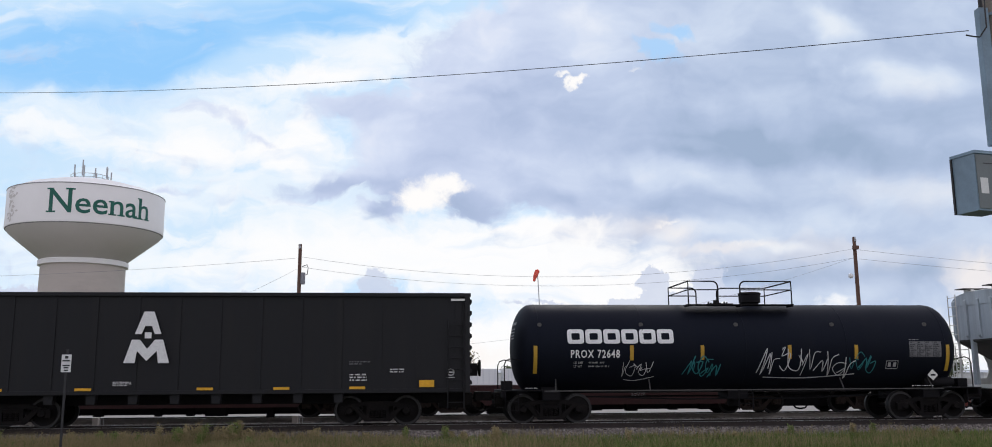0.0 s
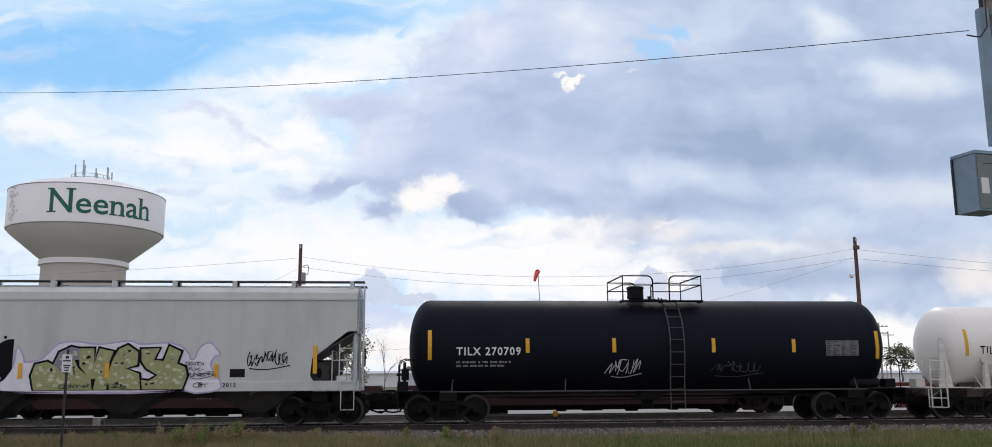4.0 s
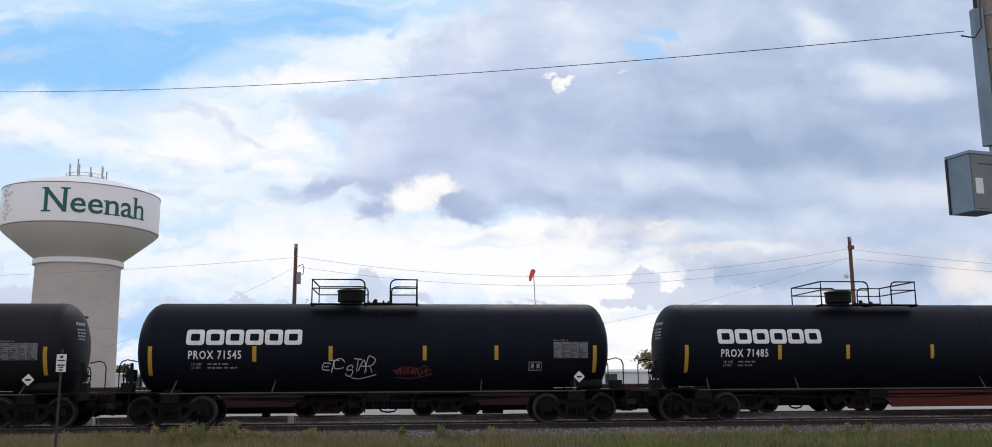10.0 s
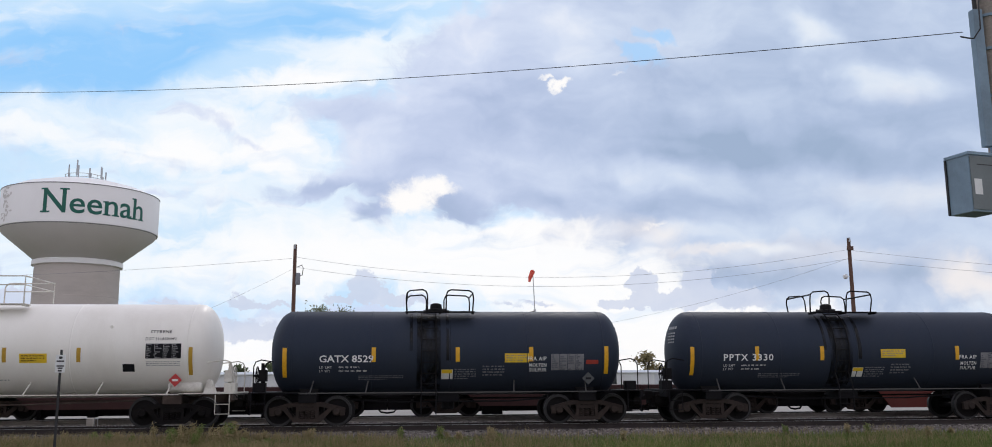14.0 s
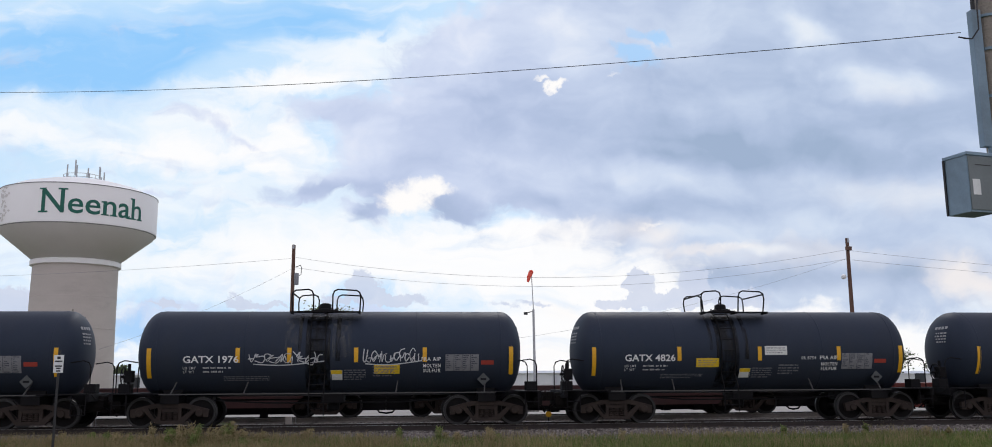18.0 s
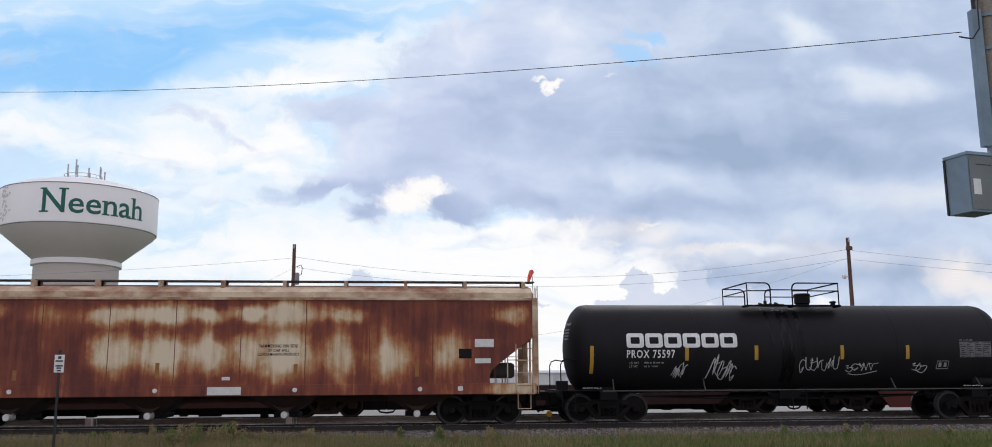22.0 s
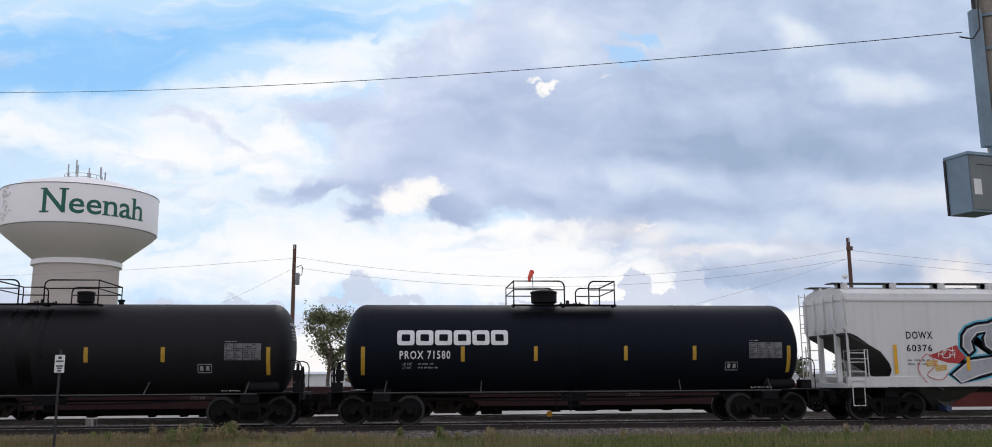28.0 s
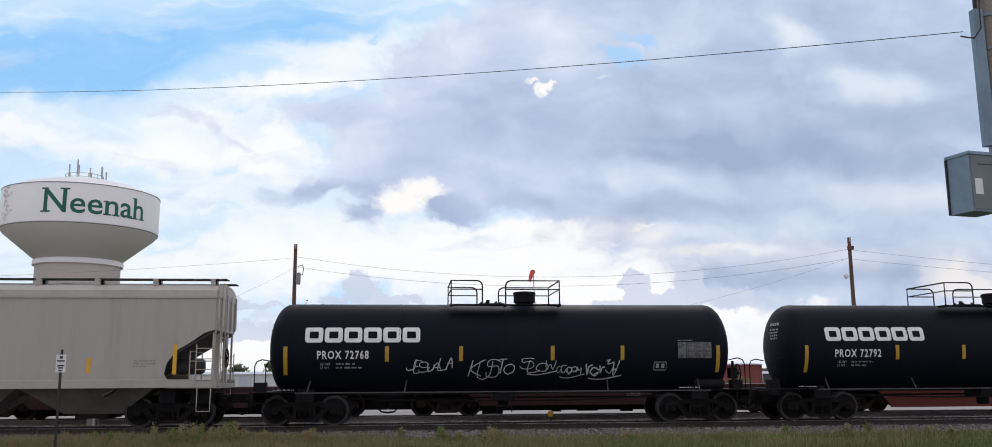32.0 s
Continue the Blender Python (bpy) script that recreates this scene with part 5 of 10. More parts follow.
def coupler(car, x, reach):
    """Knuckle coupler: shank from the end sill at x to the pulling face at reach (same sign)."""
    s = 1 if reach > x else -1
    bm = B()
    box(bm, min(x, reach - s * 0.2), max(x, reach - s * 0.2), -0.09, 0.09, 0.77, 0.93, 0.01)
    box(bm, min(reach - s * 0.28, reach), max(reach - s * 0.28, reach), -0.2, 0.14, 0.71, 1.0, 0.03)
    box(bm, min(reach - s * 0.05, reach + s * 0.1), max(reach - s * 0.05, reach + s * 0.1), 0.03 if s > 0 else -0.17, 0.17 if s > 0 else -0.03, 0.74, 0.97, 0.03)
    box(bm, *sorted((x - s * 0.9, x + s * 0.12)), -0.36, 0.36, 0.5, 0.74, 0.02)
    box(bm, *sorted((x - s * 0.1, x + s * 0.16)), -0.55, 0.55, 0.6, 0.98, 0.02)
    pipe(bm, [(x, 0.45, 0.7), (x + s * 0.3, 0.4, 0.42), (reach, 0.3, 0.33)], 0.03)
    rod(bm, (x - s * 0.35, -0.7, 0.5), (x - s * 0.35, 0.7, 0.5), 0.04)
    pipe(bm, [(x, -0.3, 0.72), (x + s * 0.25, -0.28, 0.5), (reach - s * 0.1, -0.15, 0.38), (reach, -0.1, 0.4)], 0.025)
    pipe(bm, [(x, -1.2, 1.02), (x + s * 0.1, -1.2, 0.9), (x + s * 0.18, -0.4, 0.82), (reach - s * 0.3, -0.2, 0.98)], 0.014)
    return part("coupler", bm, STEEL_DARK, car, "knuckle coupler with air hose")


def brake_wheel(car, x, z, ink, y=-0.5):
    bm = B()
    ring = [(x, y + 0.28 * math.cos(a), z + 0.28 * math.sin(a)) for a in [2 * math.pi * i / 20 for i in range(21)]]
    pipe(bm, ring, 0.02)
    for i in range(5):
        a = 2 * math.pi * i / 5
        rod(bm, (x, y, z), (x, y + 0.28 * math.cos(a), z + 0.28 * math.sin(a)), 0.013, 5)
    rod(bm, (x - 0.1, y, z), (x + 0.06, y, z), 0.04)
    return part("brake_wheel", bm, ink, car, "spoked hand brake wheel")


def step_iron(car, x, y, ink, w=0.42, z0=0.42, z1=1.0, rungs=1):
    bm = B()
    pipe(bm, [(x - w / 2, y, z1), (x - w / 2, y, z0), (x + w / 2, y, z0), (x + w / 2, y, z1)], 0.018)
    for i in range(rungs):
        z = z0 + (z1 - z0) * (i + 1) / (rungs + 1)
        rod(bm, (x - w / 2, y, z), (x + w / 2, y, z), 0.014)
    return part("sill_step", bm, ink, car)


def ladder(car, pts, w, ink, rungs, name="ladder"):
    """Two stiles through y, z points at x +- w/2 and rungs between."""
    bm = B()
    x, line = pts
    for s in (-1, 1):
        pipe(bm, [(x + s * w / 2, y, z) for y, z in line], 0.02)
    total = [0]
    for a, b in zip(line, line[1:]):
        total.append(total[-1] + math.hypot(b[0] - a[0], b[1] - a[1]))
    for i in range(rungs):
        d = total[-1] * (i + 0.6) / rungs
        for k, (a, b) in enumerate(zip(line, line[1:])):
            if total[k] <= d <= total[k + 1]:
                u = (d - total[k]) / (total[k + 1] - total[k])
                y, z = a[0] + (b[0] - a[0]) * u, a[1] + (b[1] - a[1]) * u
                rod(bm, (x - w / 2, y, z), (x + w / 2, y, z), 0.014, 6)
    return part(name, bm, ink, car)

# ---- tank cars ----
PALE_FRAME = material("cream_frame_paint", (0.62, 0.60, 0.54), 0.55, second=(0.42, 0.38, 0.32), scale=4, dirt=(0.25, 0.2, 0.16), dirt_scale=2)
RUSTY_UNDER = material("rust_brown_underframe", (0.045, 0.03, 0.024), 0.85, second=(0.075, 0.05, 0.04), scale=3, dirt=(0.16, 0.13, 0.1), dirt_scale=2, dirt_amount=0.4)
SIDE_EDGE = material("worn_walkway_edge", (0.06, 0.058, 0.055), 0.55, second=(0.03, 0.03, 0.03), scale=5)
CARS = []


def tank_profile(h, radius, head=0.66):
    prof = [(-h, 0)] + [(-h + head * (1 - math.cos(a)), radius * math.sin(a) ** 0.9) for a in [math.pi / 2 * i / 9 for i in range(1, 10)]]
    return prof + [(-x, r) for x, r in prof[::-1]]


def tank_car(s, half, length, radius, zaxis, paint, label, reach, shift=0.0, deck=None, frame=None, edge=None, dome=None, rails=None, ladder_x=None, foot_x=None,
             brake=1, reservoir=True, struts=(), group="tank cars of the train", valves=(), rusty=False, under=None, rail_paint=None):
    """A tank car about its middle between the trucks. reach: pulling faces of the couplers at both ends."""
    frame, edge = frame or BLACK_FRAME, edge or SIDE_EDGE
    under = under or frame
    car = thing("tank_car", label, "tank car", group, m=pose(s, TRACK_Y, 0))
    CARS.append((car, s))
    h = length / 2
    deck = deck or h + 0.42
    surf = Round(radius, zaxis)
    bm = B()
    lathe_x(bm, [(x + shift, r) for x, r in tank_profile(h, radius)], 0, zaxis, 64)
    part("tank", bm, paint, car, smooth=30)
    n = 5
    for i in range(n):
        x = shift + (i / (n - 1) - 0.5) * (length - 1.5)
        bm = B()
        lathe_x(bm, [(x - 0.02, radius + 0.001), (x - 0.012, radius + 0.007), (x + 0.012, radius + 0.007), (x + 0.02, radius + 0.001)], 0, zaxis, 64)
        part("jacket_seam", bm, paint, car, smooth=30)
    for x in (-half, half):
        truck(car, x, rusty=rusty)
        bm = B()
        box(bm, x - 0.28, x + 0.28, -1.15, 1.15, 0.72, 0.98, 0.02)
        for y in (-0.4, 0.4):
            prism(bm, [(x - 0.22, 0.98), (x + 0.22, 0.98), (x + 0.34, zaxis - radius * 0.80), (x - 0.34, zaxis - radius * 0.80)], y - 0.35, y + 0.35)
        part("saddle", bm, under, car)
    for e in (-1, 1):
        inner, outer = e * (half - 1.1), e * deck
        bm = B()
        box(bm, min(inner, outer), max(inner, outer), -0.24, 0.24, 0.68, 1.02, 0.015)
        box(bm, min(outer - e * 0.12, outer), max(outer - e * 0.12, outer), -1.4, 1.4, 0.82, 1.02, 0.01)
        part("stub_sill", bm, under, car)
        bm = B()
        a, b = sorted((e * (half + 0.25), outer - e * 0.0))
        box(bm, a, b, -1.42, -0.8, 1.02, 1.05)
        box(bm, a, b, 0.8, 1.42, 1.02, 1.05)
        box(bm, *sorted((outer - e * 0.55, outer)), -0.8, 0.8, 1.02, 1.05)
        part("end_walkway", bm, frame, car)
        for y in (-1.12, 1.12):
            bm = B()
            x0, x1 = e * (h - 0.2), outer - e * 0.1
            pipe(bm, [(x0 + shift * 0, y, 1.98), (x1 - e * 0.22, y, 2.04), (x1 - e * 0.06, y, 1.98), (x1, y, 1.84), (x1, y, 1.04)], 0.019)
            part("end_handrail", bm, frame, car)
        for y in (-1.42, 1.42):
            step_iron(car, outer - e * 0.3, y, frame)
        coupler(car, outer, reach[0] if e < 0 else reach[1])
        bm = B()
        box(bm, *sorted((outer - e * 0.4, outer - e * 0.05)), -0.75, -0.35, 1.05, 1.34, 0.03)
        part("end_fitting", bm, frame, car)
    for y in (-1.44, 1.44):
        bm = B()
        box(bm, -half - 0.25, half + 0.25, y - 0.03, y + 0.03, 1.0, 1.035)
        part("side_walkway_edge", bm, edge, car)
    for x in [-half + 0.1, half - 0.1] + list(struts):
        bm = B()
        rod(bm, (x, -1.44, 1.02), (x + 0.06, surf(1.35) - 0.02, 1.38), 0.022)
        part("walkway_strut", bm, edge, car)
    bm = B()
    box(bm, -0.35, 0.35, -0.5, 0.5, zaxis - radius - 0.2, zaxis - radius + 0.1, 0.03)
    lathe_z(bm, [(0.16, zaxis - radius - 0.46), (0.2, zaxis - radius - 0.42), (0.2, zaxis - radius - 0.2), (0.14, zaxis - radius - 0.18)], 0, 0, 14)
    part("bottom_outlet", bm, under, car)
    bm = B()
    pipe(bm, [(-half + 0.8, -0.6, 0.84), (-2.0, -0.55, 0.72), (2.0, -0.55, 0.72), (half - 0.8, -0.6, 0.84)], 0.025)
    pipe(bm, [(-half + 0.9, 0.35, 0.80), (half - 0.9, 0.35, 0.80)], 0.03)
    part("brake_pipe", bm, under, car)
    if reservoir:
        bm = B()
        x = half + 0.35
        lathe_x(bm, [(x - 0.52, 0.05), (x - 0.5, 0.12), (x - 0.44, 0.16), (x + 0.44, 0.16), (x + 0.5, 0.12), (x + 0.52, 0.05)], -1.0, 1.22, 18)
        part("air_reservoir", bm, frame, car, smooth=40)
    if brake:
        bm = B()
        rod(bm, (brake * (deck - 0.28), -0.5, 1.05), (brake * (deck - 0.28), -0.5, 1.95), 0.05)
        box(bm, *sorted((brake * (deck - 0.42), brake * (deck - 0.18))), -0.66, -0.34, 1.38, 1.74, 0.02)
        part("brake_post", bm, frame, car)
        brake_wheel(car, brake * (deck - 0.12), 1.56, frame)
    if ladder_x is not None:
        line = [(-1.5, 0.42), (-1.5, 1.2)]
        for i in range(1, 9):
            a = math.pi + radians(22) - radians(88) * i / 8
            line.append(((radius + 0.12) * math.cos(a), zaxis + (radius + 0.12) * math.sin(a)))
        ladder(car, (ladder_x, line), 0.46, edge, 10)
    if foot_x is not None:
        ladder(car, (foot_x, [(-1.47, 0.4), (-1.47, 1.02)]), 0.46, frame, 2)
    if rails:
        platform(car, rails, zaxis + radius, rail_paint or frame)
    for x, w, hgt in ([dome] if dome else []):
        bm = B()
        zt = zaxis + radius
        lathe_z(bm, [(w / 2 * 0.8, zt - 0.1), (w / 2 * 0.8, zt + 0.04), (w / 2, zt + 0.08), (w / 2, zt + hgt - 0.06), (w / 2 * 1.06, zt + hgt - 0.05), (w / 2 * 1.06, zt + hgt), (w / 2 * 0.9, zt + hgt + 0.03), (0, zt + hgt + 0.03)], x, 0, 28)
        part("manway_dome", bm, frame, car, "round manway housing on top", smooth=35)
    for x, hgt in valves:
        bm = B()
        zt = zaxis + radius
        lathe_z(bm, [(0.08, zt - 0.03), (0.08, zt + hgt * 0.5), (0.11, zt + hgt * 0.55), (0.11, zt + hgt * 0.9), (0.05, zt + hgt)], x, 0, 12)
        part("safety_valve", bm, frame, car, smooth=35)
    return car, surf


def platform(car, rails, zt, frame):
    """The top platform: a grating round the fittings and bent-pipe guard rails.
    rails: x0, x1, gap0, gap1, top height, kind."""
    x0, x1, g0, g1, top, low = rails
    bm = B()
    for y in (-0.95, 0.95):
        box(bm, x0 - 0.05, x1 + 0.05, y - 0.24, y + 0.24, zt - 0.09, zt - 0.065)
    for x in (x0, (x0 + x1) / 2, x1):
        for y in (-0.95, 0.95):
            box(bm, x - 0.03, x + 0.03, y - 0.25, y + 0.2, zt - 0.14, zt - 0.09)
    part("platform_grating", bm, frame, car)
    r = 0.024
    if low is None:
        # small platform: one bent hoop a side, leaning outwards
        for y in (-0.95, 0.95):
            for a, b, e in ((x0, g0, -1), (x1, g1, 1)):
                bm = B()
                pipe(bm, [(a, y * 0.9, zt - 0.1), (a + e * 0.03, y, top - 0.28), (a, y, top - 0.1), (a - e * 0.1, y, top - 0.03), (b + e * 0.16, y, top), (b + e * 0.05, y, top - 0.05), (b, y, top - 0.18), (b, y * 0.9, zt - 0.1)], r)
                part("guard_rail", bm, frame, car)
        for x in (x0, x1):
            bm = B()
            pipe(bm, [(x, -0.95, top - 0.12), (x, 0.95, top - 0.12)], r)
            part("cross_rail", bm, frame, car)
    for y in (-1.15, 1.15) if low is not None else ():
        for a, b, side in ((x0, g0, 1), (g1, x1, -1)):
            bm = B()
            if side > 0:
                pipe(bm, [(a, y, zt - 0.1), (a, y, top)] + [(b - 0.18 + 0.18 * math.sin(k), y, top - 0.18 + 0.18 * math.cos(k)) for k in [math.pi / 2 * i / 4 for i in range(5)]] + [(b, y, zt - 0.1)], r)
            else:
                pipe(bm, [(b, y, zt - 0.1), (b, y, top)] + [(a + 0.18 - 0.18 * math.sin(k), y, top - 0.18 + 0.18 * math.cos(k)) for k in [math.pi / 2 * i / 4 for i in range(5)]] + [(a, y, zt - 0.1)], r)
            rod(bm, (a, y, low), (b, y, low), r * 0.8)
            part("guard_rail", bm, frame, car)
    for x in (x0, x1) if low is not None else ():
        bm = B()
        pipe(bm, [(x, -1.15, top), (x, 1.15, top)], r)
        pipe(bm, [(x, -1.15, low), (x, 1.15, low)], r * 0.8)
        part("cross_rail", bm, frame, car)
    bm = B()
    c = (g0 + g1) / 2
    box(bm, c - 0.42, c + 0.42, -0.35, 0.35, zt - 0.04, zt + 0.03, 0.01)
    for i in range(6):
        k = 2 * math.pi * i / 6
        rod(bm, (c + 0.32 * math.cos(k), 0.25 * math.sin(k), zt + 0.02), (c + 0.32 * math.cos(k), 0.25 * math.sin(k), zt + 0.1), 0.03, 6)
    rod(bm, (c - 0.1, 0, zt), (c - 0.1, 0, zt + 0.16), 0.06)
    part("valve_cluster", bm, frame, car)


def strips(car, surf, items, w=0.12, lift=0.005, ink=None):
    for x, z0, z1 in items:
        panel(car, "reflective_strip", x - w / 2, z0, x + w / 2, z1, ink or YELLOW, surf, "yellow reflective strip", lift)


def load_lines(car, x0, z0, x1, ink, surf, seed, figures=None):
    """The two load limit lines: the words, and the figures or bars for them."""
    w = x1 - x0
    for i, word in enumerate(("LT WT", "LD LMT")):
        z = z0 + i * 0.115
        lettering(car, word, x0, z, x0 + w * (0.22 if i else 0.19), z + 0.075, ink, surf)
        if figures:
            lettering(car, figures[1 - i], x0 + w * (0.3 if i else 0.33), z, x1, z + 0.075, ink, surf)
        else:
            small_print(car, x0 + w * 0.34, z - 0.01, x1, z + 0.085, 1, ink, surf, seed + i)


def owner_tank(s, text, reach, kind, seed=0, half=6.28, brake=1, logo=None, mark=None, diamond=False, box_mark=True, dull=True, faint=True):
    """A black tank car with the owner's block mark; kind wide: broad dome before the gap; kind slim: narrow dome, valve behind."""
    lab = {"wide": "black tank car with bold white blocks and a broad dome", "slim": "black tank car with bold white blocks and a slim dome",
           "late": "black tank car with white blocks and a rear dome"}[kind]
    rails = {"wide": (-2.1, 1.2, -0.45, 0.35, 4.53, 4.25), "slim": (-1.55, 1.6, -0.75, 0.0, 4.5, 4.24), "late": (-1.75, 1.75, -0.75, 0.0, 4.53, 4.25)}[kind]
    dome = {"wide": (-0.95, 0.86, 0.44), "slim": (0.85, 0.52, 0.38), "late": (0.75, 0.72, 0.40)}[kind]
    car, surf = tank_car(s, half, 15.0, 1.46, 2.38, DUSTY_TANK if kind == "slim" else BLACK_TANK, lab, reach, dome=dome, rails=rails, brake=brake, struts=(-3.2, 3.2), foot_x=-0.1 if kind != "wide" else -0.6,
                         valves=((1.95, 0.16),) if kind == "slim" else ())
    strips(car, surf, [(-6.86, 1.56, 2.43), (-3.76, 1.96, 2.43), (-1.45, 1.97, 2.43), (1.45, 1.98, 2.43), (3.70, 1.98, 2.43), (6.84, 1.58, 2.43)], ink=DULL_YELLOW)
    lx0, lx1, lz0, lz1 = logo or (-5.83, -2.30, 2.47, 2.94)
    logo_blocks(car, lx0, lz0, lx1, lz1, WHITE_INK, surf)
    mx = mark if mark is not None else -5.73
    lettering(car, text, mx, 2.04, mx + 1.58, 2.30, WHITE_INK, surf)
    load_lines(car, mx + 0.1, 1.74, mx + 1.5, DULL_INK, surf, seed + 1)
    data_table(car, 5.52, 2.03, 6.62, 2.54, BLACK_TANK, TABLE_GREY if dull else PLACARD_WHITE, surf, seed + 2)
    small_print(car, 5.52, 2.57, 6.1, 2.62, 1, DULL_INK, surf, seed + 7)
    if kind == "slim":
        for x, w, z in ((-0.36, 0.42, 1.25), (0.12, 0.16, 2.1), (-0.9, 0.12, 2.4)):
            panel(car, "dark_spill", x - w / 2, z, x + w / 2, 3.78, WET_TAR, surf, "dark dried spill down the side", 0.0035)
    if box_mark:
        bm = B()
        ribbon(bm, [(4.74, 1.66), (5.14, 1.66), (5.14, 1.91), (4.74, 1.91), (4.74, 1.66)], 0.025)
        quad(bm, 4.80, 1.72, 4.9, 1.86)
        quad(bm, 4.98, 1.72, 5.08, 1.86)
        part("stencil_box", lay(bm, surf, 0.006), DULL_INK, car)
    if diamond:
        placard(car, 6.35, 1.45, 0.18, PLACARD_WHITE, surf)
    small_print(car, 7.0 - 1.5, 1.09, 7.0 - 0.7, 1.13, 1, WHITE_INK, Flat(-1.475), seed + 9)
    small_print(car, -7.2, 1.09, -6.5, 1.13, 1, WHITE_INK, Flat(-1.475), seed + 10)
    for e in (-1, 1):
        end_print(car, e, 7.5, 1.46, 2.38)
    return car, surf


def end_print(car, e, h, radius, za):
    """Small writing on the shoulder of a tank head."""
    bm = B()
    rng = random.Random(5)
    for i in range(5):
        z = za + 0.75 - 0.1 * i - (0.06 if i else 0)
        y = -0.55
        for k in range(4):
            w = rng.uniform(0.06, 0.14)
            ys = (y, y + w)
            ring = []
            for yy, zz in ((ys[0], z), (ys[1], z), (ys[1], z + (0.05 if i else 0.09)), (ys[0], z + (0.05 if i else 0.09))):
                q = min(1, math.hypot(yy, zz - za) / radius) ** (1 / 0.9)
                ring.append(bm.verts.new((e * (h - 0.66 * (1 - math.sqrt(max(0, 1 - q * q))) + 0.012), yy, zz)))
            bm.faces.new(ring if e > 0 else ring[::-1])
            y += w + 0.04
    tagged(part("small_print", bm, DULL_INK, car), kind="stuff")


def streak(car, surf, x, w, z0, z1):
    """A pale dried run down the side from the top fittings."""
    return panel(car, "dried_spill", x - w / 2, z0, x + w / 2, z1, SPILL, surf, "pale dried spill down the side", 0.004)


def spill_material():
    m = material("dried_spill_film", (0.16, 0.16, 0.16), 0.8, second=(0.08, 0.08, 0.08), scale=3, stretch=(6, 6, 0.3), gloss=0.2)
    nd, lk = m.node_tree.nodes, m.node_tree.links
    tc = [n for n in nd if n.bl_idname == "ShaderNodeTexCoord"][0]
    v = nd.new("ShaderNodeVectorMath")
    v.operation = "MULTIPLY"
    v.inputs[1].default_value = (9, 9, 0.5)
    lk.new(tc.outputs["Object"], v.inputs[0])
    n = nd.new("ShaderNodeTexNoise")
    n.inputs["Scale"].default_value, n.inputs["Detail"].default_value = 1.0, 5
    lk.new(v.outputs[0], n.inputs["Vector"])
    r = nd.new("ShaderNodeMapRange")
    r.inputs[1].default_value, r.inputs[2].default_value, r.inputs[4].default_value = 0.42, 0.75, 0.5
    lk.new(n.outputs["Fac"], r.inputs[0])
    lk.new(r.outputs[0], nd["Principled BSDF"].inputs["Alpha"])
    return m


SPILL = spill_material()


def tar_material():
    m = WET_TAR
    nd, lk = m.node_tree.nodes, m.node_tree.links
    tc = [n for n in nd if n.bl_idname == "ShaderNodeTexCoord"][0]
    v = nd.new("ShaderNodeVectorMath")
    v.operation = "MULTIPLY"
    v.inputs[1].default_value = (5, 5, 0.5)
    lk.new(tc.outputs["Object"], v.inputs[0])
    n = nd.new("ShaderNodeTexNoise")
    n.inputs["Scale"].default_value, n.inputs["Detail"].default_value = 1.0, 6
    lk.new(v.outputs[0], n.inputs["Vector"])
    r = nd.new("ShaderNodeMapRange")
    r.inputs[1].default_value, r.inputs[2].default_value, r.inputs[4].default_value = 0.3, 0.6, 0.85
    lk.new(n.outputs["Fac"], r.inputs[0])
    lk.new(r.outputs[0], nd["Principled BSDF"].inputs["Alpha"])


tar_material()


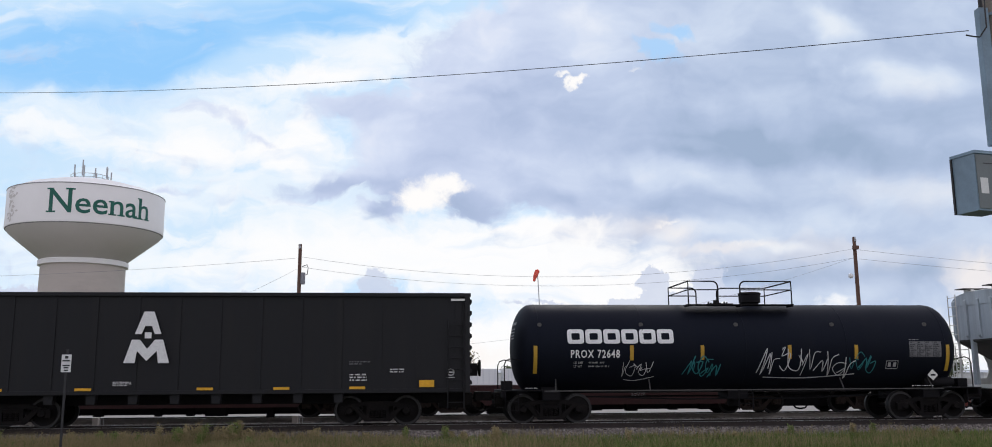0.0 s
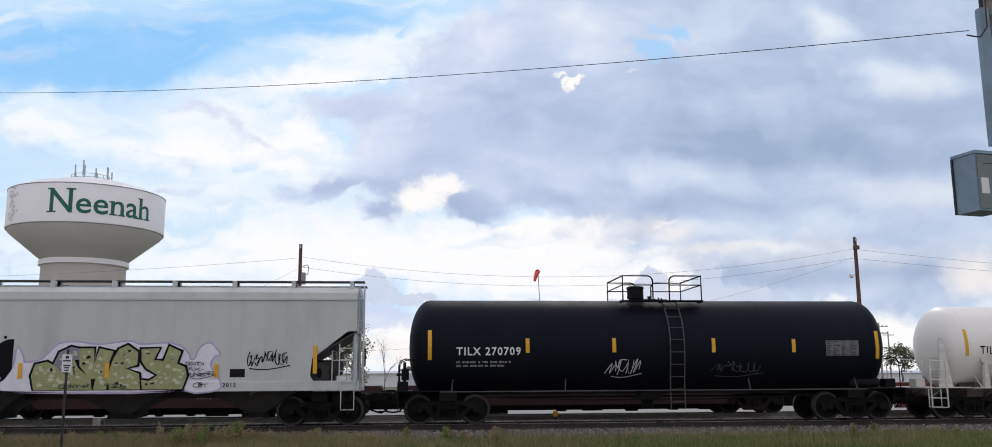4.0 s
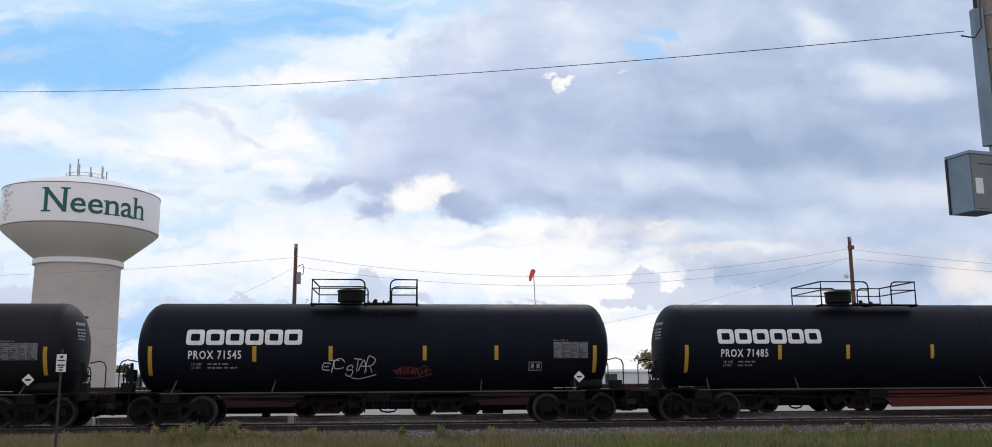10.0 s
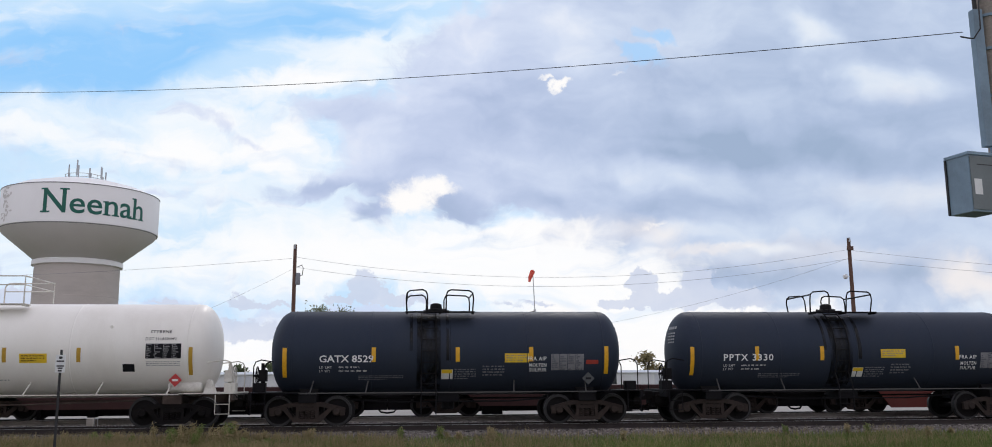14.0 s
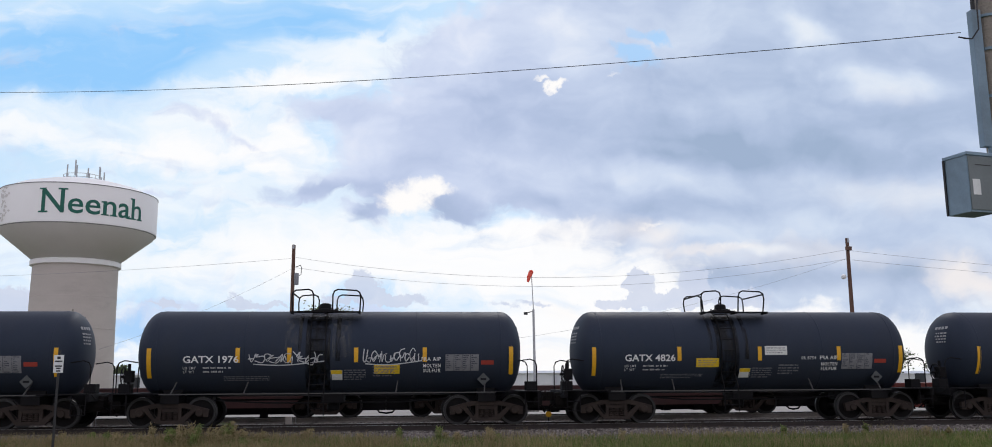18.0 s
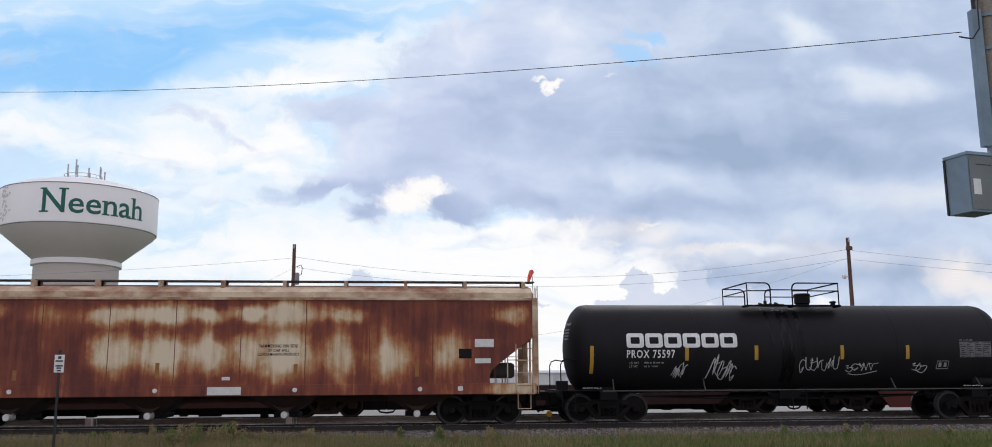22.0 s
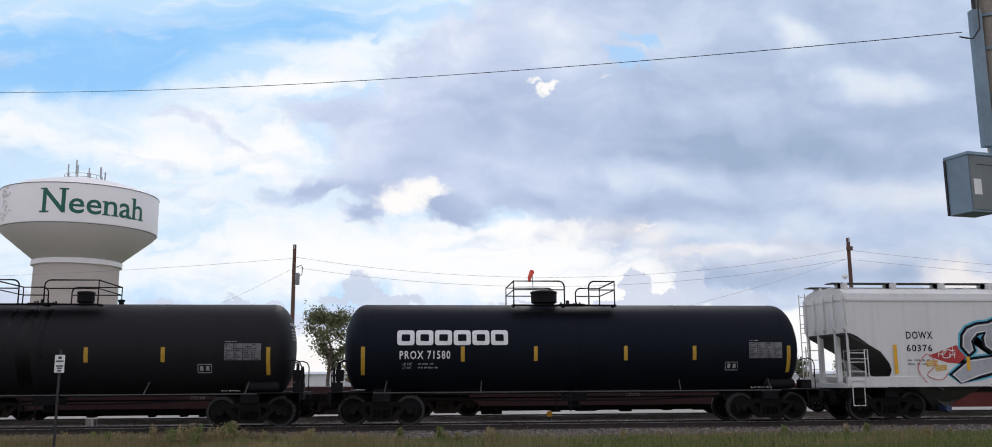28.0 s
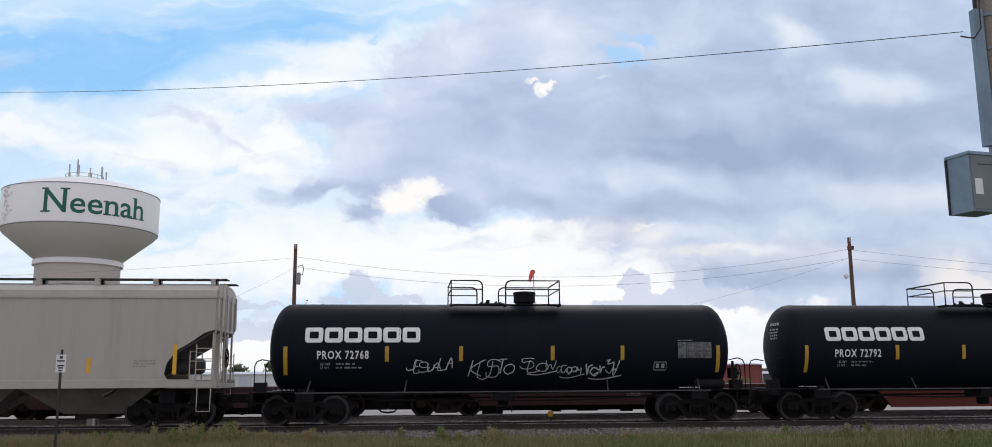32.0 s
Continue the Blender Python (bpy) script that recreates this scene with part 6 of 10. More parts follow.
def sulphur_tank(s, text, reach, half, length, seed, rail, climb, mark, bars, yellow, table, brake=-1, white=None, yz=1.76, spill=False):
    """A charcoal tank car with no owner's mark, small platform and side ladder."""
    h = length / 2
    car, surf = tank_car(s, half, length, 1.35, 2.27, GREY_TANK, "charcoal grey tank car with yellow strips and a centre ladder", reach, deck=h + 0.5,
                         rails=(rail, rail + 2.1, rail + 0.65, rail + 1.25, 4.26, None), brake=brake, reservoir=False, struts=(-2.6, 2.0), rusty=True)
    line = [(-1.47, 0.35), (-1.47, 1.15)] + [(1.43 * math.cos(math.pi + radians(a)), 2.27 + 1.43 * math.sin(math.pi + radians(a))) for a in (30, 12, -10, -30, -50, -66)]
    ladder(car, (climb, line), 0.46, BLACK_FRAME, 10)
    bm = B()
    lathe_z(bm, [(0.3, 3.55), (0.3, 3.68), (0.2, 3.72), (0.18, 3.86), (0.08, 3.9), (0.0, 3.9)], rail + 0.95, 0, 18)
    part("manway", bm, BLACK_FRAME, car, smooth=40)
    strips(car, surf, [(bars[0], 1.5, 2.4)] + [(x, 1.96, 2.41) for x in bars[1:-1]] + [(bars[-1], 1.56, 2.43)], 0.13)
    tx = mark
    lettering(car, text, tx, 1.95, tx + 1.66, 2.17, WHITE_INK, surf)
    load_lines(car, tx, 1.65, tx + 1.75, SOFT_WHITE, surf, seed)
    small_print(car, tx + 1.2, 1.4, tx + 2.6, 1.56, 3, GREY_INK, surf, seed + 1)
    w = panel(car, "warning_placard", yellow[0], yz, yellow[1], yz + 0.28, PLACARD_YELLOW, surf, "yellow warning placard")
    small_print(car, yellow[0] + 0.05, yz + 0.03, yellow[1] - 0.05, yz + 0.25, 3, GREY_INK, surf, seed + 2).location.y = -0.004
    if white:
        panel(car, "contact_placard", white, 2.14, white + 0.75, 2.43, PLACARD_WHITE, surf, "cream contact placard")
        small_print(car, white + 0.06, 2.17, white + 0.7, 2.4, 3, GREY_INK, surf, seed + 3).location.y = -0.004
    q = climb + 0.4
    panel(car, "safety_placard", q, 1.42, q + 0.36, 1.72, PLACARD_WHITE, surf)
    panel(car, "safety_band", q + 0.01, 1.6, q + 0.35, 1.715, PLACARD_YELLOW, surf, lift=0.009)
    small_print(car, q + 0.42, 1.4, q + 1.1, 1.75, 5, GREY_INK, surf, seed + 4)
    small_print(car, q + 1.3, 1.5, q + 2.0, 1.85, 4, GREY_INK, surf, seed + 5)
    k = table
    data_table(car, k, 1.68, k + 1.05, 2.19, GREY_TANK, GREY_INK, surf, seed + 6)
    lettering(car, "MOLTEN", k - 0.7, 1.79, k - 0.15, 1.9, WHITE_INK, surf)
    lettering(car, "SULFUR", k - 0.7, 1.64, k - 0.15, 1.75, WHITE_INK, surf)
    lettering(car, "FRA AIP", k - 0.75, 1.99, k - 0.15, 2.11, WHITE_INK, surf)
    panel(car, "orange_panel", k + 1.12, 1.87, k + 1.52, 2.0, ORANGE_INK, surf, "orange-red lettered panel")
    placard(car, k + 1.2, 1.42, 0.2, SPRAY_FAINT, surf)
    for x, w, z in ((climb, 0.75, 1.1), (climb + 0.62, 0.14, 2.0), (climb - 0.55, 0.1, 2.3)):
        panel(car, "dark_spill", x - w / 2, z, x + w / 2, 3.5, WET_TAR, surf, "dark dried spill down the side", 0.0035)
    if spill:
        streak(car, surf, rail + 0.1, 0.5, 2.3, 3.5)
        streak(car, surf, rail + 1.6, 0.6, 2.1, 3.5)
    for e in (-1, 1):
        end_print(car, e, h, 1.35, 2.27)
    return car, surf


def build_tanks():
    w = SPRAY_WHITE
    # seconds 0 to 3.5
    c, f = owner_tank(10.26, "PROX 72648", reach(1), "late", 11, 6.33, logo=(-5.85, -2.35, 2.49, 2.95), diamond=True, brake=0)
    for x in (-6.7, -3.4, -0.25, 3.0, 6.2):
        bm = B()
        lathe_y(bm, [(0, -0.03), (0.07, -0.03), (0.07, 0.02), (0, 0.02)], 0, 0, 12)
        part("jacket_lug", bm, SIDE_EDGE, c).location = (x, f(3.1), 3.1)
    scrawl(c, 0.45, 1.45, 3.6, 2.3, w, f, 3, 0.035, 6)
    scrawl(c, -1.95, 1.4, -0.9, 2.2, TEAL_INK, f, 4, 0.045, 3)
    scrawl(c, -4.1, 1.4, -3.1, 1.9, w, f, 5, 0.025, 3)
    scrawl(c, 3.5, 1.5, 4.3, 2.2, TEAL_INK, f, 6, 0.04, 2)
    c, f = tank_car(67.8, 6.68, 15.8, 1.55, 2.42, BLACK_TANK, "long black tank car with sooty top and small lettering", reach(4), rails=(-1.0, 1.62, 0.0, 0.55, 4.70, 4.4),
                    dome=(-0.3, 0.55, 0.46), ladder_x=0.6, brake=-1, struts=(-3, 3))
    strips(c, f, [(-7.26, 2.0, 2.92), (-4.19, 2.21, 2.66), (-1.42, 2.21, 2.66), (1.82, 2.2, 2.65), (4.48, 2.2, 2.62), (7.3, 1.98, 2.88)])
    lettering(c, "TILX 270709", -6.43, 2.13, -4.41, 2.39, WHITE_INK, f)
    small_print(c, -6.43, 1.75, -4.7, 1.98, 2, DULL_INK, f, 21)
    data_table(c, 5.56, 2.08, 6.66, 2.57, BLACK_TANK, TABLE_GREY, f, 22)
    scrawl(c, -1.6, 1.5, -0.6, 2.1, w, f, 8, 0.03, 3)
    scrawl(c, 1.8, 1.5, 3.4, 1.9, SPRAY_FAINT, f, 9, 0.03, 4)
    cream_tank()
    # seconds 5.5 to 14.5
    c, f = owner_tank(99.6, "PROX 71610", reach(6), "wide", 31, logo=(-5.76, -2.36, 2.5, 2.95), mark=-5.7, brake=-1)
    scrawl(c, 2.3, 1.45, 3.2, 1.8, SPRAY_FAINT, f, 12, 0.03, 4)
    owner_tank(116.3, "PROX 72764", reach(7), "late", 41, logo=(-6.3, -2.97, 2.58, 3.03), mark=-5.87, diamond=True, brake=0)
    c, f = owner_tank(132.95, "PROX 72518", reach(8), "slim", 51, logo=(-5.81, -2.22, 2.39, 2.84), diamond=True)
    panel(c, "repaint_patch", -1.3, 1.8, -0.5, 2.25, BLACK_FRAME, f)
    panel(c, "repaint_patch", 0.9, 1.75, 1.4, 2.0, BLACK_FRAME, f)
    panel(c, "repaint_patch", 2.6, 1.75, 3.3, 2.05, BLACK_FRAME, f)
    scrawl(c, -4.0, 1.55, -3.5, 2.1, SPRAY_FAINT, f, 14, 0.05, 2)
    c, f = owner_tank(149.7, "PROX 71545", reach(9), "wide", 61, brake=-1, diamond=True)
    scrawl(c, -1.65, 1.6, -1.1, 2.0, w, f, 15, 0.035, "ETC")
    scrawl(c, -0.95, 1.5, -0.15, 2.0, w, f, 115, 0.035, "STAR")
    scrawl(c, 0.5, 1.5, 1.6, 1.8, FADED_RED, f, 16, 0.04, 6)
    owner_tank(166.4, "PROX 71485", reach(10), "wide", 71, diamond=True, brake=-1)
    white_tank()
    c, f = sulphur_tank(212.3, "GATX 8529", reach(13), 4.39, 11.3, 81, -1.35, -0.66, -4.04, (-5.1, -2.37, 0.25, 2.58, 5.0), (1.74, 2.51), 3.22, yz=1.93)
    c, f = sulphur_tank(225.7, "PPTX 3330", reach(14), 4.86, 12.0, 91, -1.31, -0.55, -4.54, (-5.58, -3.42, -1.22, 3.45, 5.54), (0.79, 1.64), 4.27, yz=2.03)
    # seconds 16.5 to 25.5
    c, f = tank_car(240.9, 6.28, 15.2, 1.48, 2.36, BLACK_TANK, "plain black tank car with a small square dome box", reach(15), rails=(-0.47, 1.76, 0.25, 1.0, 4.5, 4.25), dome=(0.05, 0.56, 0.45), ladder_x=0.6, brake=-1)
    strips(c, f, [(-6.82, 1.76, 2.65), (-3.7, 2.01, 2.46), (-1.12, 2.02, 2.47), (1.65, 2.04, 2.48), (4.45, 2.04, 2.48), (6.97, 1.84, 2.71)])
    lettering(c, "GATX 201738", -5.88, 2.02, -3.78, 2.27, WHITE_INK, f)
    small_print(c, -5.88, 1.65, -3.9, 1.84, 2, DULL_INK, f, 101)
    panel(c, "warning_placard", 3.6, 2.05, 4.3, 2.3, PLACARD_YELLOW, f, "yellow warning placard")
    lettering(c, "SR 8784", 5.15, 2.42, 5.6, 2.55, WHITE_INK, f)
    data_table(c, 5.76, 2.03, 6.8, 2.58, BLACK_TANK, TABLE_GREY, f, 102)
    small_print(c, 2.3, 1.5, 3.1, 1.8, 5, GREY_INK, f, 103)
    c, f = sulphur_tank(255.68, "GATX 4827", reach(16), 4.37, 11.3, 111, -0.66, 0.72, -4.08, (-5.06, -2.38, -0.25, 2.27, 5.08), (1.2, 1.87), 3.04, yz=1.92, spill=True)
    scrawl(c, -2.4, 1.55, -1.6, 1.9, w, f, 17, 0.03, 4)
    scrawl(c, -0.9, 1.75, 0.6, 2.2, w, f, 18, 0.035, 4)
    c, f = sulphur_tank(268.95, "GATX 1976", reach(17), 4.85, 12.1, 121, -1.28, -0.42, -4.47, (-5.48, -2.84, -1.28, 0.76, 2.89, 5.61), (1.32, 2.11), 3.54, yz=1.6, spill=True)
    scrawl(c, -2.5, 1.95, -0.3, 2.35, w, f, 19, 0.04, 6)
    scrawl(c, 0.95, 1.95, 2.7, 2.35, w, f, 20, 0.04, 7)
    c, f = sulphur_tank(282.38, "GATX 4826", reach(18), 4.4, 11.3, 131, -1.41, -0.74, -4.15, (-5.15, -2.36, 0.32, 3.0, 5.13), (-1.8, -1.05), 3.10, white=0.49)
    lettering(c, "SR 8754", 1.72, 1.99, 2.22, 2.09, SOFT_WHITE, f)
    c, f = sulphur_tank(295.21, "GATX 4838", reach(19), 4.39, 11.3, 141, -1.58, -0.65, -4.09, (-4.94, -2.32, -0.25, 2.28, 4.96), (0.05, 0.44), 3.04, white=0.3, yz=1.2)
    scrawl(c, -2.3, 1.65, -1.2, 2.05, w, f, 21, 0.045, "XERD")
    scrawl(c, -0.55, 2.1, 0.05, 3.1, w, f, 22, 0.06, 2)
    scrawl(c, 0.6, 1.75, 1.7, 2.1, w, f, 23, 0.04, "CEBUL")
    c, f = sulphur_tank(308.58, "GATX 1981", reach(20), 4.82, 12.0, 151, -0.82, 0.46, -4.51, (-5.39, -2.37, 1.12, 2.61, 5.38), (1.73, 2.45), 3.52, yz=2.0)
    scrawl(c, -1.95, 1.8, -0.2, 2.12, w, f, 24, 0.035, "PHONEJUNK")
    scrawl(c, 1.4, 1.5, 1.9, 2.3, w, f, 25, 0.05, 2)
    c, f = owner_tank(344.2, "PROX 75597", reach(22), "slim", 161, logo=(-5.75, -2.05, 2.37, 2.83))
    scrawl(c, -4.2, 1.35, -3.8, 1.85, w, f, 26, 0.035, 2)
    scrawl(c, -3.0, 1.3, -2.1, 2.1, w, f, 27, 0.04, 3)
    scrawl(c, 0.0, 1.55, 1.3, 2.0, w, f, 28, 0.03, 4)
    scrawl(c, 1.6, 1.55, 2.6, 1.85, w, f, 29, 0.03, 3)
    scrawl(c, 3.9, 1.5, 4.3, 1.85, w, f, 30, 0.03, 1)
    c, f = owner_tank(360.88, "PROX 71518", reach(23), "wide", 171, brake=-1)
    owner_tank(377.48, "PROX 71521", reach(24), "wide", 181, brake=-1)
    c, f = owner_tank(394.1, "PROX 71496", reach(25), "late", 191, brake=0)
    scrawl(c, -5.6, 1.3, -0.7, 1.8, SPRAY_FAINT, f, 31, 0.035, 14)
    scrawl(c, 1.0, 1.3, 5.2, 1.7, SPRAY_FAINT, f, 32, 0.03, 10)
    # seconds 27.5 to 32
    c, f = owner_tank(410.62, "PROX 75633", reach(26), "slim", 201, logo=(-5.85, -2.05, 2.37, 2.85), mark=-5.85)
    scrawl(c, -3.3, 1.7, -2.6, 2.1, w, f, 33, 0.025, 4)
    owner_tank(427.2, "PROX 71580", reach(27), "wide", 211, brake=-1)
    c, f = owner_tank(484.88, "PROX 72768", reach(30), "late", 221, logo=(-6.3, -2.7, 2.55, 3.02), mark=-5.9)
    scrawl(c, -3.1, 1.6, -1.7, 2.0, w, f, 34, 0.035, "JESUALA")
    scrawl(c, -1.1, 1.4, 0.2, 1.95, w, f, 35, 0.04, "KUSTO")
    scrawl(c, 0.5, 1.6, 1.5, 2.0, w, f, 36, 0.035, "SLOW")
    scrawl(c, 1.6, 1.5, 2.4, 1.85, w, f, 38, 0.03, 3)
    scrawl(c, 2.5, 1.45, 3.6, 1.95, w, f, 37, 0.045, 3)
    owner_tank(501.55, "PROX 72792", reach(31), "late", 231, logo=(-6.2, -2.75, 2.57, 3.02), mark=-5.9)


def cream_tank():
    c, f = tank_car(83.86, 5.29, 12.5, 1.40, 2.38, WHITE_TANK, "dirty cream tank car with a maroon middle band", reach(5), deck=7.15, frame=PALE_FRAME, edge=PALE_FRAME, under=RUSTY_UNDER, rail_paint=MAROON,
                    rails=(-0.85, 0.9, -0.45, 0.5, 4.56, 4.32), ladder_x=None, brake=1, struts=(-2.6, 2.7))
    bm = B()
    lathe_x(bm, [(-1.5, 1.39), (-1.5, 1.412), (1.53, 1.412), (1.53, 1.39)], 0, 2.38, 64)
    part("painted_band", bm, MAROON, c, "maroon red painted band", smooth=30)
    bm = B()
    lathe_z(bm, [(0.36, 3.7), (0.36, 4.02), (0.47, 4.08), (0.47, 4.5), (0.49, 4.51), (0.49, 4.56), (0.0, 4.6)], 0, 0, 28)
    part("valve_bonnet", bm, MAROON, c, "maroon bonnet on top of the tank", smooth=35)
    line = [(-1.5, 0.42), (-1.5, 1.2)]
    for i in range(1, 9):
        a = math.pi + radians(22) - radians(88) * i / 8
        line.append((1.53 * math.cos(a), 2.38 + 1.53 * math.sin(a)))
    ladder(c, (0.02, line), 0.5, MAROON, 11)
    bm = B()
    for z in (1.0, 0.8):
        pipe(bm, [(-1.45, -1.47, z), (1.45, -1.47, z)], 0.024)
    for x in (-1.4, -0.7, 0.7, 1.4):
        rod(bm, (x, -1.47, 1.03), (x, -1.47, 0.6), 0.02)
    part("side_step_frame", bm, MAROON, c)
    strips(c, f, [(-5.58, 2.06, 2.94), (-3.06, 2.25, 2.7), (-1.6, 2.24, 2.69), (2.05, 2.25, 2.69), (5.55, 2.06, 2.95)])
    lettering(c, "TILX 112396", -5.12, 2.11, -3.25, 2.39, BLACK_INK, f)
    load_lines(c, -5.0, 1.78, -3.3, BLACK_INK, f, 301, ("196400 LB 89100 KG", "66600 LB 30200 KG"))
    small_print(c, -2.5, 1.5, -1.6, 1.9, 6, GREY_INK, f, 302)
    panel(c, "warning_placard", 2.13, 2.17, 2.79, 2.57, PLACARD_YELLOW, f, "yellow warning placard")
    small_print(c, 2.18, 2.2, 2.75, 2.54, 5, BLACK_INK, f, 303).location.y = -0.004
    data_table(c, 4.41, 2.08, 5.46, 2.66, GREY_INK, PLACARD_WHITE, f, 304)
    small_print(c, 1.7, 1.65, 2.6, 1.85, 3, GREY_INK, f, 305)
    small_print(c, 3.0, 1.6, 3.9, 1.85, 3, GREY_INK, f, 306)
    placard(c, 5.2, 1.42, 0.24, PLACARD_WHITE, f, BLACK_INK)
    for e, x in ((-1, -5.0), (1, 5.35)):
        bm = B()
        prism(bm, [(x - 0.1, 1.0), (x + 0.1, 1.0), (x + 0.05, 1.85), (x - 0.05, 1.85)], -1.44, -1.3)
        lathe_y(bm, [(0, -1.45), (0.2, -1.45), (0.2, -1.36), (0, -1.36)], x + 0.05, 1.95, 18)
        part("bolster_bracket", bm, PALE_FRAME, c)
    for e in (-1, 1):
        bm = B()
        prism(bm, [(e * 6.05, 1.05), (e * 6.5, 1.05), (e * 6.4, 2.65), (e * 6.3, 2.65)], -1.2, -1.1)
        rod(bm, (e * 6.95, -1.4, 0.4), (e * 6.95, -1.4, 1.95), 0.025)
        rod(bm, (e * 6.4, -1.4, 0.4), (e * 6.4, -1.4, 1.95), 0.025)
        for z in (0.4, 0.7, 1.3, 1.6, 1.9):
            rod(bm, (e * 6.95, -1.4, z), (e * 6.4, -1.4, z), 0.016)
        part("end_ladder", bm, PALE_FRAME, c)


def white_tank():
    c, f = tank_car(197.4, 6.45, 15.3, 1.46, 2.38, WHITE_TANK, "cream white tank car with dark blocks and a ladder", reach(12), deck=8.3, frame=PALE_FRAME, edge=PALE_FRAME, under=RUSTY_UNDER,
                    rails=(-1.75, 1.9, -0.2, 0.35, 4.62, 4.35), ladder_x=0.12, brake=1, struts=(-4.2, -1.9, 2.2, 4.3))
    bm = B()
    box(bm, -1.0, -0.35, -0.35, 0.35, 3.84, 4.42, 0.05)
    part("manway_box", bm, PALE_FRAME, c, "square cream manway box")
    strips(c, f, [(-6.93, 1.59, 2.43), (-3.85, 1.98, 2.42), (-1.48, 1.97, 2.41), (1.58, 1.99, 2.43), (3.72, 1.99, 2.42), (7.0, 1.59, 2.43)], ink=DULL_YELLOW)
    logo_blocks(c, -6.42, 2.46, -2.81, 2.9, BLACK_INK, f)
    lettering(c, "PROX 23319", -6.05, 2.08, -4.43, 2.29, BLACK_INK, f)
    load_lines(c, -6.05, 1.76, -4.4, BLACK_INK, f, 311, ("190000 LB 86 200 KG", "73000 LB 33 100 KG"))
    panel(c, "warning_placard", 2.02, 1.97, 2.81, 2.25, PLACARD_YELLOW, f, "amber warning placard")
    small_print(c, 2.07, 2.0, 2.76, 2.22, 3, BLACK_INK, f, 312).location.y = -0.004
    lettering(c, "STYRENE", 5.77, 2.86, 6.4, 2.95, BLACK_INK, f)
    lettering(c, "DOT 111A100W1", 5.65, 2.64, 6.55, 2.73, BLACK_INK, f)
    data_table(c, 5.67, 2.09, 6.72, 2.54, DULL_INK, BLACK_INK, f, 314)
    small_print(c, 5.7, 1.85, 6.7, 2.02, 3, GREY_INK, f, 315)
    panel(c, "data_box", 5.0, 1.7, 5.35, 1.93, BLACK_INK, f)
    placard(c, 6.55, 1.44, 0.2, RED_INK, f, PLACARD_WHITE)
    small_print(c, -1.0, 1.4, -0.4, 1.5, 2, GREY_INK, f, 316)
    small_print(c, 0.4, 1.38, 1.7, 1.5, 2, GREY_INK, f, 317)
    small_print(c, -2.1, 3.0, -1.6, 3.2, 5, DULL_INK, f, 318)
    for x in (-6.9, -1.1, -3.9, 4.6):
        bm = B()
        lathe_y(bm, [(0, -0.03), (0.05, -0.03), (0.05, 0.02), (0, 0.02)], 0, 0, 12)
        o = part("jacket_lug", bm, WHITE_TANK, c)
        o.location = (x, f(3.05), 3.05)
    for e in (-1, 1):
        bm = B()
        prism(bm, [(e * 7.4, 1.05), (e * 7.75, 1.05), (e * 7.62, 1.45), (e * 7.5, 1.45)], -1.3, -1.0)
        part("bolster_bracket", bm, PALE_FRAME, c)


# ends of the cars along the train, in order, to set where the couplers meet: start, end, middle
ENDS = [(-15.4, 1.33, -7.0), (2.34, 18.18, 10.26), (19.2, 38.4, 28.79), (39.7, 58.5, 49.08), (59.5, 76.1, 67.8), (76.71, 91.01, 83.86), (91.7, 107.5, 99.6), (108.4, 124.2, 116.3),
        (125.03, 140.87, 132.95), (141.8, 157.6, 149.7), (158.5, 174.3, 166.4), (175.3, 188.2, 181.74), (189.1, 205.7, 197.4), (206.15, 218.45, 212.3), (219.2, 232.2, 225.7), (232.9, 248.9, 240.9),
        (249.5, 261.9, 255.68), (262.4, 275.5, 268.95), (276.2, 288.6, 282.38), (289.0, 301.4, 295.21), (302.1, 315.1, 308.58), (316.0, 335.4, 325.7), (336.3, 352.1, 344.2), (352.96, 368.8, 360.88),
        (369.56, 385.4, 377.48), (386.2, 402.0, 394.1), (402.7, 418.5, 410.62), (419.3, 435.1, 427.2), (436.0, 455.4, 445.7), (456.3, 476.0, 466.15), (476.96, 492.8, 484.88), (493.6, 509.5, 501.55), (510.4, 520, 515)]


def reach(i):
    left = (ENDS[i - 1][1] + ENDS[i][0]) / 2 if i else ENDS[i][0] - 0.5
    return left - ENDS[i][2], (ENDS[i][1] + ENDS[i + 1][0]) / 2 - ENDS[i][2]


build_tanks()

# ---- hopper cars and the gondola ----
DOW_GREY = material("light_grey_car_paint", (0.68, 0.68, 0.65), 0.5, second=(0.62, 0.62, 0.59), scale=0.6, stretch=(1, 1, 0.3), dirt=(0.33, 0.32, 0.29), dirt_amount=0.3, runs=(0.42, 0.41, 0.37), runs_amount=0.3, grain=0.05, bump=0.03)
UNP_GREY = material("greenish_grey_car_paint", (0.51, 0.53, 0.50), 0.5, second=(0.45, 0.47, 0.44), scale=0.6, stretch=(1, 1, 0.3), dirt=(0.26, 0.25, 0.22), dirt_amount=0.35, runs=(0.3, 0.3, 0.27), runs_amount=0.2, grain=0.05, bump=0.03)
POT_RED = material("brick_orange_car_paint", (0.56, 0.072, 0.036), 0.5, second=(0.50, 0.066, 0.035), scale=0.6, stretch=(1, 1, 0.3), dirt=(0.30, 0.05, 0.03), dirt_amount=0.3, runs=(0.38, 0.055, 0.032), runs_amount=0.2, grain=0.05, bump=0.03)
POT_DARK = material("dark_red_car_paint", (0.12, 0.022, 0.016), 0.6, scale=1)
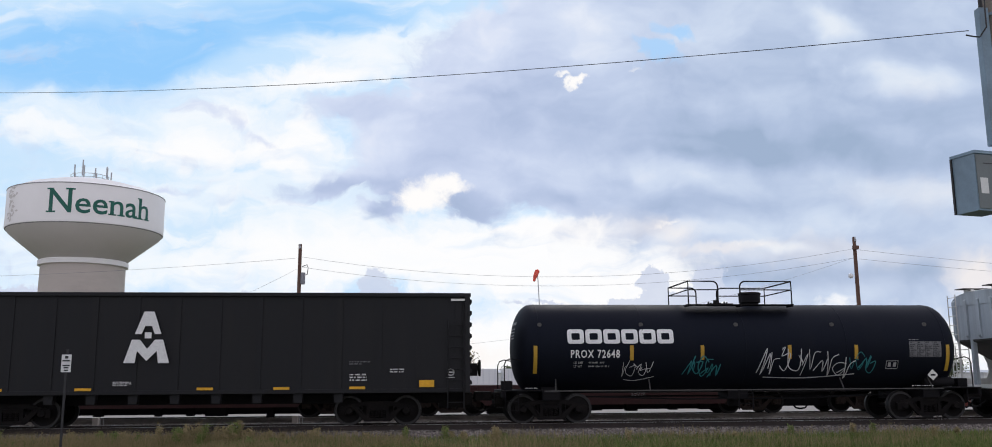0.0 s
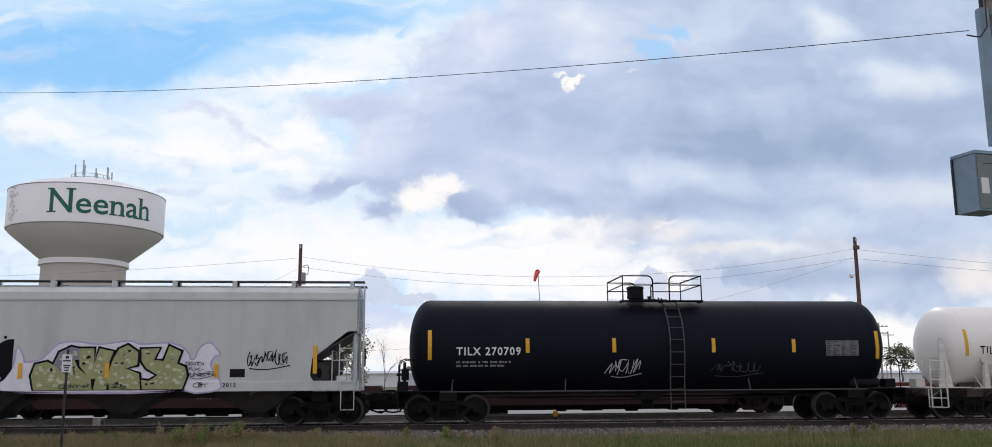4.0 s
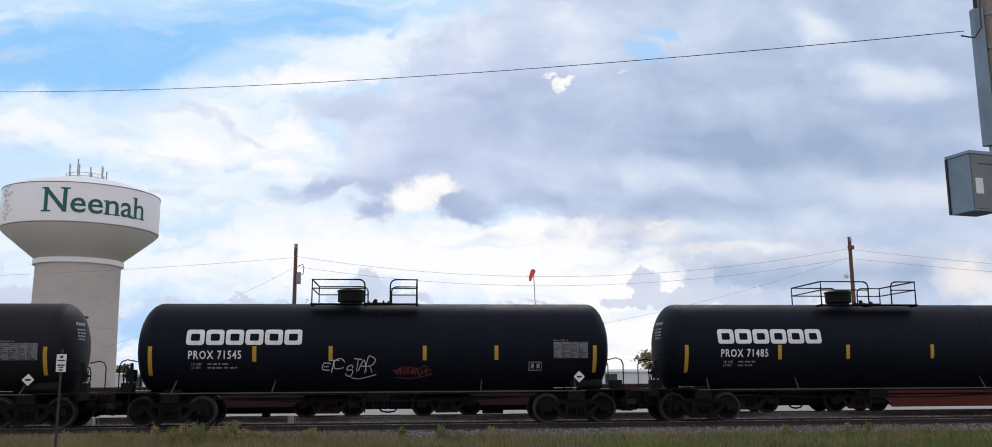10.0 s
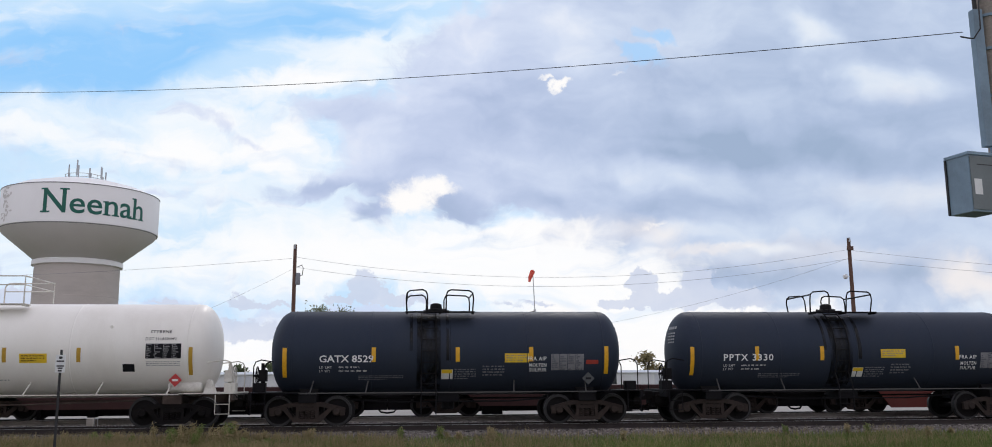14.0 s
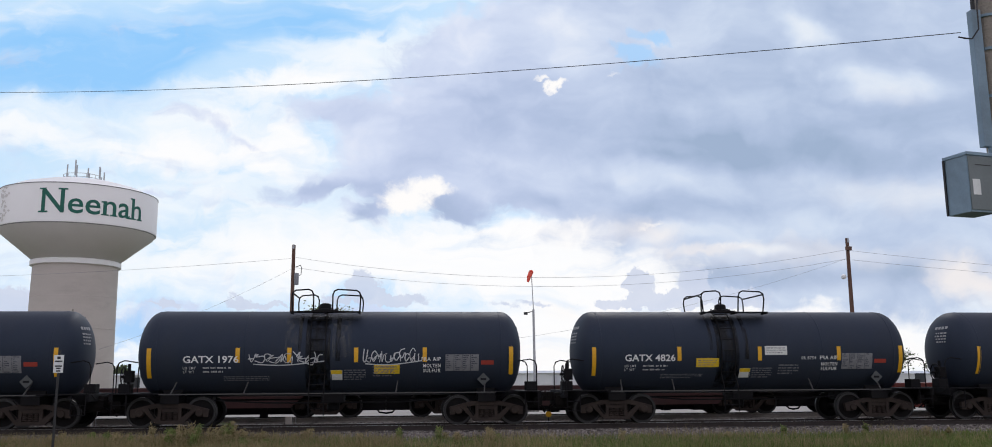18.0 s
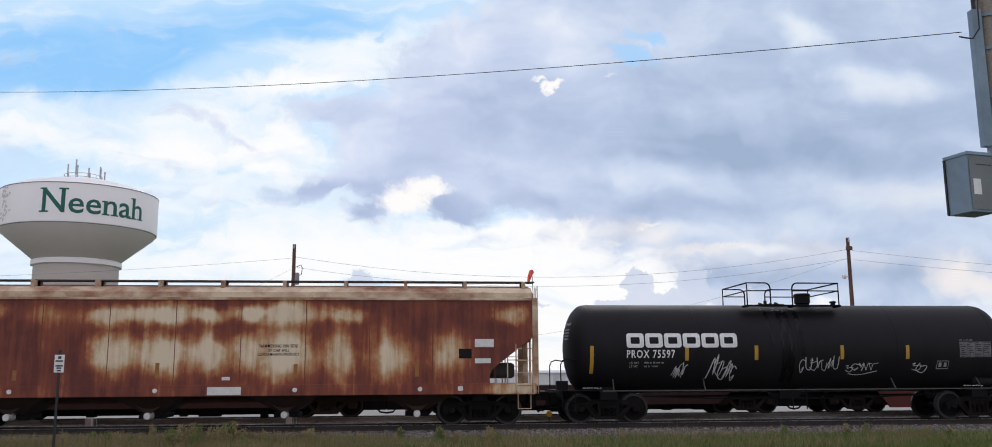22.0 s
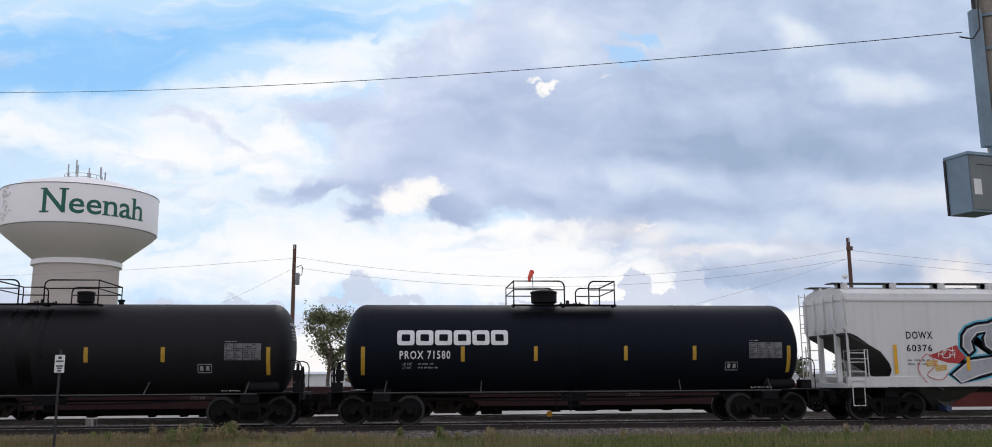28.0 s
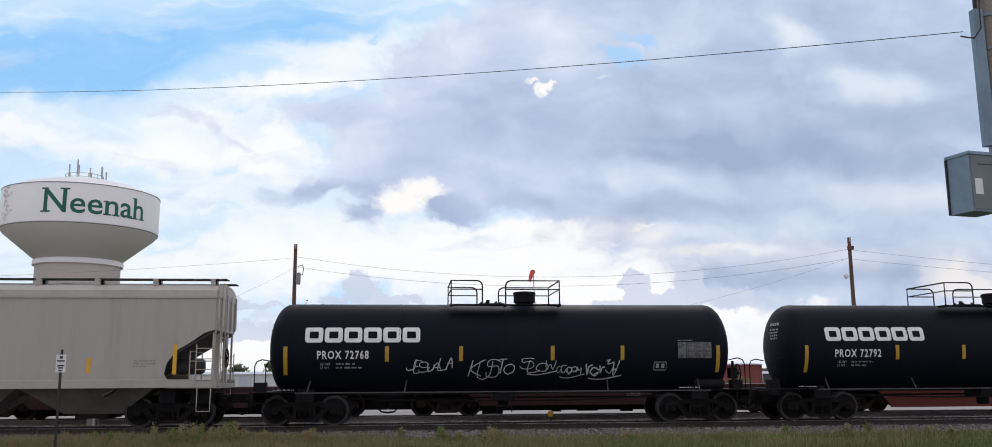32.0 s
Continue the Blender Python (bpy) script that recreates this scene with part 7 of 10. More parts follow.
TAN_GREY = material("tan_grey_car_paint", (0.41, 0.38, 0.33), 0.5, second=(0.36, 0.335, 0.285), scale=0.5, stretch=(1, 1, 0.2), dirt=(0.22, 0.2, 0.17), dirt_amount=0.4, runs=(0.25, 0.235, 0.2), runs_amount=0.25, grain=0.05, bump=0.03)
PALE_GREY = material("pale_grey_car_paint", (0.64, 0.64, 0.62), 0.5, second=(0.58, 0.58, 0.55), scale=0.5, stretch=(1, 1, 0.2), dirt=(0.36, 0.34, 0.30), dirt_amount=0.3, runs=(0.42, 0.41, 0.38), runs_amount=0.3, grain=0.05, bump=0.03)
# weathered, streaked grey of the end walls, with blue skylight put into the colour
END_SKYLIT = material("skylit_weathered_grey_end_paint", (0.36, 0.42, 0.46), 0.6, second=(0.25, 0.30, 0.34), scale=0.9, stretch=(1, 3, 0.25), dirt=(0.16, 0.13, 0.10), dirt_amount=0.4, runs=(0.2, 0.2, 0.19), runs_amount=0.4)
SLOPE_GREY = material("dark_slope_sheet", (0.055, 0.052, 0.047), 0.8, second=(0.035, 0.032, 0.03), scale=1.5)
GOND_END = material("worn_white_end_paint", (0.55, 0.55, 0.54), 0.65, second=(0.03, 0.03, 0.03), scale=2.2, amount=0.8, dirt=(0.05, 0.045, 0.04), dirt_amount=0.5)
GOND_BLACK = material("black_gondola_paint", (0.0068, 0.0072, 0.0092), 0.6, second=(0.0115, 0.0115, 0.0125), scale=1.2, stretch=(2, 1, 0.25), dirt=(0.016, 0.015, 0.014), bump=0.05, gloss=0.3)
FLAME_WHITE = material("white_flame_spray", (0.72, 0.71, 0.74), 0.6, scale=3, second=(0.6, 0.58, 0.66))
# bay paints far darker than the bodies: the shade underneath is mixed in
SHADED_BAY = material("shaded_grey_bay_paint", (0.05, 0.046, 0.041), 0.8, second=(0.026, 0.023, 0.02), scale=1.2, dirt=(0.025, 0.022, 0.02), dirt_amount=0.5)
TAN_BAY = material("shaded_sooty_tan_bay_paint", (0.17, 0.158, 0.135), 0.7, second=(0.07, 0.065, 0.057), scale=1.0, dirt=(0.03, 0.027, 0.024), dirt_amount=0.6)
PINK_CAP = material("faded_red_outlet_cap", (0.35, 0.14, 0.13), 0.6, scale=5)


HELD_PAINT = [(-8.4, 3.56, 1.0, 0.16, 0.5), (-6.4, 3.56, 0.3, 0.2, 0.5), (-4.8, 3.42, 0.9, 0.25, 0.35), (-3.1, 3.4, 0.6, 0.28, 1.0), (-3.1, 2.2, 0.6, 0.58, 1.0), (-1.45, 3.42, 0.85, 0.28, 1.0), (-1.5, 2.25, 0.8, 0.5, 1.0),
              (-0.15, 3.4, 0.4, 0.22, 0.8), (0.85, 3.4, 0.38, 0.26, 0.9), (-0.1, 2.18, 0.42, 0.55, 0.9), (0.85, 2.3, 0.34, 0.48, 0.8), (2.1, 3.45, 0.8, 0.32, 1.1), (2.0, 2.2, 0.75, 0.65, 1.1), (3.85, 3.42, 0.6, 0.22, 0.7),
              (3.7, 2.1, 0.45, 0.65, 0.8), (5.35, 2.1, 0.65, 0.6, 0.8), (7.15, 2.25, 0.6, 0.5, 0.7), (9.0, 3.42, 0.6, 0.22, 0.7), (-9.0, 1.1, 0.9, 0.25, 1.0), (9.2, 1.15, 0.8, 0.25, 0.9)]


def rusted():
    """Cream paint eaten by rust in panels and downward streaks."""
    m = material("rusted_cream_paint", (0.19, 0.048, 0.022), 0.85, second=(0.085, 0.024, 0.017), scale=1.1, stretch=(1, 1, 0.5), amount=0.85, bump=0.25, grain=0.2)
    nt = m.node_tree
    nd, lk = nt.nodes, nt.links
    hsv = [n for n in nd if n.bl_idname == "ShaderNodeHueSaturation"][0]
    old = hsv.inputs["Color"].links[0].from_socket
    tc = [n for n in nd if n.bl_idname == "ShaderNodeTexCoord"][0]

    def noise_of(stretch, scale, detail, rough=0.6):
        v = nd.new("ShaderNodeVectorMath")
        v.operation = "MULTIPLY"
        v.inputs[1].default_value = stretch
        lk.new(tc.outputs["Object"], v.inputs[0])
        n = nd.new("ShaderNodeTexNoise")
        n.inputs["Scale"].default_value, n.inputs["Detail"].default_value, n.inputs["Roughness"].default_value = scale, detail, rough
        lk.new(v.outputs[0], n.inputs["Vector"])
        return n.outputs["Fac"]

    def math_of(op, a, b):
        n = nd.new("ShaderNodeMath")
        n.operation = op
        for i, x in enumerate((a, b)):
            if isinstance(x, (int, float)):
                n.inputs[i].default_value = x
            else:
                lk.new(x, n.inputs[i])
        return n.outputs[0]

    # paint that held in panels: middle, half size and strength of each
    wob = nd.new("ShaderNodeTexNoise")
    wob.inputs["Scale"].default_value, wob.inputs["Detail"].default_value, wob.inputs["Roughness"].default_value = 1.6, 7, 0.6
    lk.new(tc.outputs["Object"], wob.inputs["Vector"])
    shift = nd.new("ShaderNodeVectorMath")
    shift.operation = "MULTIPLY_ADD"
    shift.inputs[1].default_value = (0.75, 0, 0.6)
    lk.new(wob.outputs["Color"], shift.inputs[0])
    lk.new(tc.outputs["Object"], shift.inputs[2])
    f = None
    for x, z, w, h, amp in HELD_PAINT:
        mp = nd.new("ShaderNodeMapping")
        mp.vector_type = "TEXTURE"
        mp.inputs["Location"].default_value = (x + 0.375, 0, z + 0.3)
        mp.inputs["Scale"].default_value = (w, 1e4, h)
        lk.new(shift.outputs[0], mp.inputs["Vector"])
        ln = nd.new("ShaderNodeVectorMath")
        ln.operation = "LENGTH"
        lk.new(mp.outputs[0], ln.inputs[0])
        g = nd.new("ShaderNodeMapRange")
        g.interpolation_type = "SMOOTHSTEP"
        lk.new(ln.outputs["Value"], g.inputs[0])
        for k, v in enumerate((0.25, 1.85, amp * 0.46, 0.0)):
            g.inputs[1 + k].default_value = v
        f = g.outputs[0] if f is None else math_of("ADD", f, g.outputs[0])
    f = math_of("MINIMUM", f, 0.44)
    f = math_of("ADD", f, math_of("MULTIPLY", math_of("SUBTRACT", noise_of((1, 1, 0.8), 0.9, 8, 0.62), 0.5), 0.6))
    f = math_of("ADD", f, math_of("MULTIPLY", math_of("SUBTRACT", noise_of((4, 4, 0.3), 1.4, 6), 0.5), 0.5))
    f = math_of("ADD", f, 0.31)
    r = nd.new("ShaderNodeMapRange")
    r.inputs[1].default_value, r.inputs[2].default_value = 0.22, 0.76
    lk.new(f, r.inputs[0])
    ramp = nd.new("ShaderNodeValToRGB")
    stops = ((0.0, (0.115, 0.032, 0.027)), (0.3, (0.235, 0.063, 0.035)), (0.48, (0.40, 0.155, 0.064)), (0.64, (0.50, 0.30, 0.15)), (0.8, (0.66, 0.51, 0.33)), (1.0, (0.80, 0.69, 0.50)))
    for pos, c in stops[1:-1]:
        ramp.color_ramp.elements.new(pos)
    for e, (pos, c) in zip(ramp.color_ramp.elements, stops):
        e.position, e.color = pos, (*c, 1)
    lk.new(r.outputs[0], ramp.inputs[0])
    mix = nd.new("ShaderNodeMix")
    mix.data_type = "RGBA"
    mix.inputs[0].default_value = 0.85
    lk.new(old, mix.inputs[6])
    lk.new(ramp.outputs[0], mix.inputs[7])
    lk.new(mix.outputs[2], hsv.inputs["Color"])
    return m


RUSTED = rusted()
CREAM_RUST = material("rust_stained_cream_paint", (0.62, 0.50, 0.35), 0.75, second=(0.24, 0.085, 0.035), scale=1.1, stretch=(0.7, 1, 1), amount=1.0, dirt=(0.12, 0.04, 0.025), dirt_scale=0.8, dirt_amount=0.8, bump=0.15)
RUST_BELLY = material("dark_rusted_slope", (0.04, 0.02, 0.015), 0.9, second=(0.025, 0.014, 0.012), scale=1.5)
RUST_SEAM = material("dark_rust_seam", (0.13, 0.04, 0.022), 0.9, second=(0.22, 0.08, 0.035), scale=2)
AMBER_WORN = material("worn_amber_strip", (0.3, 0.14, 0.03), 0.7, second=(0.2, 0.07, 0.03), scale=6)


class Stepped:
    """A flat wall whose sill below z stands proud."""
    step = 9.0

    def __init__(self, y, sill, z):
        self.y, self.sill, self.z = y, sill, z

    def __call__(self, z):
        return self.sill if z < self.z else self.y


def knit_two(bm):
    """Close the rim between two equal outlines."""
    v = bm.verts[:]
    n = len(v) // 2
    for k in range(n):
        j = (k + 1) % n
        bm.faces.new((v[k], v[j], v[n + j], v[n + k]))


def hopper_car(s, half, x0, x1, sill, paint, label, reach, cut="slope", low=None, slope_paint=None, pockets=3, brackets=10, caps=None, top=4.40, shoulder=3.0, inset=1.35, belly=None, trim=None, pitch=None, vee=None, end_paint=None):
    """A covered hopper about its middle between the trucks. x0, x1: body ends; sill: bottom and top of the side sill."""
    car = thing("hopper_car", label, "hopper car", "hopper cars of the train", m=pose(s, TRACK_Y, 0))
    CARS.append((car, s))
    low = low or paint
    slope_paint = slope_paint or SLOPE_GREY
    # bays and centre sill get darker colours that hold the shade below the car
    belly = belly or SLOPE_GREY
    trim = trim or low
    W = 1.55
    z0, z1 = sill
    eave = top - 0.47

    def end_cut(x, e):
        if cut == "round":
            return [(x, 2.68), (x - e * 0.42, 2.64), (x - e * 0.72, 2.48), (x - e * 0.98, 2.2), (x - e * 1.12, 1.88), (x - e * 1.16, 1.6), (x - e * 1.05, z1)]
        if cut == "straight":
            return [(x, shoulder), (x - e * 0.12, shoulder - 0.06), (x - e * 1.25, shoulder - 0.92), (x - e * 1.33, shoulder - 1.08), (x - e * 1.33, z1)]
        if cut == "arc":
            return [(x, shoulder), (x - e * 0.3, shoulder - 0.1), (x - e * 0.75, shoulder - 0.42), (x - e * 1.1, shoulder - 0.62), (x - e * 1.38, shoulder - 1.0), (x - e * 1.45, 1.62), (x - e * 1.36, z1)]
        return [(x, shoulder), (x - e * 0.28, shoulder - 0.02), (x - e * inset, shoulder - 0.85), (x - e * (inset + 0.04), z1 + 0.15), (x - e * (inset - 0.05), z1)]

    outline = [(x0, eave)] + end_cut(x0, -1) + end_cut(x1, 1)[::-1] + [(x1, eave)]
    for y in (-1, 1):
        bm = B()
        prism(bm, outline, *sorted((y * W, y * (W - 0.04))))
        part("side_wall", bm, paint, car)
    bm = B()
    prof = [(-W, eave), (-W + 0.03, eave + 0.2), (-1.25, top - 0.1), (-0.6, top), (0.6, top), (1.25, top - 0.1), (W - 0.03, eave + 0.2), (W, eave)]
    a = [bm.verts.new((x0, y, z)) for y, z in prof]
    b = [bm.verts.new((x1, y, z)) for y, z in prof]
    for i in range(len(prof) - 1):
        bm.faces.new((a[i], b[i], b[i + 1], a[i + 1]))
    bm.faces.new(a)
    bm.faces.new(b[::-1])
    bm.faces.new((a[0], a[-1], b[-1], b[0]))
    bmesh.ops.recalc_face_normals(bm, faces=bm.faces[:])
    part("roof", bm, trim if trim is CREAM_RUST else paint, car)
    for y in (-1, 1):
        bm = B()
        box(bm, x0, x1, *sorted((y * W, y * (W + 0.035))), eave - 0.05, eave + 0.03, 0.008)
        part("top_chord", bm, trim, car)
        bm = B()
        box(bm, x0 - 0.1, x1 + 0.1, *sorted((y * (W - 0.1), y * (W + 0.025))), z0, z1, 0.015)
        part("side_sill", bm, low, car)
    for x, e in ((x0, -1), (x1, 1)):
        bm = B()
        sh = 2.68 if cut == "round" else shoulder
        box(bm, *sorted((x, x - e * 0.03)), -W + 0.04, W - 0.04, sh, eave)
        end = part("end_wall", bm, trim if trim is CREAM_RUST else end_paint or paint, car)
        bm = B()
        for xx in (x + e * 0.004, x + e * 0.03):
            bm.faces.new([bm.verts.new((xx, y, z)) for y, z in prof])
        knit_two(bm)
        part("roof_end", bm, trim if trim is CREAM_RUST else end_paint or paint, end)
        for y in (-1.42, -0.72, 0.0, 0.72, 1.42):
            bm = B()
            prism(bm, [(x, sh + 0.02), (x + e * 0.07, sh + 0.14), (x + e * 0.07, top - 0.3), (x, top - 0.22)], y - 0.07, y + 0.07)
            part("end_rib", bm, trim if trim is CREAM_RUST else end_paint or paint, end)
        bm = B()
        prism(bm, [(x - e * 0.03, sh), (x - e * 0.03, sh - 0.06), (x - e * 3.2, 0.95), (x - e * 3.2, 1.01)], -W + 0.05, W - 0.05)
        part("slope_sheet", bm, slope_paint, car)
        for y, r in ((-1.42, 0.03), (-0.62, 0.075), (0.62, 0.075), (1.42, 0.03)):
            bm = B()
            box(bm, *sorted((x - e * 0.02, x - e * 0.02 - e * 2 * r)), y - r, y + r, z0, sh + 0.1)
            part("end_post", bm, end_paint if end_paint and r > 0.05 else trim, car)
        bm = B()
        box(bm, *sorted((x + e * 0.1, x - e * 1.3)), -W + 0.1, W - 0.1, z0 - 0.02, z0 + 0.12)
        part("end_platform", bm, low, car)
        bm = B()
        box(bm, *sorted((x - e * 2.6, x + e * 0.1)), -0.24, 0.24, 0.66, 1.02, 0.015)
        part("stub_sill", bm, BLACK_FRAME, car)
        # web plate over the bolster, with its keyhole
        for y in (-1.22, 1.18) if end_paint and cut == "slope" else ():
            bm = B()
            prism(bm, [(x - e * 0.85, z0 + 0.1), (x - e * 0.85, z0 + 0.55), (x - e * 1.0, z0 + 0.86), (x - e * 1.7, z0 + 0.86), (x - e * 1.7, z0 + 0.1)], y, y + 0.04)
            web = part("bolster_web", bm, belly if belly is not SLOPE_GREY else trim, car)
            if y < 0:
                bm = B()
                poly(bm, [(x - e * 1.15 + 0.085 * math.cos(a), z0 + 0.5 + (0.2 if math.sin(a) > 0 else 0.12) * math.sin(a)) for a in [2 * math.pi * k / 14 for k in range(14)]])
                for v in bm.verts:
                    v.co.y = y - 0.004
                part("keyhole", bm, BLACK_FRAME, web)
        lx = x + e * 0.05 - e * 0.3
        for y in (-1, 1):
            tall = 2.3 if y * e > 0 else 2.5
            ladder(car, (lx, [(y * (W + 0.05), z0 + 0.04), (y * (W + 0.05), tall)]), 0.52, trim, 4)
            step_iron(car, lx, y * (W + 0.01), trim, 0.4, 0.5, z0 + 0.06, 0)
        bm = B()
        pipe(bm, [(lx + e * 0.26, -W - 0.05, 2.3), (x + e * 0.04, -W - 0.03, 2.3), (x + e * 0.04, -W - 0.03, sh + 0.2)], 0.016)
        part("corner_grab", bm, trim, car)
        # the climb to the roof stands at the corner on the right of each end
        ya, yb, xe = -e * 1.5, -e * 1.02, x + e * 0.2
        bm = B()
        for y in (ya, yb):
            rod(bm, (xe, y, z0), (xe, y, top - 0.05), 0.018)
        for i in range(10):
            z = z0 + 0.25 + (top - z0 - 0.4) * i / 9
            rod(bm, (xe, ya, z), (xe, yb, z), 0.013, 6)
        for z in (sh + 0.3, eave):
            rod(bm, (xe, ya, z), (x, ya, z), 0.015, 6)
        part("end_ladder", bm, trim, car)
        bm = B()
        for xx in (x - e * 0.75,):
            pipe(bm, [(xx, -1.35, z1), (xx, -1.35, 2.3), (xx, 0.3, 2.3), (xx, 0.3, z1)], 0.02)
        rod(bm, (x - e * 0.75, -1.35, 2.0), (x - e * 0.1, -1.35, 2.0), 0.015)
        part("end_rail", bm, trim, car)
        # train line pipe and brake rods under the end
        bm = B()
        pipe(bm, [(x - e * 2.4, -0.55, 0.7), (x - e * 1.0, -0.6, 0.62), (x - e * 0.2, -0.5, 0.66), (x + e * 0.15, -0.42, 0.5)], 0.03)
        rod(bm, (x - e * 0.3, -1.1, z0), (x - e * 0.3, -0.4, 0.6), 0.03)
        box(bm, *sorted((x - e * 0.15, x - e * 0.75)), -1.05, 1.05, 0.72, z0, 0.02)
        part("end_rigging", bm, BLACK_FRAME, car)
        coupler(car, x + e * 0.1, reach[0] if e < 0 else reach[1])
    bm = B()
    lathe_x(bm, [(x1 - 1.35, 0.05), (x1 - 1.33, 0.2), (x1 - 1.25, 0.25), (x1 - 0.55, 0.25), (x1 - 0.47, 0.2), (x1 - 0.45, 0.05)], -0.6, z1 + 0.4, 16)
    part("air_reservoir", bm, POT_DARK if paint is POT_RED else SLOPE_GREY, car, smooth=40)
    brake_wheel(car, x1 + 0.22, 2.1, BLACK_FRAME, -0.7)
    for x in (-half, half):
        truck(car, x)
        bm = B()
        box(bm, x - 0.25, x + 0.25, -1.2, 1.2, 0.74, z0 + 0.05, 0.02)
        part("bolster_beam", bm, BLACK_FRAME, car)
    n = pockets
    span = (half - 1.6) * 2
    w = pitch or span / n
    for i in range(n):
        c = (i + 0.5 - n / 2) * w
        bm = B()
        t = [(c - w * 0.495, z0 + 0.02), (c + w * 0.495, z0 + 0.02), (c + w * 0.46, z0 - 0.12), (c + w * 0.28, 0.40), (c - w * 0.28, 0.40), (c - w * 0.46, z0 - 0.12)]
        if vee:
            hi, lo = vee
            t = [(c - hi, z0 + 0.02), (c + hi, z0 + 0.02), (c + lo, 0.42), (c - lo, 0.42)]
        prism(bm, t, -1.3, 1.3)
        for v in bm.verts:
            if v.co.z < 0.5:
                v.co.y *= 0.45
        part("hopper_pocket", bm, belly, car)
        bm = B()
        g = min(0.5, (vee[1] if vee else 0.5) + 0.12)
        box(bm, c - g, c + g, -0.66, 0.66, 0.28, 0.42, 0.02)
        rod(bm, (c - g, -0.4, 0.34), (c + g, -0.4, 0.34), 0.03)
        part("outlet_gate", bm, BLACK_FRAME, car)
        if caps:
            bm = B()
            lathe_y(bm, [(0, -1.12), (0.1, -1.12), (0.11, -1.02), (0.11, -0.6), (0, -0.6)], c, 0.36, 14)
            part("outlet_cap", bm, caps, car, smooth=40)
            bm = B()
            prism(bm, [(c - 0.36, 0.66), (c - 0.08, 0.44), (c + 0.08, 0.44), (c + 0.36, 0.66), (c + 0.12, 0.58), (c - 0.12, 0.58)], -1.02, -0.96)
            part("outlet_flange", bm, belly, car)
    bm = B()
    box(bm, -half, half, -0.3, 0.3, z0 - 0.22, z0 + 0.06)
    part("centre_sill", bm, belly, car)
    for y in (-0.8, 0.8):
        bm = B()
        box(bm, x0 - 0.18, x1 + 0.18, y - 0.24, y + 0.24, top + 0.11, top + 0.14)
        part("roof_walkway", bm, SLOPE_GREY if paint is not POT_RED else POT_DARK, car)
        for i in range(brackets):
            x = x0 + 0.2 + (x1 - x0 - 0.4) * i / (brackets - 1)
            bm = B()
            box(bm, x - 0.05, x + 0.05, y - 0.22, y + 0.22, top - 0.06, top + 0.11)
            if y < 0:
                prism(bm, [(x - 0.05, top - 0.25), (x + 0.05, top - 0.25), (x + 0.05, top + 0.11), (x - 0.05, top + 0.11)], -1.30, -0.8)
            part("walkway_bracket", bm, trim, car)
    for i in range(4):
        c = x0 + (x1 - x0) * (i + 0.5) / 4
        bm = B()
        box(bm, c - (x1 - x0) / 8.6, c + (x1 - x0) / 8.6, -0.35, 0.35, top, top + 0.045, 0.02)
        part("roof_hatch", bm, paint, car)
    return car, Stepped(-W, -W - 0.025, z1 + 0.004)


def poly(bm, pts):
    bm.faces.new([bm.verts.new((x, 0, z)) for x, z in pts])


def fat_word(car, word, x0, z0, x1, z1, width, fill, line, surf, seed, line_w=0.05, label=""):
    """A sprayed word in fat strokes, each letter with outline and fill, overlapping the one before."""
    rng = random.Random(seed)
    pitch = (x1 - x0) / len(word)
    for i, ch in enumerate(word):
        kx, kz, dz, lean = rng.uniform(0.9, 1.06), rng.uniform(0.88, 1.0), rng.uniform(0, 0.08), rng.uniform(-0.04, 0.14)
        strokes = []
        for st in letter_strokes(ch):
            pts = []
            for u, v in st:
                x = x0 + (i + 0.5) * pitch + ((u - 0.5) * max(pitch * 1.06 - width, pitch * 0.45) + lean * (v - 0.5) * pitch) * kx
                pts.append((x + rng.gauss(0, 0.02) * pitch, z0 + width / 2 + (z1 - z0 - width) * (v * kz + dz) + rng.gauss(0, 0.015)))
            strokes.append(curve_through(pts, 4))
        root = None
        for name, ink, w, lift in (("graffiti_letter", line, width + 2 * line_w, 0.016), ("graffiti_fill", fill, width, 0.0245)):
            bm = B()
            for k, pts in enumerate(strokes):
                first = len(bm.verts)
                fat_stroke(bm, pts, w, width * 0.3 + (w - width) / 2, 1.0)
                bm.verts.ensure_lookup_table()
                for j, v in enumerate(bm.verts[first:]):
                    v.co.y = -0.0001 * (j // 2) - 0.0012 * k
            ob = sprayed(root or car, name, bm, ink, surf, lift + 0.003 * (i % 2), label if root is None else "")
            root = root or ob


def fat_stroke(bm, pts, w, cap, taper):
    """A thick band with mitred bends and squared-off ends."""
    pts = [Vector(p) for p in pts]
    closed = (pts[0] - pts[-1]).length < w * 0.5
    d0, d1 = (pts[0] - pts[1]).normalized(), (pts[-1] - pts[-2]).normalized()
    ends = [pts[0] + d0 * (0.0 if closed else cap)] + pts[1:-1] + [pts[-1] + d1 * (0.0 if closed else cap)]
    n = len(ends)
    rows = []
    for i, p in enumerate(ends):
        u = (p - ends[i - 1]).normalized() if i else (ends[1] - p).normalized()
        v = (ends[i + 1] - p).normalized() if i < n - 1 else u
        m = u + v
        m = m.normalized() if m.length > 0.2 else u
        k = min(1 / max(abs(m.dot(u)), 0.4), 1.7)
        k *= taper if i == 0 else 1.12 if (i == n - 1 and taper < 1) else 1
        s = Vector((-m.y, m.x)) * w / 2 * k
        rows.append((bm.verts.new((p.x + s.x, 0, p.y + s.y)), bm.verts.new((p.x - s.x, 0, p.y - s.y))))
    for a, b in zip(rows, rows[1:]):
        bm.faces.new((a[0], a[1], b[1], b[0]))


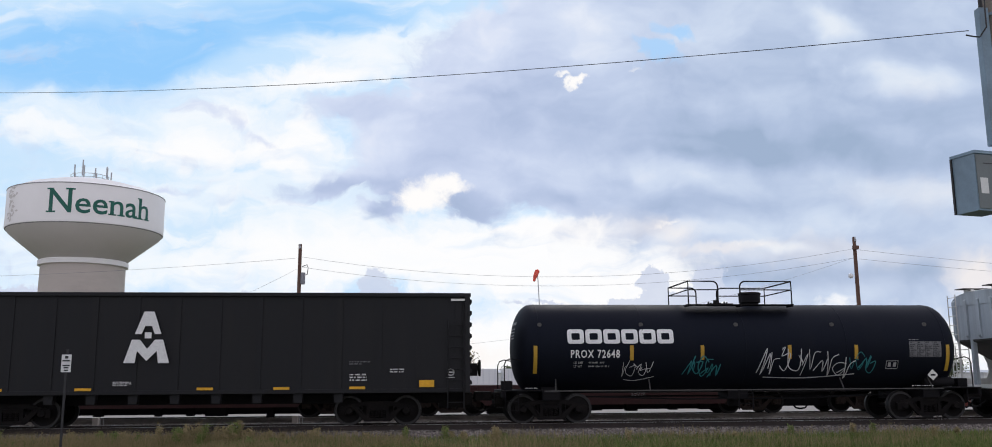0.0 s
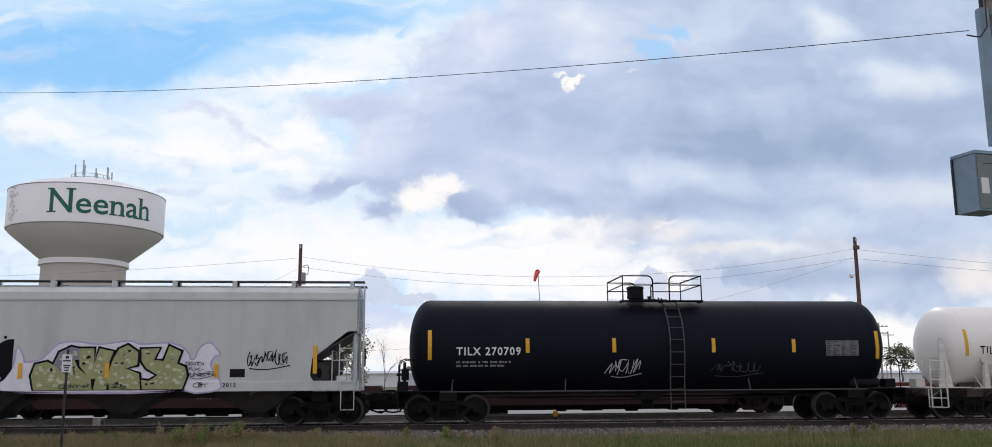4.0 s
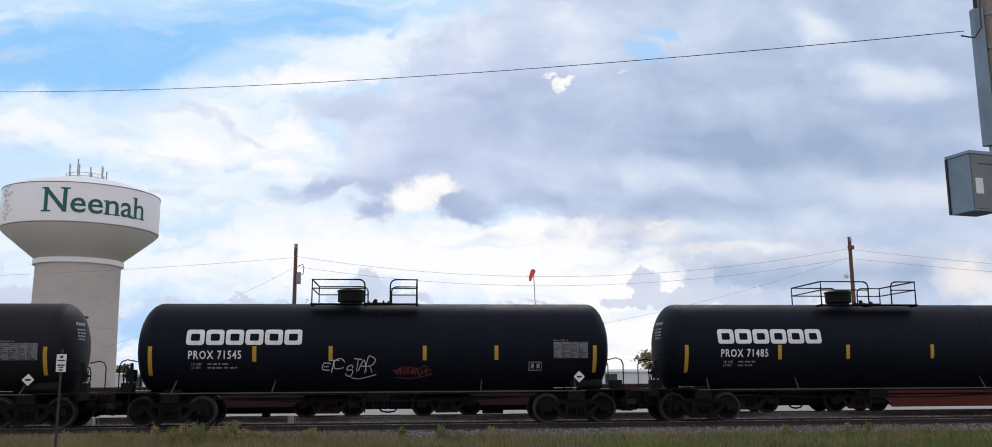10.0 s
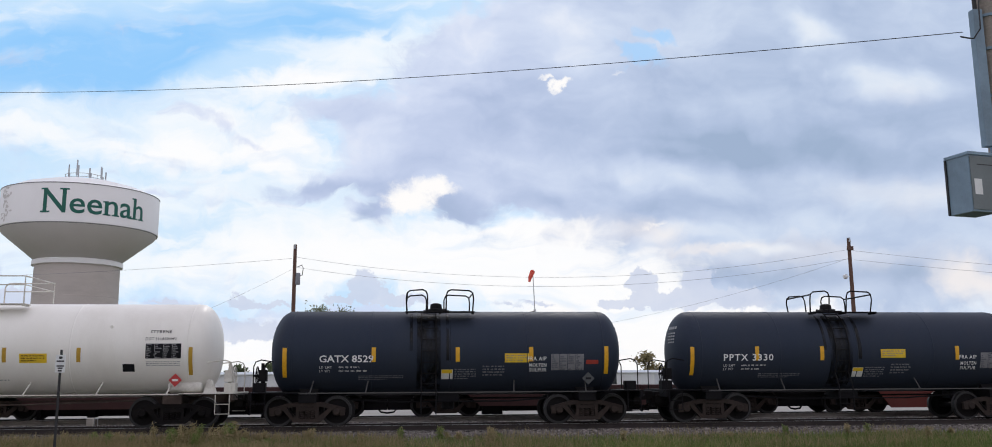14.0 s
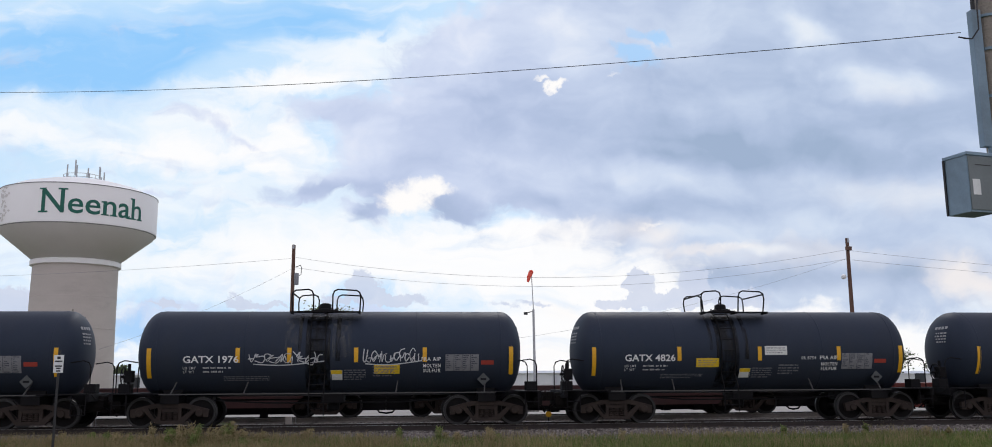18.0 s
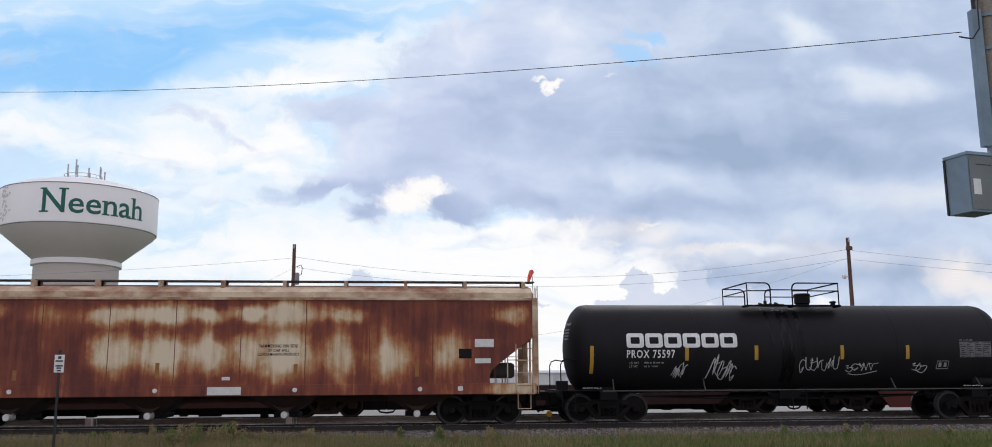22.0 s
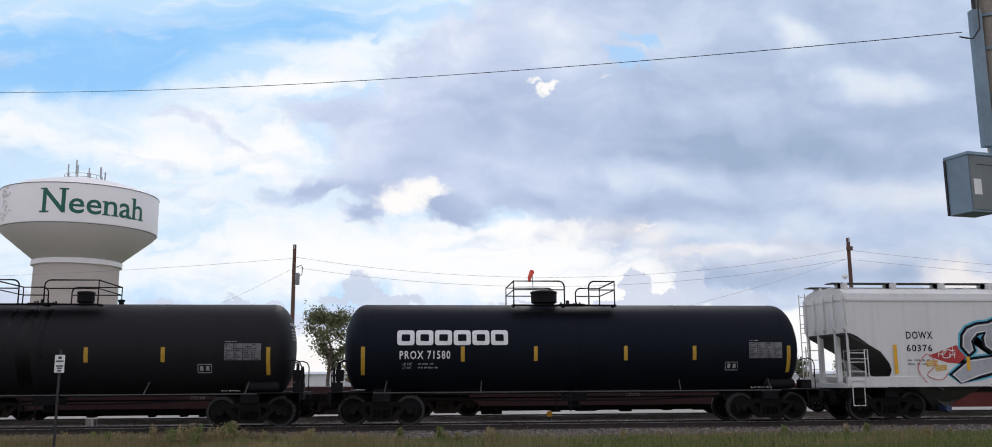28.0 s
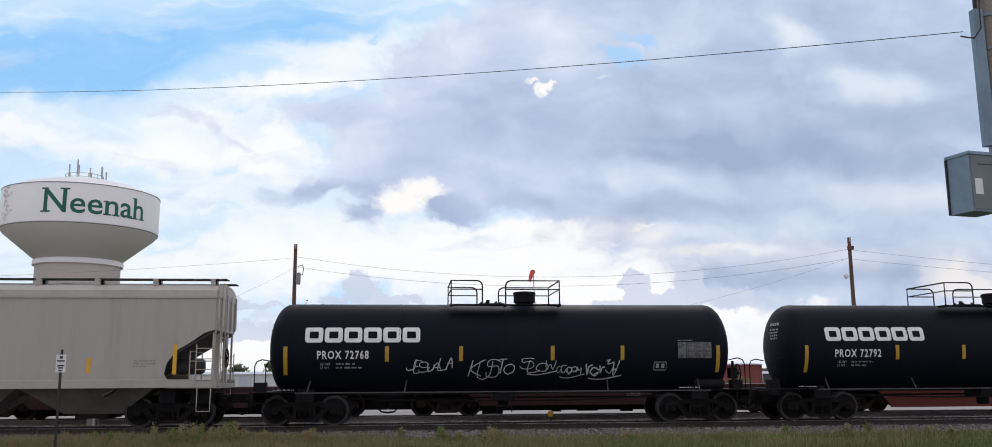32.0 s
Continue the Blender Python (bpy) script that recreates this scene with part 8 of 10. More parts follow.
def grow(pts, d):
    """A closed outline set outwards by d, with blunted corners."""
    n = len(pts)
    area = sum(pts[i][0] * pts[(i + 1) % n][1] - pts[(i + 1) % n][0] * pts[i][1] for i in range(n))
    d = d if area > 0 else -d
    out = []
    for i in range(n):
        p, a, b = Vector(pts[i]), Vector(pts[i - 1]), Vector(pts[(i + 1) % n])
        u, v = (p - a).normalized(), (b - p).normalized()
        nu, nv = Vector((u.y, -u.x)), Vector((v.y, -v.x))
        m = nu + nv
        m = m.normalized() if m.length > 0.3 else nu
        out.append(tuple(p + m * d / max(m.dot(nu), 0.75)))
    return out


def inside(x, z, pts):
    hit = False
    for (xa, za), (xb, zb) in zip(pts, pts[1:] + pts[:1]):
        if (za > z) != (zb > z) and x < xa + (xb - xa) * (z - za) / (zb - za):
            hit = not hit
    return hit


def sprayed(car, name, bm, ink, surf, lift, label=""):
    """Lays artwork over the wall and its proud sill."""
    if isinstance(surf, Stepped):
        for q in (surf.z - 0.004, surf.z + 0.001):
            bmesh.ops.bisect_plane(bm, geom=bm.verts[:] + bm.edges[:] + bm.faces[:], plane_co=(0, 0, q), plane_no=(0, 0, 1))
    return part(name, lay(bm, surf, lift), ink, car, label)


def mural_letter(car, pts, k, fill, line, line_w, surf, label, halo=None, halo_w=0.0, edge=None, spots=None):
    """One big sprayed letter from its outline: halo, outline, fill, a thin inner line, and spots."""
    lo = min(z for x, z in pts)
    keep = lambda ring: [(x, max(z, lo - 0.02)) for x, z in ring]
    up = 0.01 + 0.0013 * k
    bm = B()
    poly(bm, keep(grow(pts, line_w)))
    root = sprayed(car, "graffiti_letter", bm, line, surf, up + 0.004, label)
    if halo:
        bm = B()
        poly(bm, keep(grow(pts, line_w + halo_w)))
        sprayed(root, "graffiti_halo", bm, halo, surf, up * 0.3)
    bm = B()
    poly(bm, pts)
    sprayed(root, "graffiti_fill", bm, fill, surf, up + 0.008)
    if edge:
        bm = B()
        ring = grow(pts, -0.035)
        ribbon(bm, ring + ring[:1], 0.028)
        sprayed(root, "graffiti_gleam", bm, edge, surf, up + 0.012)
    if spots:
        rng = random.Random(k + 3)
        bm = B()
        x0, x1, z0, z1 = min(p[0] for p in pts), max(p[0] for p in pts), min(p[1] for p in pts), max(p[1] for p in pts)
        core = grow(pts, -0.1)
        for i in range(60):
            x, z, r = rng.uniform(x0, x1), rng.uniform(z0, z1), rng.uniform(0.04, 0.085)
            if inside(x, z, core):
                poly(bm, [(x + r * rng.uniform(0.75, 1.2) * math.cos(a), z + r * rng.uniform(0.5, 0.9) * math.sin(a)) for a in [2 * math.pi * j / 9 for j in range(9)]])
        if bm.faces:
            tagged(sprayed(root, "paint_spots", bm, spots, surf, up + 0.012), kind="stuff")
        else:
            bm.free()
    return root


def cloud(car, x0, x1, z0, z1, ink, surf, seed, label):
    """An uneven sprayed ground: a bumpy mound with drops above it."""
    rng = random.Random(seed)
    n = 26
    tops = []
    for i in range(n + 1):
        u = i / n
        edge = min(1.0, 3.6 * min(u, 1.2 - u) + 0.42)
        tops.append((x0 + (x1 - x0) * u, z0 + (z1 - z0) * (0.9 + 0.06 * math.sin(u * 31 + seed)) * edge * rng.uniform(0.93, 1.03)))
    line = curve_through(tops, 3)

    bm = B()
    for (xa, za), (xb, zb) in zip(line, line[1:]):
        bm.faces.new([bm.verts.new((px, 0, max(pz, z0))) for px, pz in ((xa, z0), (xb, z0), (xb, zb), (xa, za))])
    bmesh.ops.remove_doubles(bm, verts=bm.verts[:], dist=0.0005)
    root = sprayed(car, "graffiti", bm, ink, surf, 0.005, label)
    bm = B()
    for i in range(16):
        px = x0 + (x1 - x0) * (i + rng.random()) / 16
        pz = max(z for x, z in line if abs(x - px) < 0.3) + rng.uniform(0.02, 0.09)
        r = rng.uniform(0.025, 0.055)
        poly(bm, [(px + r * math.cos(k), pz + r * math.sin(k)) for k in [2 * math.pi * j / 9 for j in range(9)]])
    tagged(part("paint_drops", lay(bm, surf, 0.0065), ink, root), kind="stuff")
    return root


def build_hoppers():
    # pale grey round-ended hopper
    c, f = hopper_car(28.79, 8.25, -9.5, 9.45, (0.98, 1.32), DOW_GREY, "light grey covered hopper car with black outline graffiti", reach(2), cut="round", caps=PINK_CAP, brackets=12, top=4.36, pockets=4, pitch=4.08, vee=(1.05, 0.22), end_paint=END_SKYLIT)
    for z in (3.78, 3.70, 3.62):
        bm = B()
        box(bm, -9.5, 9.45, -1.57, -1.55, z - 0.012, z + 0.012)
        part("side_rib", bm, DOW_GREY, c)
    lettering(c, "DOWX", -7.71, 2.49, -6.74, 2.79, BLACK_INK, f)
    lettering(c, "69466", -7.74, 2.11, -6.71, 2.38, BLACK_INK, f)
    small_print(c, -7.74, 1.6, -6.8, 1.82, 2, BLACK_INK, f, 401)
    for a, b, z0, z1, sd, word in ((-6.0, -4.5, 1.52, 2.08, 41, "RAIN"), (-2.65, -1.05, 1.5, 2.1, 42, "SOPA"), (2.1, 3.8, 1.53, 2.14, 43, "ASKO"), (4.92, 5.95, 1.48, 2.12, 44, "FTP")):
        fat_word(c, word, a, z0, b, z1, 0.19, DOW_GREY, SPRAY_BLACK, f, sd, line_w=0.045, label="fat outlined sprayed word in black")
    for x, z in ((-0.65, 1.98), (4.25, 2.03), (6.37, 1.78)):
        bm = B()
        w, h = (0.25, 0.13) if x < 6 else (0.2, 0.22)
        ribbon(bm, [(x + w * math.cos(k), z + h * math.sin(k)) for k in [2 * math.pi * i / 14 for i in range(16)]], 0.035)
        ribbon(bm, [(x - 0.14, z - 0.2), (x, z + 0.2 if x > 6 else z + 0.06), (x + 0.14, z - 0.2 if x > 6 else z - 0.06)], 0.03)
        if x > 6:
            ribbon(bm, [(x - 0.24, z - 0.03), (x + 0.26, z + 0.03)], 0.03)
        else:
            ribbon(bm, [(x - w, z), (x - w - 0.16, z + 0.05), (x - w + 0.06, z + 0.1)], 0.03)
        part("graffiti", lay(bm, f, 0.008), SPRAY_BLACK, c, "small ringed sprayed mark")
    scrawl(c, -9.2, 2.98, -8.12, 3.5, SPRAY_BLACK, f, 48, 0.085, "ASKO")
    bm = B()
    ribbon(bm, curve_through([(-9.15, 3.08), (-8.7, 3.1), (-8.4, 3.02), (-8.55, 2.82), (-8.3, 2.72)], 5), 0.05)
    part("graffiti", lay(bm, f, 0.01), SPRAY_BLACK, c, "curling tail under a sprayed tag")
    scrawl(c, -3.8, 1.1, -2.8, 1.3, TEAL_INK, Flat(-1.575), 49, 0.035, "WRSK")
    scrawl(c, -1.0, 1.02, 0.0, 1.3, BLUE_INK, Flat(-1.575), 50, 0.035, "KAOS")
    scrawl(c, 0.2, 1.02, 1.2, 1.3, BLUE_INK, Flat(-1.575), 51, 0.03, "CONERS")
    small_print(c, 4.62, 2.2, 6.1, 2.8, 8, GREY_INK, f, 402)
    small_print(c, 7.0, 1.55, 7.5, 1.8, 3, GREY_INK, f, 403)
    small_print(c, 3.45, 1.1, 4.4, 1.25, 1, BLUE_INK, Flat(-1.575), 404)
    for x in (-8.6, -5.6, -2.6, 2.5, 5.3):
        panel(c, "reflective_strip", x - 0.3, 1.02, x + 0.3, 1.1, YELLOW, Flat(-1.575), "yellow reflective strip")
    panel(c, "reflective_strip", 7.6, 1.02, 8.5, 1.1, YELLOW, Flat(-1.575), "yellow reflective strip")
    # greenish grey hopper with two murals
    c, f = hopper_car(49.08, 8.07, -9.37, 9.2, (1.08, 1.38), UNP_GREY, "grey covered hopper car with blue and olive murals", reach(3), cut="slope", brackets=11, top=4.36, shoulder=2.9, pockets=4, belly=SHADED_BAY, pitch=4.04, vee=(1.35, 0.3), end_paint=END_SKYLIT)
    logo_blocks(c, -7.76, 2.9, -4.23, 3.33, BLUE_INK, f)
    lettering(c, "UNPX", -7.74, 2.47, -6.95, 2.69, BLACK_INK, f)
    lettering(c, "123778", -7.73, 2.02, -6.63, 2.28, BLACK_INK, f)
    small_print(c, -7.7, 1.5, -6.7, 1.8, 2, GREY_INK, f, 411)
    cloud(c, -6.6, -0.95, 1.1, 2.74, SPRAY_BLACK, f, 71, "black sprayed cloud behind a mural")
    panel(c, "graffiti", -6.4, 1.085, 5.0, 1.15, SPRAY_BLACK, Flat(-1.577), "black sprayed band along the sill", 0.003)
    wall = Stepped(-1.562, -1.587, 1.384)
    blue = ([(-6.2, 1.77), (-5.67, 2.0), (-5.72, 1.57), (-5.87, 1.14), (-6.08, 1.47)],
            [(-5.41, 2.3), (-5.04, 2.46), (-5.09, 2.05), (-4.89, 2.02), (-4.98, 2.33), (-4.57, 2.23), (-4.79, 1.49), (-4.86, 1.14), (-5.52, 1.14), (-5.29, 1.48), (-5.52, 1.58), (-5.65, 1.8), (-5.3, 1.75), (-5.2, 1.86), (-5.55, 1.9)],
            [(-4.35, 2.5), (-3.87, 2.28), (-4.1, 1.89), (-3.97, 1.14), (-4.38, 1.14), (-4.37, 1.46), (-4.6, 1.43), (-4.68, 1.14), (-5.01, 1.14), (-4.62, 1.89), (-4.51, 2.2)],
            [(-3.77, 2.01), (-3.67, 2.36), (-3.13, 2.47), (-2.76, 2.17), (-3.2, 1.79), (-2.66, 1.65), (-2.5, 1.14), (-3.76, 1.14), (-3.74, 1.46), (-3.43, 1.75), (-3.7, 1.79)],
            [(-2.75, 2.3), (-2.36, 2.42), (-2.46, 1.82), (-2.31, 1.71), (-2.23, 2.45), (-1.79, 2.17), (-1.97, 1.41), (-1.77, 1.14), (-2.38, 1.14), (-2.49, 1.51), (-2.66, 1.75)],
            [(-1.69, 2.25), (-1.26, 1.51), (-1.7, 1.4), (-1.78, 1.61)])
    for k, pts in enumerate(blue):
        mural_letter(c, pts, k, SPRAY_BLUE, SPRAY_GREEN, 0.04, wall, "angular navy sprayed letter edged in mint", edge=SPRAY_MID)
    for k, pts in enumerate(([(-1.11, 1.14), (-1.13, 1.47), (-0.89, 1.88), (-0.83, 2.4), (-0.65, 2.1), (-0.6, 1.96), (-0.1, 2.05), (0.35, 2.5), (0.9, 2.56), (1.5, 2.48), (2.4, 2.58), (2.75, 2.48), (3.6, 2.52), (4.07, 2.3), (4.2, 1.9), (4.0, 1.14)],
                             [(3.91, 2.06), (4.33, 2.02), (4.48, 2.36), (4.78, 2.52), (5.07, 2.2), (4.93, 2.15), (4.8, 1.85), (5.07, 1.44), (5.06, 1.14), (4.11, 1.14)])):
        bm = B()
        poly(bm, grow(curve_through(pts, 3, closed=True)[:-1], 0.05))
        g = sprayed(c, "graffiti", bm, SPRAY_LILAC, f, 0.005 + 0.001 * k, "pale sprayed flames edged in lilac")
        bm = B()
        poly(bm, curve_through(pts, 3, closed=True)[:-1])
        sprayed(g, "graffiti_ground", bm, FLAME_WHITE, f, 0.009 + 0.001 * k)
    wall = Stepped(-1.565, -1.59, 1.384)
    olive = ([(0.24, 1.9), (0.39, 2.27), (0.72, 2.43), (1.01, 2.37), (1.17, 2.07), (0.86, 2.04), (0.58, 1.63), (0.36, 1.82)],
             [(-0.38, 1.57), (-0.28, 1.91), (0.06, 1.99), (0.34, 1.84), (0.58, 1.61), (0.82, 2.07), (0.96, 1.8), (1.34, 1.49), (1.4, 1.16), (0.31, 1.16), (-0.27, 1.16)],
             [(0.96, 2.38), (1.39, 2.38), (1.42, 1.95), (1.55, 2.38), (1.95, 2.29), (1.82, 1.86), (1.9, 1.52), (1.82, 1.16), (1.44, 1.16), (1.48, 1.49), (1.32, 1.47), (0.99, 1.87)],
             [(1.95, 2.03), (2.11, 2.36), (2.37, 2.48), (2.68, 2.27), (2.67, 1.89), (2.34, 1.78), (2.74, 1.62), (2.8, 1.16), (1.9, 1.16), (1.84, 1.52), (1.88, 1.8)],
             [(2.77, 2.36), (3.31, 2.38), (3.15, 2.03), (3.44, 2.0), (3.59, 2.45), (3.94, 2.28), (3.83, 1.92), (4.07, 1.82), (4.15, 1.58), (4.03, 1.16), (2.86, 1.16), (2.81, 1.44), (3.04, 1.41), (3.28, 1.58), (2.95, 1.78), (2.79, 2.0)])
    for k, pts in enumerate(olive):
        mural_letter(c, pts, k, SPRAY_GREY if k == 0 else SPRAY_OLIVE, SPRAY_BLACK, 0.065, wall, "rounded olive sprayed letter with black outline", spots=SPRAY_PALE)
    for word, xa, xb, za, zb in (("AGES", 1.72, 2.4, 1.2, 1.34), ("COWING", 0.5, 1.3, 1.2, 1.33), ("OBY", 4.4, 4.75, 1.2, 1.34), ("STATD", 4.1, 4.6, 1.85, 1.97), ("SIXY", 4.15, 4.6, 1.69, 1.81), ("FUNDERS", 4.15, 4.9, 1.53, 1.65)):
        scrawl(c, xa, za, xb, zb, SPRAY_BLACK, Flat(-1.62), len(word) + 300, 0.022, word)
    lettering(c, "2015", 5.2, 1.2, 5.6, 1.34, SPRAY_BLACK, f)
    scrawl(c, 5.9, 1.8, 7.1, 2.25, SPRAY_BLACK, f, 52, 0.04, 6)
    scrawl(c, -8.2, 2.1, -7.9, 2.6, SPRAY_BLACK, f, 53, 0.04, 2)
    strips(c, f, [(-8.0, 1.45, 2.35), (-5.6, 1.5, 1.95), (-3.1, 1.5, 1.95), (-0.7, 1.5, 1.95), (1.8, 1.5, 1.95), (5.0, 1.5, 1.9), (7.95, 1.6, 2.45)], lift=0.04)
    panel(c, "data_box", 5.4, 1.5, 5.85, 1.75, BLACK_INK, f)
    # brick orange hopper
    c, f = hopper_car(181.74, 5.05, -6.32, 6.42, (1.12, 1.40), POT_RED, "brick orange covered hopper car with a white emblem", reach(11), cut="slope", slope_paint=POT_DARK, belly=POT_DARK, brackets=8, top=4.40, shoulder=3.0, inset=1.2, pockets=3)
    lettering(c, "POTX", -4.6, 2.36, -3.62, 2.59, PLACARD_WHITE, f)
    lettering(c, "3912", -4.59, 1.94, -3.8, 2.17, PLACARD_WHITE, f)
    small_print(c, -4.6, 1.56, -3.7, 1.78, 2, PLACARD_WHITE, f, 421)
    bm = B()
    for k in range(4):
        o = 0.13 * k
        ribbon(bm, curve_through([(-2.98 + o, 3.2 - o * 0.5), (-2.72 + o * 0.9, 2.9 - o * 0.2), (-2.55 + o * 1.1, 2.63)], 6), 0.075)
        ribbon(bm, curve_through([(-2.95 + o, 3.22 - o * 0.45), (-2.5, 3.27 - o * 0.7), (-2.12 - o * 0.5, 3.1 - o * 0.4), (-2.35, 2.92 - o * 0.1)], 6), 0.05)
    part("painted_emblem", lay(bm, f, 0.007), PLACARD_WHITE, c, "cream striped emblem")
    x = -1.27
    for i, (w, low, high) in enumerate(((0.4, 0, 0.58), (0.4, 0, 0.42), (0.26, 0, 0.52), (0.36, 0, 0.42), (0.32, 0, 0.42), (0.38, 0, 0.6), (0.46, 0, 0.57), (0.4, 0, 0.42), (0.22, 0, 0.42), (0.38, -0.14, 0.42))):
        t = 0.105 if i < 6 else 0.05
        outer = rounded(x, 2.63 + low, x + w - 0.03, 2.63 + high, min(0.13, w * 0.4))
        inner = rounded(x + t, 2.63 + low + t, x + w - 0.03 - t, 2.63 + high - t, 0.02)
        bm = B()
        vo, vi = ([bm.verts.new((px, 0, pz)) for px, pz in ring] for ring in (outer, inner))
        for k in range(len(vo)):
            j = (k + 1) % len(vo)
            bm.faces.new((vo[k], vo[j], vi[j], vi[k]))
        part("painted_name_block", lay(bm, f, 0.007), PLACARD_WHITE, c, "owner's name as plain cream frames")
        x += w + 0.005
    small_print(c, -0.1, 1.7, 1.0, 1.9, 3, PLACARD_WHITE, f, 422)
    small_print(c, 1.2, 1.6, 1.8, 1.8, 3, PLACARD_WHITE, f, 423)
    small_print(c, 3.6, 1.9, 4.2, 2.15, 3, PLACARD_WHITE, f, 424)
    bm = B()
    ribbon(bm, [(-3.1, 2.12), (-2.82, 2.12), (-2.82, 2.36), (-3.1, 2.36), (-3.1, 2.12)], 0.02)
    part("stencil_box", lay(bm, f, 0.006), PLACARD_WHITE, c)
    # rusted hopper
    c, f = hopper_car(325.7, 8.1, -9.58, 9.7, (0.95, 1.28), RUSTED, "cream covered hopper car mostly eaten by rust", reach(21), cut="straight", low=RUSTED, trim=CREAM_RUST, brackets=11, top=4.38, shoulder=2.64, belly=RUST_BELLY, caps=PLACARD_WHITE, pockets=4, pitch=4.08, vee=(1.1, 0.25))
    lettering(c, "CCBX", -7.65, 2.36, -6.79, 2.6, BLACK_INK, f)
    lettering(c, "71805", -7.62, 1.98, -6.79, 2.22, BLACK_INK, f)
    lettering(c, "HAMMERING ON SIDE", 1.3, 2.4, 2.45, 2.5, BLACK_INK, f)
    lettering(c, "OF CAR WILL", 1.55, 2.27, 2.2, 2.36, BLACK_INK, f)
    lettering(c, "CONTAMINATE PRODUCT", 1.25, 2.15, 2.5, 2.24, BLACK_INK, f)
    panel(c, "data_box", 7.4, 2.05, 7.8, 2.35, BLACK_INK, f)
    panel(c, "repair_patch", 7.9, 2.4, 8.5, 2.65, PLACARD_WHITE, f, "pale rectangular patch")
    panel(c, "repair_patch", 7.9, 1.9, 8.4, 2.05, PLACARD_WHITE, f, "pale rectangular patch")
    panel(c, "repair_patch", -0.2, 0.98, 0.8, 1.22, PLACARD_WHITE, Flat(-1.576), "pale rectangular patch")
    for x, e in ((-9.58, -1), (9.7, 1)):
        bm = B()
        box(bm, *sorted((x + e * 0.03, x + e * 0.2)), -1.52, -1.42, 1.28, 3.95, 0.01)
        part("corner_flange", bm, CREAM_RUST, c)
    for x, w, z, hh in ((-8.18, 0.16, 1.06, 0.09), (-7.45, 0.14, 1.02, 0.14), (7.45, 0.16, 1.06, 0.14), (0.33, 0.24, 1.42, 0.1)):
        panel(c, "repair_patch", x - w / 2, z, x + w / 2, z + hh, PLACARD_WHITE, f, "small pale patch")
    for x in (-5.9, -1.73, 2.4, 6.2):
        bm = B()
        lathe_y(bm, [(0, -1.59), (0.07, -1.59), (0.07, -1.57), (0, -1.57)], x, 1.12, 14)
        part("marker_disc", bm, PLACARD_WHITE, c)
    for x, za, zb in ((-5.8, 1.45, 1.75), (-1.7, 1.5, 1.95), (2.4, 1.5, 1.9), (6.1, 1.5, 1.9)):
        panel(c, "reflective_strip", x - 0.06, za, x + 0.06, zb, AMBER_WORN, f, "worn amber reflective strip")
    for i in range(9):
        bm = B()
        x = -7.07 + 1.95 * i
        box(bm, x - 0.012, x + 0.012, -1.555, -1.55, 1.3, 3.86)
        part("panel_seam", bm, RUST_SEAM, c)
    # pale grey hopper with the silver mural
    c, f = hopper_car(445.7, 8.1, -9.68, 9.55, (1.08, 1.42), PALE_GREY, "pale grey covered hopper car with a silver mural", reach(28), cut="arc", brackets=12, top=4.40, shoulder=2.85, pockets=4, belly=SHADED_BAY, pitch=4.08, vee=(1.2, 0.25), caps=CAP_BLUE)
    lettering(c, "DOWX", -7.67, 2.63, -6.75, 2.88, BLACK_INK, f)
    lettering(c, "60376", -7.68, 2.22, -6.8, 2.45, BLACK_INK, f)
    small_print(c, -7.68, 1.75, -6.8, 2.0, 2, GREY_INK, f, 431)
    for tri in ([(-6.96, 2.08), (-5.95, 2.43), (-5.65, 2.05), (-5.75, 1.81), (-6.33, 1.86)], [(1.43, 2.8), (1.84, 2.61), (3.06, 2.28), (2.14, 2.07), (1.51, 1.91)], [(-3.3, 3.05), (-2.3, 2.95), (-2.2, 2.1), (-3.2, 2.3)],
                [(-0.3, 2.6), (0.3, 3.1), (0.3, 2.4)], [(-5.1, 2.85), (-4.5, 2.7), (-4.4, 2.3), (-5.0, 2.3)], [(-4.9, 1.13), (-4.1, 1.13), (-4.5, 1.38)], [(1.5, 1.13), (2.3, 1.13), (1.9, 1.36)]):
        bm = B()
        poly(bm, tri)
        part("graffiti", lay(bm, f, 0.006), RED_INK, c, "red sprayed spike behind a mural")
    for x, z in ((1.75, 2.62), (1.95, 2.2), (-6.1, 2.25)):
        bm = B()
        poly(bm, [(x + (0.13 if k % 2 == 0 else 0.025) * math.cos(k * math.pi / 4), z + (0.16 if k % 2 == 0 else 0.025) * math.sin(k * math.pi / 4)) for k in range(8)])
        part("graffiti", lay(bm, f, 0.014), PLACARD_WHITE, c, "small white sprayed star")
    wall = Stepped(-1.553, -1.578, 1.424)
